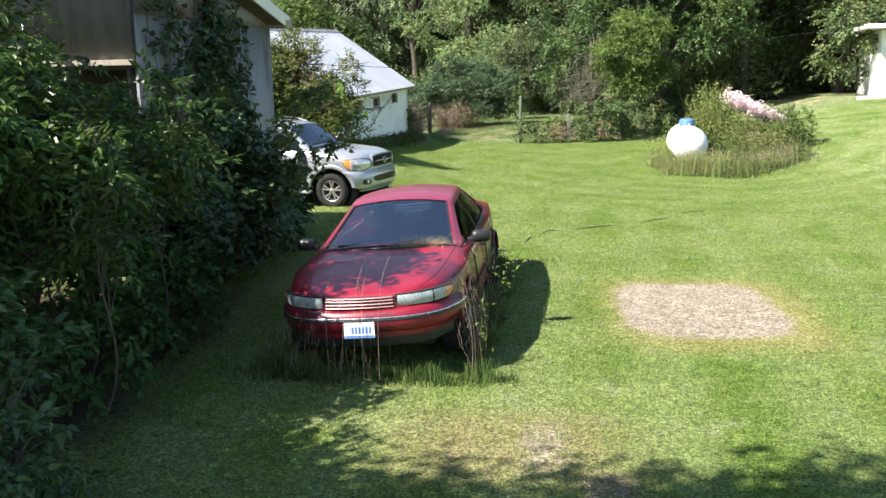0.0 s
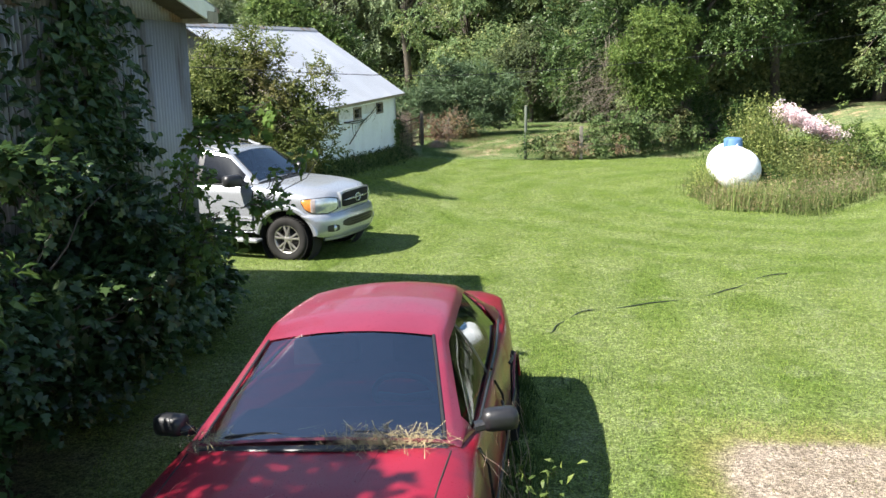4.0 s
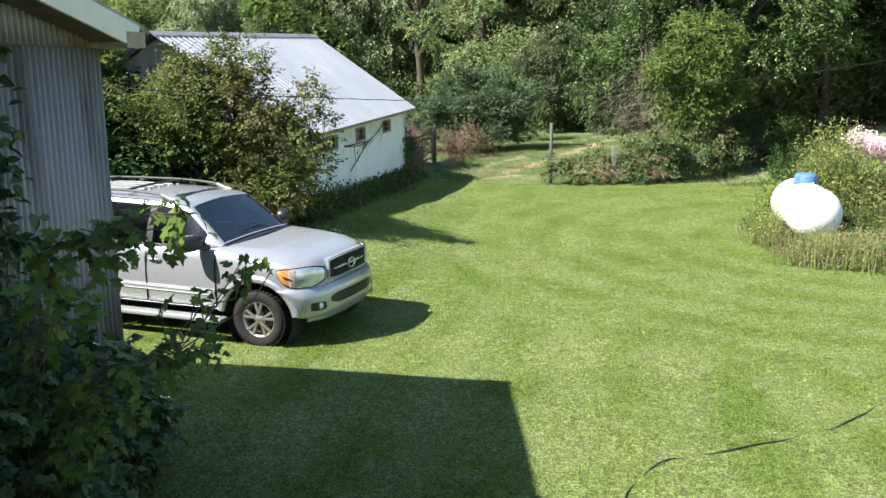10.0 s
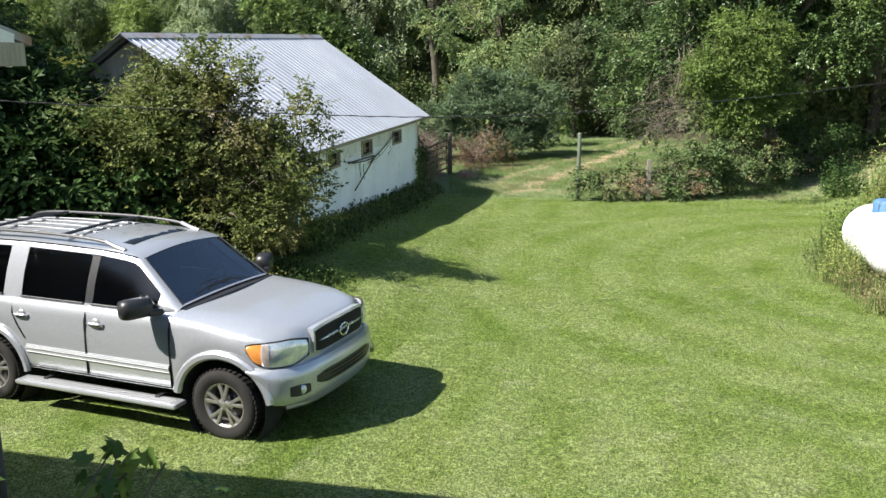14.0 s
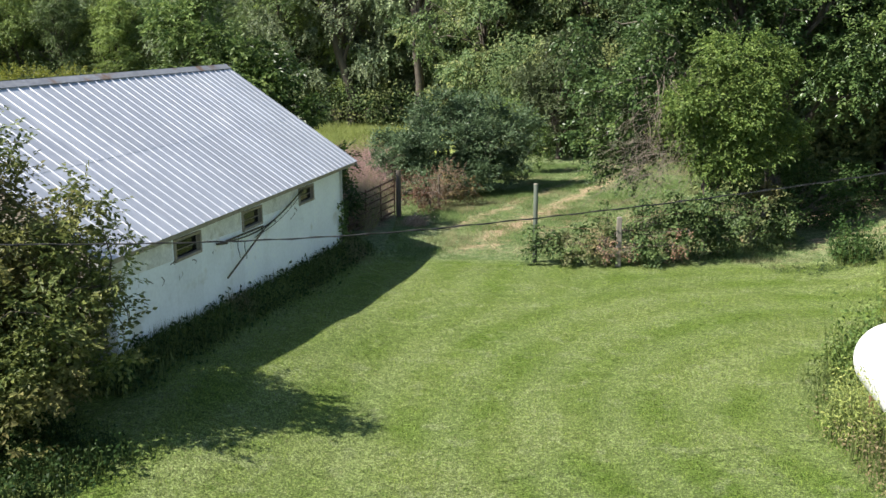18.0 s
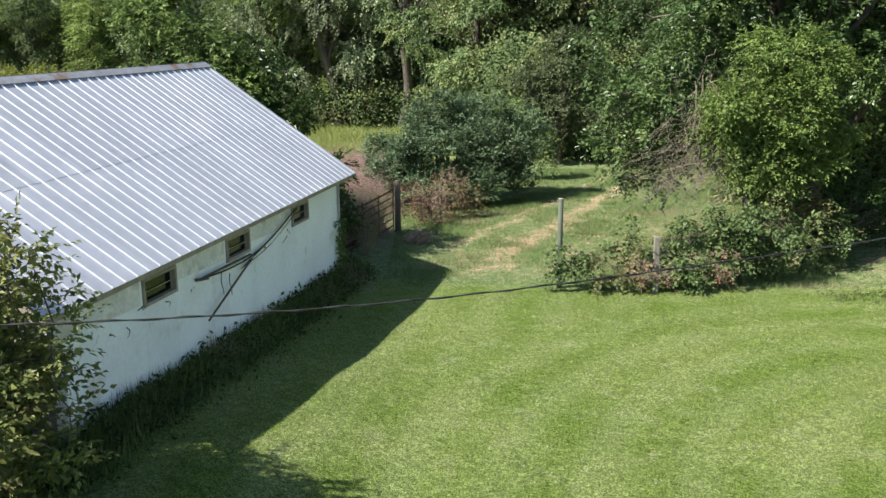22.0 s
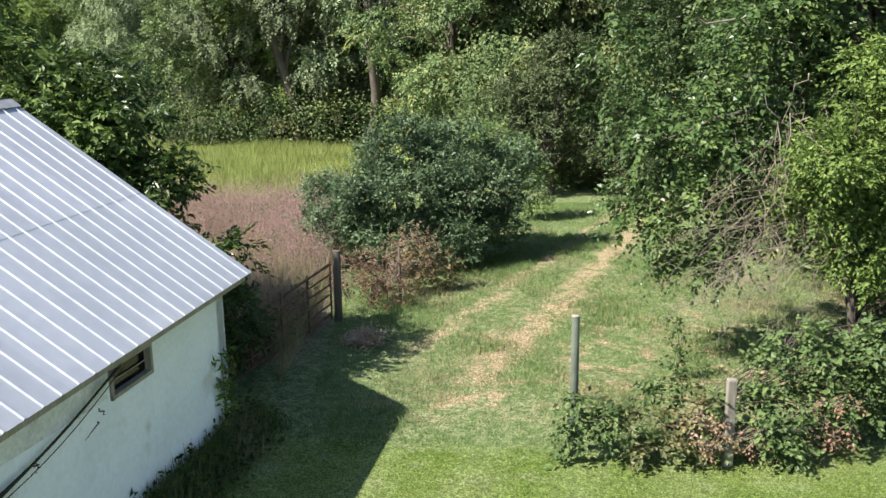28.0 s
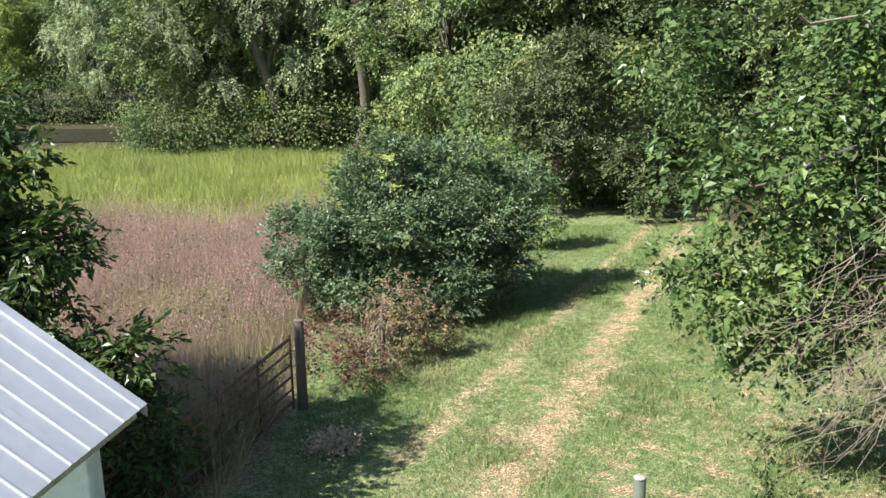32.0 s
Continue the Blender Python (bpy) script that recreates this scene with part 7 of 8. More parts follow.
    bar("cowl", smooth_line([(-0.57, -0.76, 1.238), (-0.52, 0, 1.258), (-0.57, 0.76, 1.238)], 12), 0.11, 0.022, "black_plastic", car)
    patch("sunroof", [(-1.40, -0.43, 1.779), (-1.40, 0.43, 1.779), (-1.98, 0.43, 1.799), (-1.98, -0.43, 1.799)], "black_gloss", car, 6, 3, 0.024, 0.01, "dark glass sunroof")
    for x in (-2.2, -3.3):
        bar("cross_bar", smooth_line([(x, -0.60, 1.852), (x, 0, 1.87), (x, 0.60, 1.852)], 8), 0.06, 0.025, "black_plastic", car, "roof cross bar")
    for y in (-0.4, -0.2, 0.0, 0.2, 0.4):
        bar("roof_strip", smooth_line([(-2.1, y, 1.822 - 0.05 * y * y), (-3.0, y, 1.83 - 0.05 * y * y), (-3.9, y, 1.792 - 0.05 * y * y)], 12), 0.035, 0.014, "silver_dark", car)
    # interior
    blk("dashboard", (0.42, 1.45, 0.22), (-0.80, 0, 1.13), "black_plastic", car, 0.06)
    for y in (-0.38, 0.38):
        st = blk("seat", (0.55, 0.5, 0.2), (-1.45, y, 0.98), "cloth_grey", car, 0.06)
        blk("backrest", (0.16, 0.48, 0.55), (-1.74, y, 1.25), "cloth_grey", st, 0.06, (0, -12, 0))
        blk("headrest", (0.1, 0.26, 0.14), (-1.82, y, 1.56), "cloth_grey", st, 0.04)
    obj("steering_wheel", tube_mesh("steering_wheel", [np.stack([-1.02 + 0.09 * np.sin(ang), 0.38 + 0.18 * np.cos(ang), 1.25 + 0.17 * np.sin(ang)], 1)], [np.full(25, 0.016)], 6), "black_plastic", car)
    return car


build_suv(pose(-2.67, 40.26, -0.06, 0, 0, -16.4))


# ---- red sedan, overgrown ----
def build_sedan(m):
    car = tagged(empty("sedan", m), "old dark red saloon car with faded paint, standing in weeds", "car")
    arches = (0.0, -2.73)

    def lower(x):
        z = 0.25
        if x > 0.4:
            z = 0.40
        if x < -3.2:
            z = 0.32
        for a in arches:
            if abs(x - a) < 0.375:
                z = max(z, 0.30 + math.sqrt(0.375 ** 2 - (x - a) ** 2) * (1.0 if a == 0 else 0.9))
        return z

    xs = sorted(set(np.round(np.concatenate([np.linspace(-3.76, 1.0, 100), [-0.3749, 0.3749, -3.1049, -2.3551, 0.97, 0.985, 0.94, -3.745, -3.71]]), 4)))
    hw = ip([(-3.76, 0.62), (-3.72, 0.72), (-3.55, 0.80), (-3.1, 0.85), (-2.6, 0.88), (-1, 0.895), (0, 0.885), (0.30, 0.86), (0.50, 0.825), (0.65, 0.775), (0.76, 0.715), (0.85, 0.64), (0.92, 0.56), (0.965, 0.43), (1.0, 0.30)])
    zb = ip([(-3.76, 0.84), (-3.70, 0.91), (-3.0, 0.935), (-2.0, 0.905), (-0.4, 0.90), (0.2, 0.875), (0.6, 0.835), (0.85, 0.80), (0.95, 0.775), (1.0, 0.74)])
    zt = ip([(-3.76, 0.86), (-3.69, 0.955), (-3.4, 0.985), (-3.0, 0.99), (-2.9, 0.96), (-0.45, 0.935), (-0.32, 0.96), (0.1, 0.935), (0.5, 0.885), (0.85, 0.825), (0.95, 0.80), (1.0, 0.76)])
    wi = ip([(-3.76, 0.54), (-3.0, 0.68), (-0.4, 0.74), (0.4, 0.70), (0.8, 0.60), (0.92, 0.48), (1.0, 0.26)])
    shell("body", xs, hw, lower, zb, zt, wi, "red_paint", car, 0.075)
    skin = lambda x, y: zt(x) - (zt(x) - zb(x)) * (0.28 * min(1, abs(y) / wi(x)) ** 3)
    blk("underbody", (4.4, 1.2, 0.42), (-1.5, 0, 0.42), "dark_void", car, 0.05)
    both = lambda rows: [(r[0], r[1] * 0.955, *r[2:]) for r in rows] + [(r[0], -r[1] * 0.955, *r[2:]) for r in rows[-2::-1]]
    bump = both([(0.40, 0.870, 0.46, 0.64), (0.52, 0.850, 0.46, 0.66), (0.66, 0.800, 0.455, 0.67), (0.77, 0.735, 0.45, 0.67), (0.86, 0.65, 0.45, 0.67), (0.935, 0.52, 0.45, 0.665), (0.975, 0.39, 0.45, 0.66), (1.00, 0.2, 0.45, 0.655), (1.01, 0.0, 0.45, 0.655)])
    ribbon("front_bumper", bump, "red_paint", car, 0.02, 0.05, 0.07, 80, 12, hard=2.6)
    ribbon("bumper_strip", [(a, b, 0.555, 0.588) for a, b, _, _ in bump], "black_plastic", car, 0.066, 0.008, 0.02, 80, 4, "black bumper strip")
    ribbon("bumper_trim", [(a, b, 0.588, 0.602) for a, b, _, _ in bump], "chrome", car, 0.068, 0.005, 0.02, 80, 3, "chrome bumper trim")
    ribbon("front_valance", both([(0.50, 0.80, 0.30, 0.47), (0.80, 0.62, 0.30, 0.46), (0.90, 0.38, 0.30, 0.46), (0.94, 0.0, 0.30, 0.46)]), "black_plastic", car, 0.0, 0.01, 0.04)
    # grille
    gr = lambda w, lo, hi: both([(0.972, w, lo, hi), (0.99, w * 0.66, lo, hi), (1.0, w * 0.33, lo, hi), (1.003, 0.0, lo, hi)])
    ribbon("grille", gr(0.325, 0.665, 0.775), "red_dark", car, 0.018, 0.004, 0.05, 24, 4, "dark red slatted grille")
    for z in (0.682, 0.712, 0.742, 0.768):
        ribbon("grille_slat", gr(0.32, z - 0.007, z + 0.007), "red_chrome", car, 0.026, 0.008, 0.02, 24, 4, "bright-edged grille slat")
    for s in (1, -1):
        fl_ = lambda rows: [(r[0], s * r[1] * (1 - 0.04 * (r[1] > 0.5)), *r[2:]) for r in rows]
        ribbon("lamp_gap", fl_([(0.975, 0.33, 0.668, 0.785), (0.93, 0.53, 0.67, 0.79), (0.86, 0.665, 0.672, 0.795), (0.76, 0.765, 0.68, 0.795), (0.65, 0.825, 0.70, 0.79)]), "dark_void", car, 0.006, 0.0, 0.04)
        hl = ribbon("headlight", fl_([(0.968, 0.345, 0.678, 0.775), (0.925, 0.54, 0.68, 0.778), (0.855, 0.672, 0.682, 0.782)]), "lens_old", car, 0.012, 0.012, 0.04, 24, 6, "clouded headlight")
        ribbon("corner_lens", fl_([(0.845, 0.684, 0.684, 0.784), (0.80, 0.73, 0.686, 0.785), (0.745, 0.775, 0.69, 0.784)]), "lens_old", hl, 0.013, 0.01, 0.04, 14, 6)
        ribbon("turn_lamp", fl_([(0.745, 0.775, 0.69, 0.784), (0.70, 0.80, 0.70, 0.782), (0.655, 0.822, 0.725, 0.775)]), "amber", hl, 0.014, 0.008, 0.03, 12, 6, "amber turn lamp")
        bar("hood_gap", smooth_line([(x, s * wi(x) * 0.985, skin(x, wi(x)) + 0.001) for x in (0.86, 0.6, 0.3, 0.0, -0.3)], 24), 0.008, 0.008, "dark_void", car, round_=0.002)
        bar("hood_crease", smooth_line([(x, s * (0.20 + 0.11 * (0.9 - x)), skin(x, 0.25) - 0.006) for x in (0.9, 0.6, 0.3, 0.0, -0.3)], 24), 0.05, 0.014, "red_paint", car, round_=0.006)
        for a in arches:
            th = np.linspace(0.04 * math.pi, 0.96 * math.pi, 23)
            bar("wheel_lip", [(a + math.cos(t) * 0.385, s * (0.898 - 0.02 * max(0, math.cos(t)) * (a == 0)), 0.30 + math.sin(t) * 0.385 * (1.0 if a == 0 else 0.9)) for t in th], 0.02, 0.018, "red_paint", car, round_=0.005)
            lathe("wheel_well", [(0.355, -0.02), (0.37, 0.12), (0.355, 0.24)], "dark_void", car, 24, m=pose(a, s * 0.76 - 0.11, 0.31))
            wheel(car, a, s * 0.78, 0.305, 0.19, 0.18, 5, "silver_dark", s)
        bar("side_moulding", [(0.36, s * 0.905, 0.50), (-0.38, s * 0.912, 0.50)], 0.016, 0.045, "black_plastic", car)
        bar("side_moulding", [(-0.40, s * 0.914, 0.50), (-2.34, s * 0.914, 0.50)], 0.016, 0.045, "black_plastic", car)
        for x in (-0.46, -1.5):
            bar("door_gap", [(x, s * 0.907, 0.30), (x, s * 0.908, 0.6), (x, s * 0.895, 0.79), (x, s * 0.85, 0.885)], 0.008, 0.010, "dark_void", car)
        for x in (-1.36, -2.3):
            bar("door_handle", [(x + 0.09, s * 0.895, 0.76), (x, s * 0.912, 0.765), (x - 0.09, s * 0.895, 0.76)], 0.02, 0.03, "black_plastic", car)
        mir = blk("mirror", (0.12, 0.20, 0.125), (-0.62, s * 0.96, 0.985), "black_plastic", car, 0.045, (0, 0, s * 12), "black door mirror", True)
        bar("mirror_arm", [(-0.58, s * 0.82, 0.955), (-0.60, s * 0.90, 0.965)], 0.07, 0.05, "black_plastic", mir)
    cabin(car, np.linspace(-3.02, -0.37, 44), ip([(-3.02, 0.73), (-2.85, 0.78), (-2.0, 0.82), (-0.7, 0.825), (-0.37, 0.755)]), ip([(-3.02, 0.975), (-2.85, 0.955), (-0.7, 0.905), (-0.37, 0.925)]),
          ip([(-3.02, 0.68), (-2.55, 0.515), (-2.1, 0.56), (-1.5, 0.59), (-1.21, 0.58), (-0.37, 0.745)]), ip([(-3.02, 0.985), (-2.55, 1.265), (-2.3, 1.305), (-1.8, 1.325), (-1.45, 1.318), (-1.21, 1.285), (-0.37, 0.935)]),
          ip([(-3.02, 0.03), (-1.8, 0.058), (-1.21, 0.045), (-0.37, 0.025)]), [("front_side_window", -0.62, -1.50), ("rear_side_window", -1.56, -2.62)], (-0.39, -1.19), (-3.0, -2.57), "red_roof", "glass_side", "glass_screen", [(-1.50, -1.56)])
    bar("trunk_gap", [(-3.12, -0.62, 0.985), (-3.1, 0, 0.996), (-3.12, 0.62, 0.985)], 0.01, 0.008, "dark_void", car)
    bar("cowl", smooth_line([(-0.36, -0.70, 0.940), (-0.30, 0, 0.965), (-0.36, 0.70, 0.940)], 12), 0.07, 0.016, "black_plastic", car)
    for y0, y1 in ((0.60, -0.02), (0.02, -0.55)):
        bar("wiper", smooth_line([(-0.38, y0, 0.955), (-0.44, (y0 + y1) / 2, 0.995), (-0.42, y1, 0.985)], 10), 0.014, 0.012, "black_plastic", car)
    blk("dashboard", (0.5, 1.3, 0.16), (-0.72, 0, 0.87), "cloth_red", car, 0.05)
    ang = np.linspace(0, 2 * np.pi, 25)
    sw = obj("steering_wheel", tube_mesh("steering_wheel", [np.stack([-0.98 + 0.10 * np.sin(ang), 0.36 + 0.185 * np.cos(ang), 1.0 + 0.16 * np.sin(ang)], 1)], [np.full(25, 0.017)], 8), "cloth_grey", car)
    bar("steering_spoke", [(-0.98, 0.20, 1.0), (-0.96, 0.36, 0.985), (-0.98, 0.52, 1.0)], 0.05, 0.04, "cloth_grey", sw)
    for y in (-0.36, 0.36):
        st = blk("seat", (0.52, 0.5, 0.18), (-1.5, y, 0.55), "cloth_red", car, 0.06)
        blk("backrest", (0.16, 0.48, 0.55), (-1.82, y, 0.84), "cloth_red", st, 0.06, (0, -14, 0))
        blk("headrest", (0.09, 0.24, 0.13), (-1.90, y, 1.14), "cloth_red", st, 0.03)
    blk("rear_bench", (0.5, 1.2, 0.5), (-2.5, 0, 0.70), "cloth_red", car, 0.08)
    pl = blk("number_plate", (0.012, 0.28, 0.14), (1.088, 0.0, 0.495), "plate_white", car, 0.003, (0, -8, 0), label="white and blue number plate")
    blk("plate_band", (0.004, 0.27, 0.026), (1.102, 0.0, 0.438), "plate_blue", pl, 0.001, (0, -8, 0))
    for k in range(6):
        blk("plate_bar", (0.003, 0.022, 0.062), (1.0945, -0.062 + k * 0.032, 0.495), "plate_blue", pl, 0.001, (0, -8, 0))
    return car


SED = pose(-0.47, 29.95, 0.0, 0, 0, -94.0) @ pose(0, 0, 0, 3.5, 0, 0)
build_sedan(SED)


# ---- gas tank in the weed island ----
def build_tank(m):
    t = tagged(empty("gas_tank", m), "white horizontal propane tank with blue lid, half sunk in weeds", "gas tank")
    r, half = 0.48, 0.75
    prof = [(0.001, -half - 0.40)] + [(r * math.sin(a), -half - 0.40 * math.cos(a)) for a in np.linspace(0.12, math.pi / 2, 10)] + [(r, half)] + \
           [(r * math.cos(a), half + 0.40 * math.sin(a)) for a in np.linspace(0.1, math.pi / 2 - 0.1, 10)] + [(0.001, half + 0.40)]
    lathe("vessel", prof, "tank_white", t, 40, m=pose(0, 0, 0.78))
    for y in (-half, half, 0.0):
        lathe("weld_seam", [(r, y - 0.012), (r + 0.004, y), (r, y + 0.012)], "tank_white", t, 40, m=pose(0, 0, 0.78))
    lid = lathe("lid", [(0.001, 0.20), (0.14, 0.195), (0.19, 0.175), (0.208, 0.14), (0.212, -0.06)], "tank_blue", t, 28, "dull blue dome lid", pose(0, 0.12, 1.24, 90, 0, 0))
    rod("lid_hinge", (-0.06, 0.34, 1.27), (0.06, 0.34, 1.27), 0.014, "tank_blue", lid)
    for y in (-0.62, 0.62):
        for x in (-0.25, 0.25):
            blk("leg", (0.08, 0.10, 0.34), (x, y, 0.19), "rust", t, 0.01)
        blk("foot", (0.75, 0.2, 0.06), (0, y, 0.03), "stone", t, 0.01)
    for y in (-0.45, 0.58):
        bar("lifting_lug", [(0, y - 0.06, 1.25), (0, y, 1.32), (0, y + 0.06, 1.25)], 0.02, 0.03, "tank_white", t)
    return t


TX, TY = 5.72, 46.30
build_tank(pose(TX, TY, gz(TX, TY) - 0.11, 0, 0, -5))

# weeds of the island
rsi = np.random.RandomState(301)


def island_pts(n, cx, cy, rx, ry, rs=rsi):
    a, r = rs.uniform(0, 2 * np.pi, n), np.sqrt(rs.uniform(0, 1, n))
    r = r * (1 + 0.14 * np.sin(3 * a + cx) + 0.12 * np.sin(5 * a + 2 * cy) + 0.08 * rs.normal(size=n))
    x, y = cx + rx * r * np.cos(a), cy + ry * r * np.sin(a)
    return np.stack([x, y, ground_z(x, y)], 1)


def clear_tank(p):
    d = np.abs((p[:, 0] - TX) + 0.12 * (p[:, 1] - TY)) < 0.42
    return p[~(d & (np.abs(p[:, 1] - TY) < 1.35))]


def weed_patch(name, label, cx, cy, rx, ry, n, h0, h1, blade_mat, leaf_mat_, per=5, leaf=0.07, group=""):
    t = tagged(empty(name), label, "weeds", group, kind="stuff")
    p = clear_tank(island_pts(n, cx, cy, rx, ry))
    h = h0 + (h1 - h0) * rsi.uniform(0, 1, len(p)) ** 1.8
    tagged(obj("stalks", raw_mesh("stalks", *blade_cloud(rsi, p, h, 0.016, 0.3)), blade_mat, t), kind="stuff")
    c = np.repeat(p, per, 0)
    u = rsi.uniform(0.15, 1.0, len(c))
    c = c + np.c_[rsi.normal(size=(len(c), 2)) * 0.06, u * np.repeat(h, per)]
    tagged(obj("leaves", raw_mesh("leaves", *leaf_cloud(rsi, c, leaf, 0.3, 0.4)), leaf_mat_, t), kind="stuff")
    return p, h


weed_patch("island_weeds", "low brownish-green dry weeds round the tank", 6.5, 45.3, 1.75, 1.45, 4200, 0.12, 0.55, "blade_tall", "weed_brown", 4, 0.042)
weed_patch("island_weeds", "low green and brown weeds at the edge of the island", 7.05, 46.6, 2.05, 2.8, 5000, 0.12, 0.6, "blade_tall", "weed", 4, 0.06)
weed_patch("island_weeds", "dry grass and weeds before the end of the tank", 5.65, 44.15, 0.75, 0.4, 1800, 0.2, 0.75, "blade_tall", "weed_brown", 4, 0.042)
weed_patch("goldenrod", "tall yellow-green goldenrod behind the tank", 6.62, 47.7, 0.55, 0.75, 560, 0.9, 2.35, "weed", "leaf_golden", 18, 0.08)
weed_patch("tall_weeds", "tall green weeds on the island", 7.6, 46.9, 1.2, 1.2, 1000, 0.4, 1.15, "blade_tall", "leaf_golden", 14, 0.075)
weed_patch("tall_weeds", "tall green weeds on the island", 8.7, 49.0, 0.9, 0.8, 400, 0.4, 0.9, "weed", "leaf_mid", 16, 0.08)
weed_patch("tall_weeds", "dark green weeds behind the gas tank", 5.95, 48.0, 0.5, 0.6, 240, 0.5, 1.35, "weed", "leaf_mid", 14, 0.08)
weed_patch("dark_weeds", "dark leafy weeds against the side of the tank", 6.35, 45.7, 0.35, 0.6, 240, 0.3, 0.85, "weed", "leaf_dark", 14, 0.07)
weed_patch("tall_weeds", "green and brown weeds grown up against the side of the tank", 5.02, 46.15, 0.22, 0.55, 190, 0.4, 0.95, "blade_tall", "leaf_golden", 12, 0.05)
# these low weeds stand in for a shadow patch on the lawn
weed_patch("low_weeds", "low weeds added for a shadow patch on the lawn before the brush", 6.9, 54.5, 0.9, 0.35, 90, 0.05, 0.16, "weed", "leaf_bramble", 5, 0.06)
weed_patch("dry_weeds", "tall dry brownish weeds at the edge of the lawn", 7.9, 54.9, 0.5, 0.5, 110, 0.4, 1.1, "weed", "leaf_dark", 14, 0.09)
weed_patch("tall_weeds", "feathery upright weeds at the far end of the island", 8.0, 51.2, 0.7, 0.9, 260, 0.6, 1.7, "weed", "leaf_golden", 16, 0.08)
plant("shrub", "bushy green garden shrub at the end of the weed island", "shrub", 305, (8.8, 47.0, gz(8.8, 47.0)), (8.8, 47.0, gz(8.8, 47.0) + 0.3),
      [(x, y, z + gz(x, y), a, b, c) for x, y, z, a, b, c in ((8.5, 46.8, 0.5, 0.4, 0.4, 0.4), (9.1, 47.2, 0.6, 0.45, 0.45, 0.5), (8.7, 47.3, 1.0, 0.3, 0.3, 0.3), (8.35, 47.4, 1.5, 0.14, 0.14, 0.4))], 230, 12, 0.10, 0.1, "leaf_mid", 0.015, 14, aspect=0.4, spray=(10, 0.28), droop=-0.1)
pf, hf = weed_patch("phlox", "clump of tall garden phlox in pink and white bloom", 7.95, 48.1, 0.9, 0.5, 220, 0.9, 1.5, "weed", "leaf_mid", 10, 0.07)
hf = np.maximum(1.95 - 0.44 * (pf[:, 0] - 7.1) - pf[:, 2] + rsi.normal(size=len(pf)) * 0.06, 0.35)
heads = np.repeat(pf + np.c_[rsi.normal(size=(len(pf), 2)) * 0.05, hf * rsi.uniform(0.86, 1.04, len(pf))], 60, 0)
hd3 = unit(rsi.normal(size=heads.shape)) * np.array([0.10, 0.10, 0.11])
heads = heads + hd3
tagged(obj("phlox_flowers", raw_mesh("phlox_flowers", *leaf_cloud(rsi, heads, 0.036, 0.5, 0.95, 0.05)), "flower"), "pink and white phlox flower heads", "flowers", kind="stuff")
for (x, y, s) in ((6.15, 44.75, 0.26), (6.5, 44.9, 0.2)):
    bm = bmesh.new()
    bmesh.ops.create_icosphere(bm, subdivisions=3, radius=s)
    for v in bm.verts:
        v.co *= 1 + 0.22 * noise.noise(v.co * 4.0 + Vector((x, y, 0)))
        v.co.z *= 0.7
    tagged(part("rock", bm, "stone", None, smooth=True, m=pose(x, y, gz(x, y) + s * 0.35)), "pale field stone among the weeds", "rock")

# ---- fence posts and gate ----
post = tagged(empty("fence_post", pose(1.22, 55.1, 0)), "round grey-green fence post", "post")
rod("shaft", (0, 0, -0.1), (0.01, 0.01, 1.74), 0.052, "post_green", post, 12, r2=0.048)
rod("post_cap", (0.01, 0.01, 1.735), (0.01, 0.01, 1.755), 0.05, "wood_grey", post, 12)
post2 = tagged(empty("fence_post", pose(3.02, 54.78, 0)), "old split wooden fence post, weathered pale grey", "post")
bm = box_bm(0.11, 0.10, 1.16, (0, 0, 0.51), 0.02)
for v in bm.verts:
    v.co.x += 0.03 * math.sin(v.co.z * 3) + 0.02 * noise.noise(v.co * 5)
    v.co.y += 0.02 * noise.noise(v.co * 4)
part("shaft", bm, "wood_post", post2)
for k, z in enumerate((0.45, 0.8, 1.1)):
    w = np.stack([np.linspace(1.25, 7.5, 24), np.interp(np.linspace(1.25, 7.5, 24), [1.25, 3.0, 5.2, 7.5], [54.95, 54.75, 55.5, 57.1]), z + 0.03 * np.sin(np.linspace(0, 9, 24) + k)], 1)
    tagged(obj("fence_wire", tube_mesh("fence_wire", [w], [np.full(24, 0.003)], 4), "rust"), "rusty fence wire in the brambles", "wire")


def build_gate():
    g = tagged(empty("field_gate"), "dark rusty tubular field gate sagging in tall weeds", "gate")
    a, b = np.array([-2.80, 60.25]), np.array([-3.85, 56.4])
    for k in range(6):
        z0, z1 = 1.16 - 0.185 * k, 0.93 - 0.16 * k
        p = np.stack([np.r_[a + (b - a) * s, z0 + (z1 - z0) * s - 0.03 * math.sin(math.pi * s)] for s in np.linspace(0, 1, 8)])
        obj("rail", tube_mesh("rail", [p], [np.full(8, 0.025 if k in (0, 5) else 0.018)], 7), "gate_iron", g)
    for s in (0.0, 0.22, 0.45, 0.7, 1.0):
        q = a + (b - a) * s
        top = 1.18 - 0.23 * s
        rod("upright", (q[0], q[1], 0.12), (q[0], q[1], top + 0.03), 0.018, "gate_iron", g)
    return g


build_gate()
gp = tagged(empty("gate_post", pose(-2.72, 60.45, 0)), "thick weathered wooden gate post", "post")
rod("shaft", (0, 0, -0.1), (0.01, 0.02, 1.36), 0.08, "wood_old", gp, 12, r2=0.07)
rod("post_cap", (0.01, 0.02, 1.355), (0.01, 0.02, 1.37), 0.071, "wood_old", gp, 12)
gs = tagged(empty("fence_post", pose(-1.75, 62.1, 0)), "thin dark fence stake in the dry weeds", "post")
rod("shaft", (0, 0, -0.1), (0, 0, 1.05), 0.03, "wood_dark", gs)
pw = rsi.normal(size=(1500, 3)) * np.array([0.16, 0.16, 0.09]) + np.array([-2.0, 59.0, 0.16])
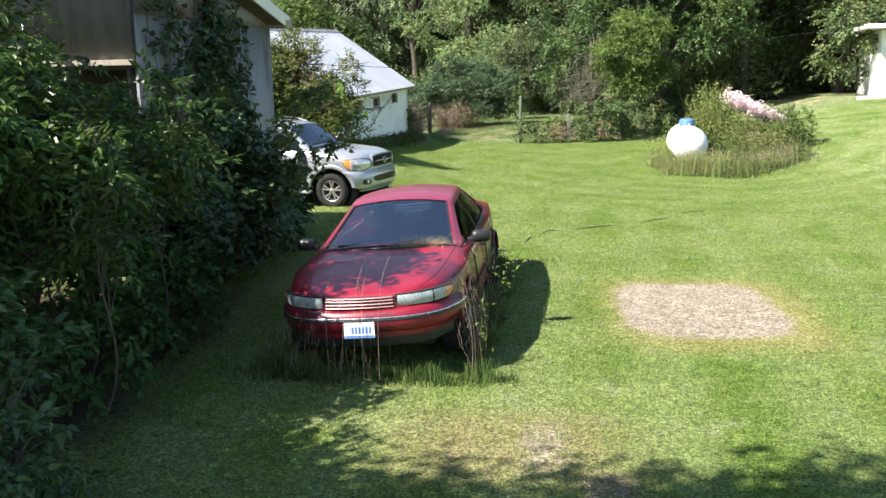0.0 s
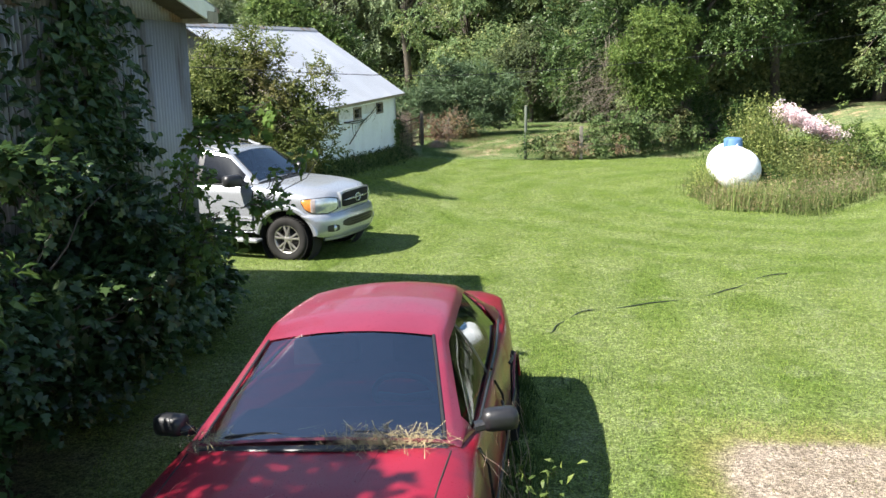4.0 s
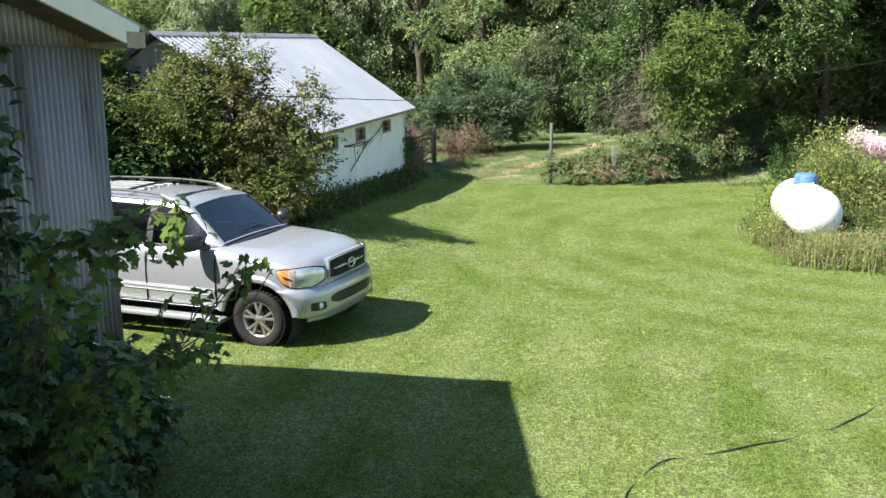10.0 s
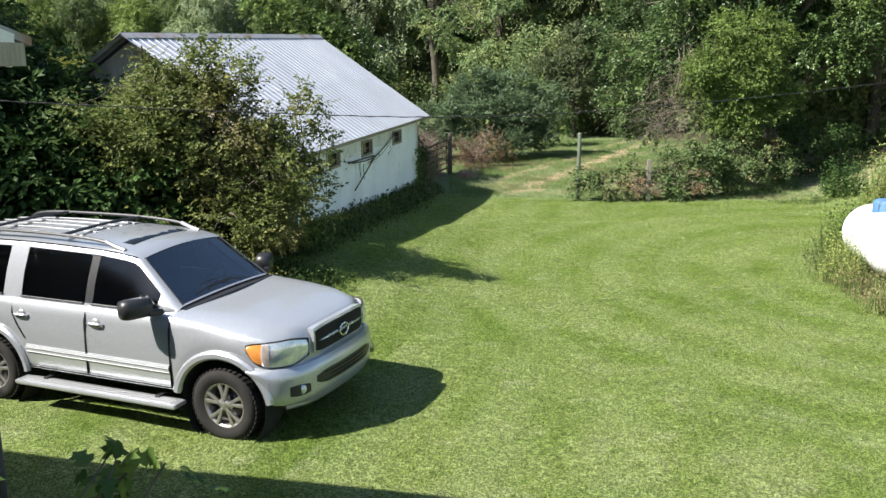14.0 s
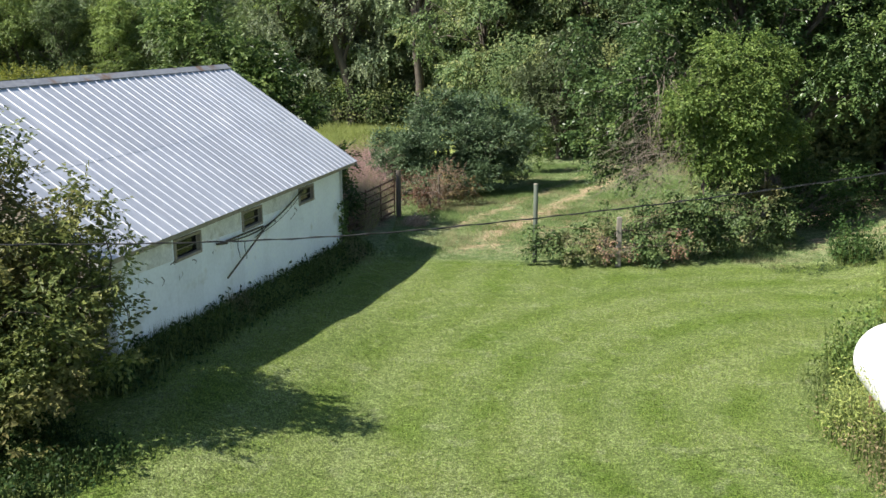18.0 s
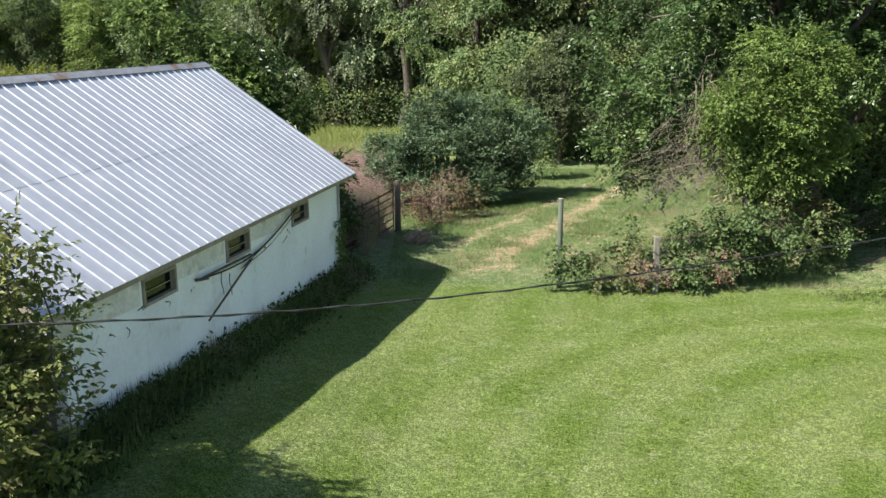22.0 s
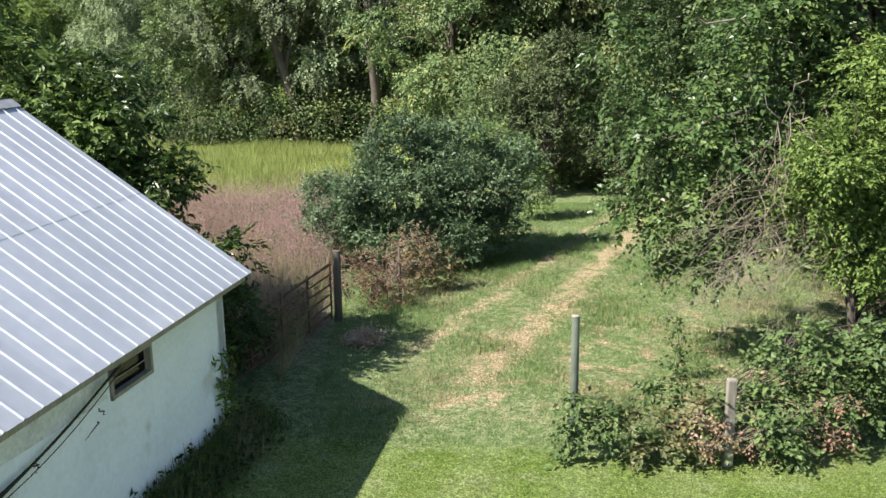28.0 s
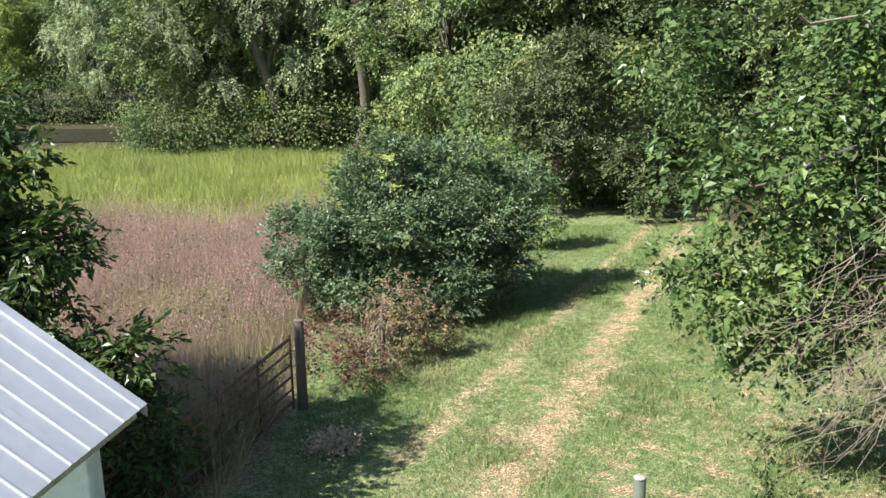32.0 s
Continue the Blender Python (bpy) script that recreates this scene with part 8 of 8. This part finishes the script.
pw[:, 2] = np.abs(pw[:, 2])
tagged(obj("pink_weed", raw_mesh("pink_weed", *leaf_cloud(rsi, pw, 0.06, 0.2, 0.4)), "weed_dry"), "small tuft of pinkish dried weed on the track", "weed", kind="stuff")

rs_sh = np.random.RandomState(77)
shoot = tagged(empty("leafy_shoot"), "upright leafy bramble shoot beside the fence post", "weed")
sx_, sy_ = 2.94, 57.6
obj("stem", tube_mesh("stem", [np.array([(sx_ + 0.05 * math.sin(z * 4), sy_, z) for z in np.linspace(0, 0.95, 8)])], [np.linspace(0.01, 0.004, 8)], 5), "bark", shoot)
zs_ = rs_sh.uniform(0.1, 1.0, 150)
obj("leaves", raw_mesh("leaves", *leaf_cloud(rs_sh, np.c_[sx_ + 0.05 * np.sin(zs_ * 4) + rs_sh.normal(size=150) * 0.09, sy_ + rs_sh.normal(size=150) * 0.09, zs_], 0.08)), "leaf_bramble", shoot)

# ---- growth round the red car ----
rc = np.random.RandomState(401)
n_ = 12000
side = rc.randint(0, 4, n_)
lx = np.where(side < 2, rc.uniform(-3.95, 1.15, n_), np.where(side == 2, 0.88 + np.abs(rc.normal(size=n_)) * 0.11, rc.uniform(-4.2, -3.8, n_)))
off = np.abs(rc.normal(size=n_)) * 0.12
ly = np.where(side == 0, 0.86 + off, np.where(side == 1, -0.86 - off, np.where(rc.uniform(size=n_) < 0.6, rc.normal(0.1, 0.55, n_), rc.uniform(-0.95, 0.95, n_))))
pts = np.array([(SED @ Vector((a, b, 0)))[:2] for a, b in zip(lx, ly)])
roots = np.c_[pts, ground_z(pts[:, 0], pts[:, 1])]
tuft = np.array([noise.noise(Vector((q[0] * 3.1, q[1] * 3.1, 0.4))) for q in pts])
keep = tuft > rc.uniform(-0.55, 0.15, n_)
roots, side, tuft = roots[keep], side[keep], tuft[keep]
hh = rc.uniform(0.05, 0.21, len(roots)) * (0.75 + 1.1 * np.clip(tuft, -0.3, 0.6))
tagged(obj("car_weeds", raw_mesh("car_weeds", *blade_cloud(rc, roots, hh, 0.014, 0.5)), "weed_dark"), "uncut grass growing round the red car", "grass", kind="stuff")
ms = 120
which = rc.uniform(size=ms)
lx = np.where(which < 0.3, rc.normal(0.35, 0.35, ms), np.where(which < 0.7, rc.normal(0.98, 0.08, ms), rc.uniform(-1.9, 0.3, ms)))
ly = np.where(which < 0.3, rc.normal(0.97, 0.04, ms), np.where(which < 0.7, rc.normal(-0.55, 0.30, ms), rc.normal(0.98, 0.04, ms)))
paths, radii = [], []
for a, b in zip(lx, ly):
    h = rc.uniform(0.2, 0.95) * (0.75 if b < 0 else 1.0)
    d = rc.normal(size=2) * np.array([0.16, 0.045])
    line = [(a, b, 0), (a + d[0] * 0.3, b + d[1], h * 0.4), (a + d[0] * 0.7, b + d[1] - 0.03 * np.sign(b), h * 0.75), (a + d[0] * 1.3, b - 0.05 * np.sign(b), h), (a + d[0] * 2.2, b - 0.03 * np.sign(b) + d[1], h * rc.uniform(0.7, 0.95))]
    line = smooth_line([SED @ Vector(v) for v in line], 12) + rc.normal(size=(12, 3)) * 0.006
    line[:, 2] = np.maximum(line[:, 2], 0.0)
    paths.append(line)
    radii.append(np.linspace(0.0019, 0.0008, 12))
tagged(obj("dry_stalks", tube_mesh("dry_stalks", paths, radii, 4), "weed_dry"), "bleached dry stalks leaning on the red car", "weeds", kind="stuff")
for seed, (fx, fy), n_s, lab in ((1, (0.62, 1.0), 45, "leafy weed beside the front wheel of the red car"), (2, (-0.7, 1.12), 120, "tall leafy weed beside the door of the red car")):
    w = SED @ Vector((fx, fy, 0))
    hz = rc.uniform(0.1, 0.75, n_s)
    c = np.c_[w.x + rc.normal(size=n_s) * 0.09 * (0.4 + hz), w.y + rc.normal(size=n_s) * 0.09 * (0.4 + hz), hz]
    wd_ = tagged(empty("weed"), lab, "weed")
    obj("stem", tube_mesh("stem", [np.array([(w.x, w.y, 0), (w.x + 0.02, w.y, 0.4), (w.x + 0.05, w.y + 0.02, 0.75)])], [np.array([0.006, 0.005, 0.003])], 5), "weed", wd_)
    obj("leaves", raw_mesh("leaves", *leaf_cloud(rc, c, 0.07, 0.3, 0.35)), "weed", wd_)
# dry litter lying on the cowl and hood
n_ = 520
lx = rc.normal(-0.36, 0.05, n_)
ly = np.where(rc.uniform(size=n_) < 0.8, np.clip(rc.normal(0.36, 0.17, n_), -0.1, 0.7), rc.normal(-0.6, 0.08, n_))
lz = 0.968 + np.abs(rc.normal(size=n_)) * 0.03
pt = np.array([tuple(SED @ Vector(v)) for v in zip(lx, ly, lz)])
a = rc.uniform(0, 2 * np.pi, n_)
l_ = rc.uniform(0.03, 0.10, n_)[:, None]
dv = np.stack([np.cos(a), np.sin(a), rc.normal(size=n_) * 0.3], 1) * l_
sv_ = np.stack([-np.sin(a), np.cos(a), 0 * a], 1) * 0.002
V = np.stack([pt - dv - sv_, pt - dv + sv_, pt + dv], 1).reshape(-1, 3)
tagged(obj("straw_litter", raw_mesh("straw_litter", V, np.arange(n_ * 3).reshape(-1, 3)), "straw"), "dry grass litter gathered below the windshield", "litter", kind="stuff")
for k, (y0, top_x, top_z, bend) in enumerate(((-0.42, 0.25, 1.08, -0.05), (-0.30, 0.55, 1.02, 0.03), (-0.06, 0.45, 1.10, 0.10), (0.02, 0.75, 1.0, 0.06), (0.16, 0.62, 1.06, 0.10))):
    line = smooth_line([SED @ Vector(v) for v in ((1.16, y0, 0.05), (1.13, y0 + bend * 0.2, 0.50), (1.02, y0 + bend * 0.5, 0.86), (top_x * 0.6 + 0.35, y0 + bend * 0.8, top_z), (top_x, y0 + bend, top_z - 0.01))], 16)
    tagged(obj("grass_stalk", tube_mesh("grass_stalk", [line], [np.linspace(0.0015, 0.0007, 16)], 5), "weed_dry"), "single dry grass stalk leaning over the hood", "stalk", group="stalks over the hood")
# dark-coloured uncut grass, added to deepen the shade under the apple tree
weed_patch("tall_weeds", "dark grass and weeds added to deepen the shade under the apple tree", -4.4, 43.9, 1.5, 0.9, 1300, 0.10, 0.42, "weed_dark", "leaf_dark", 4, 0.07)
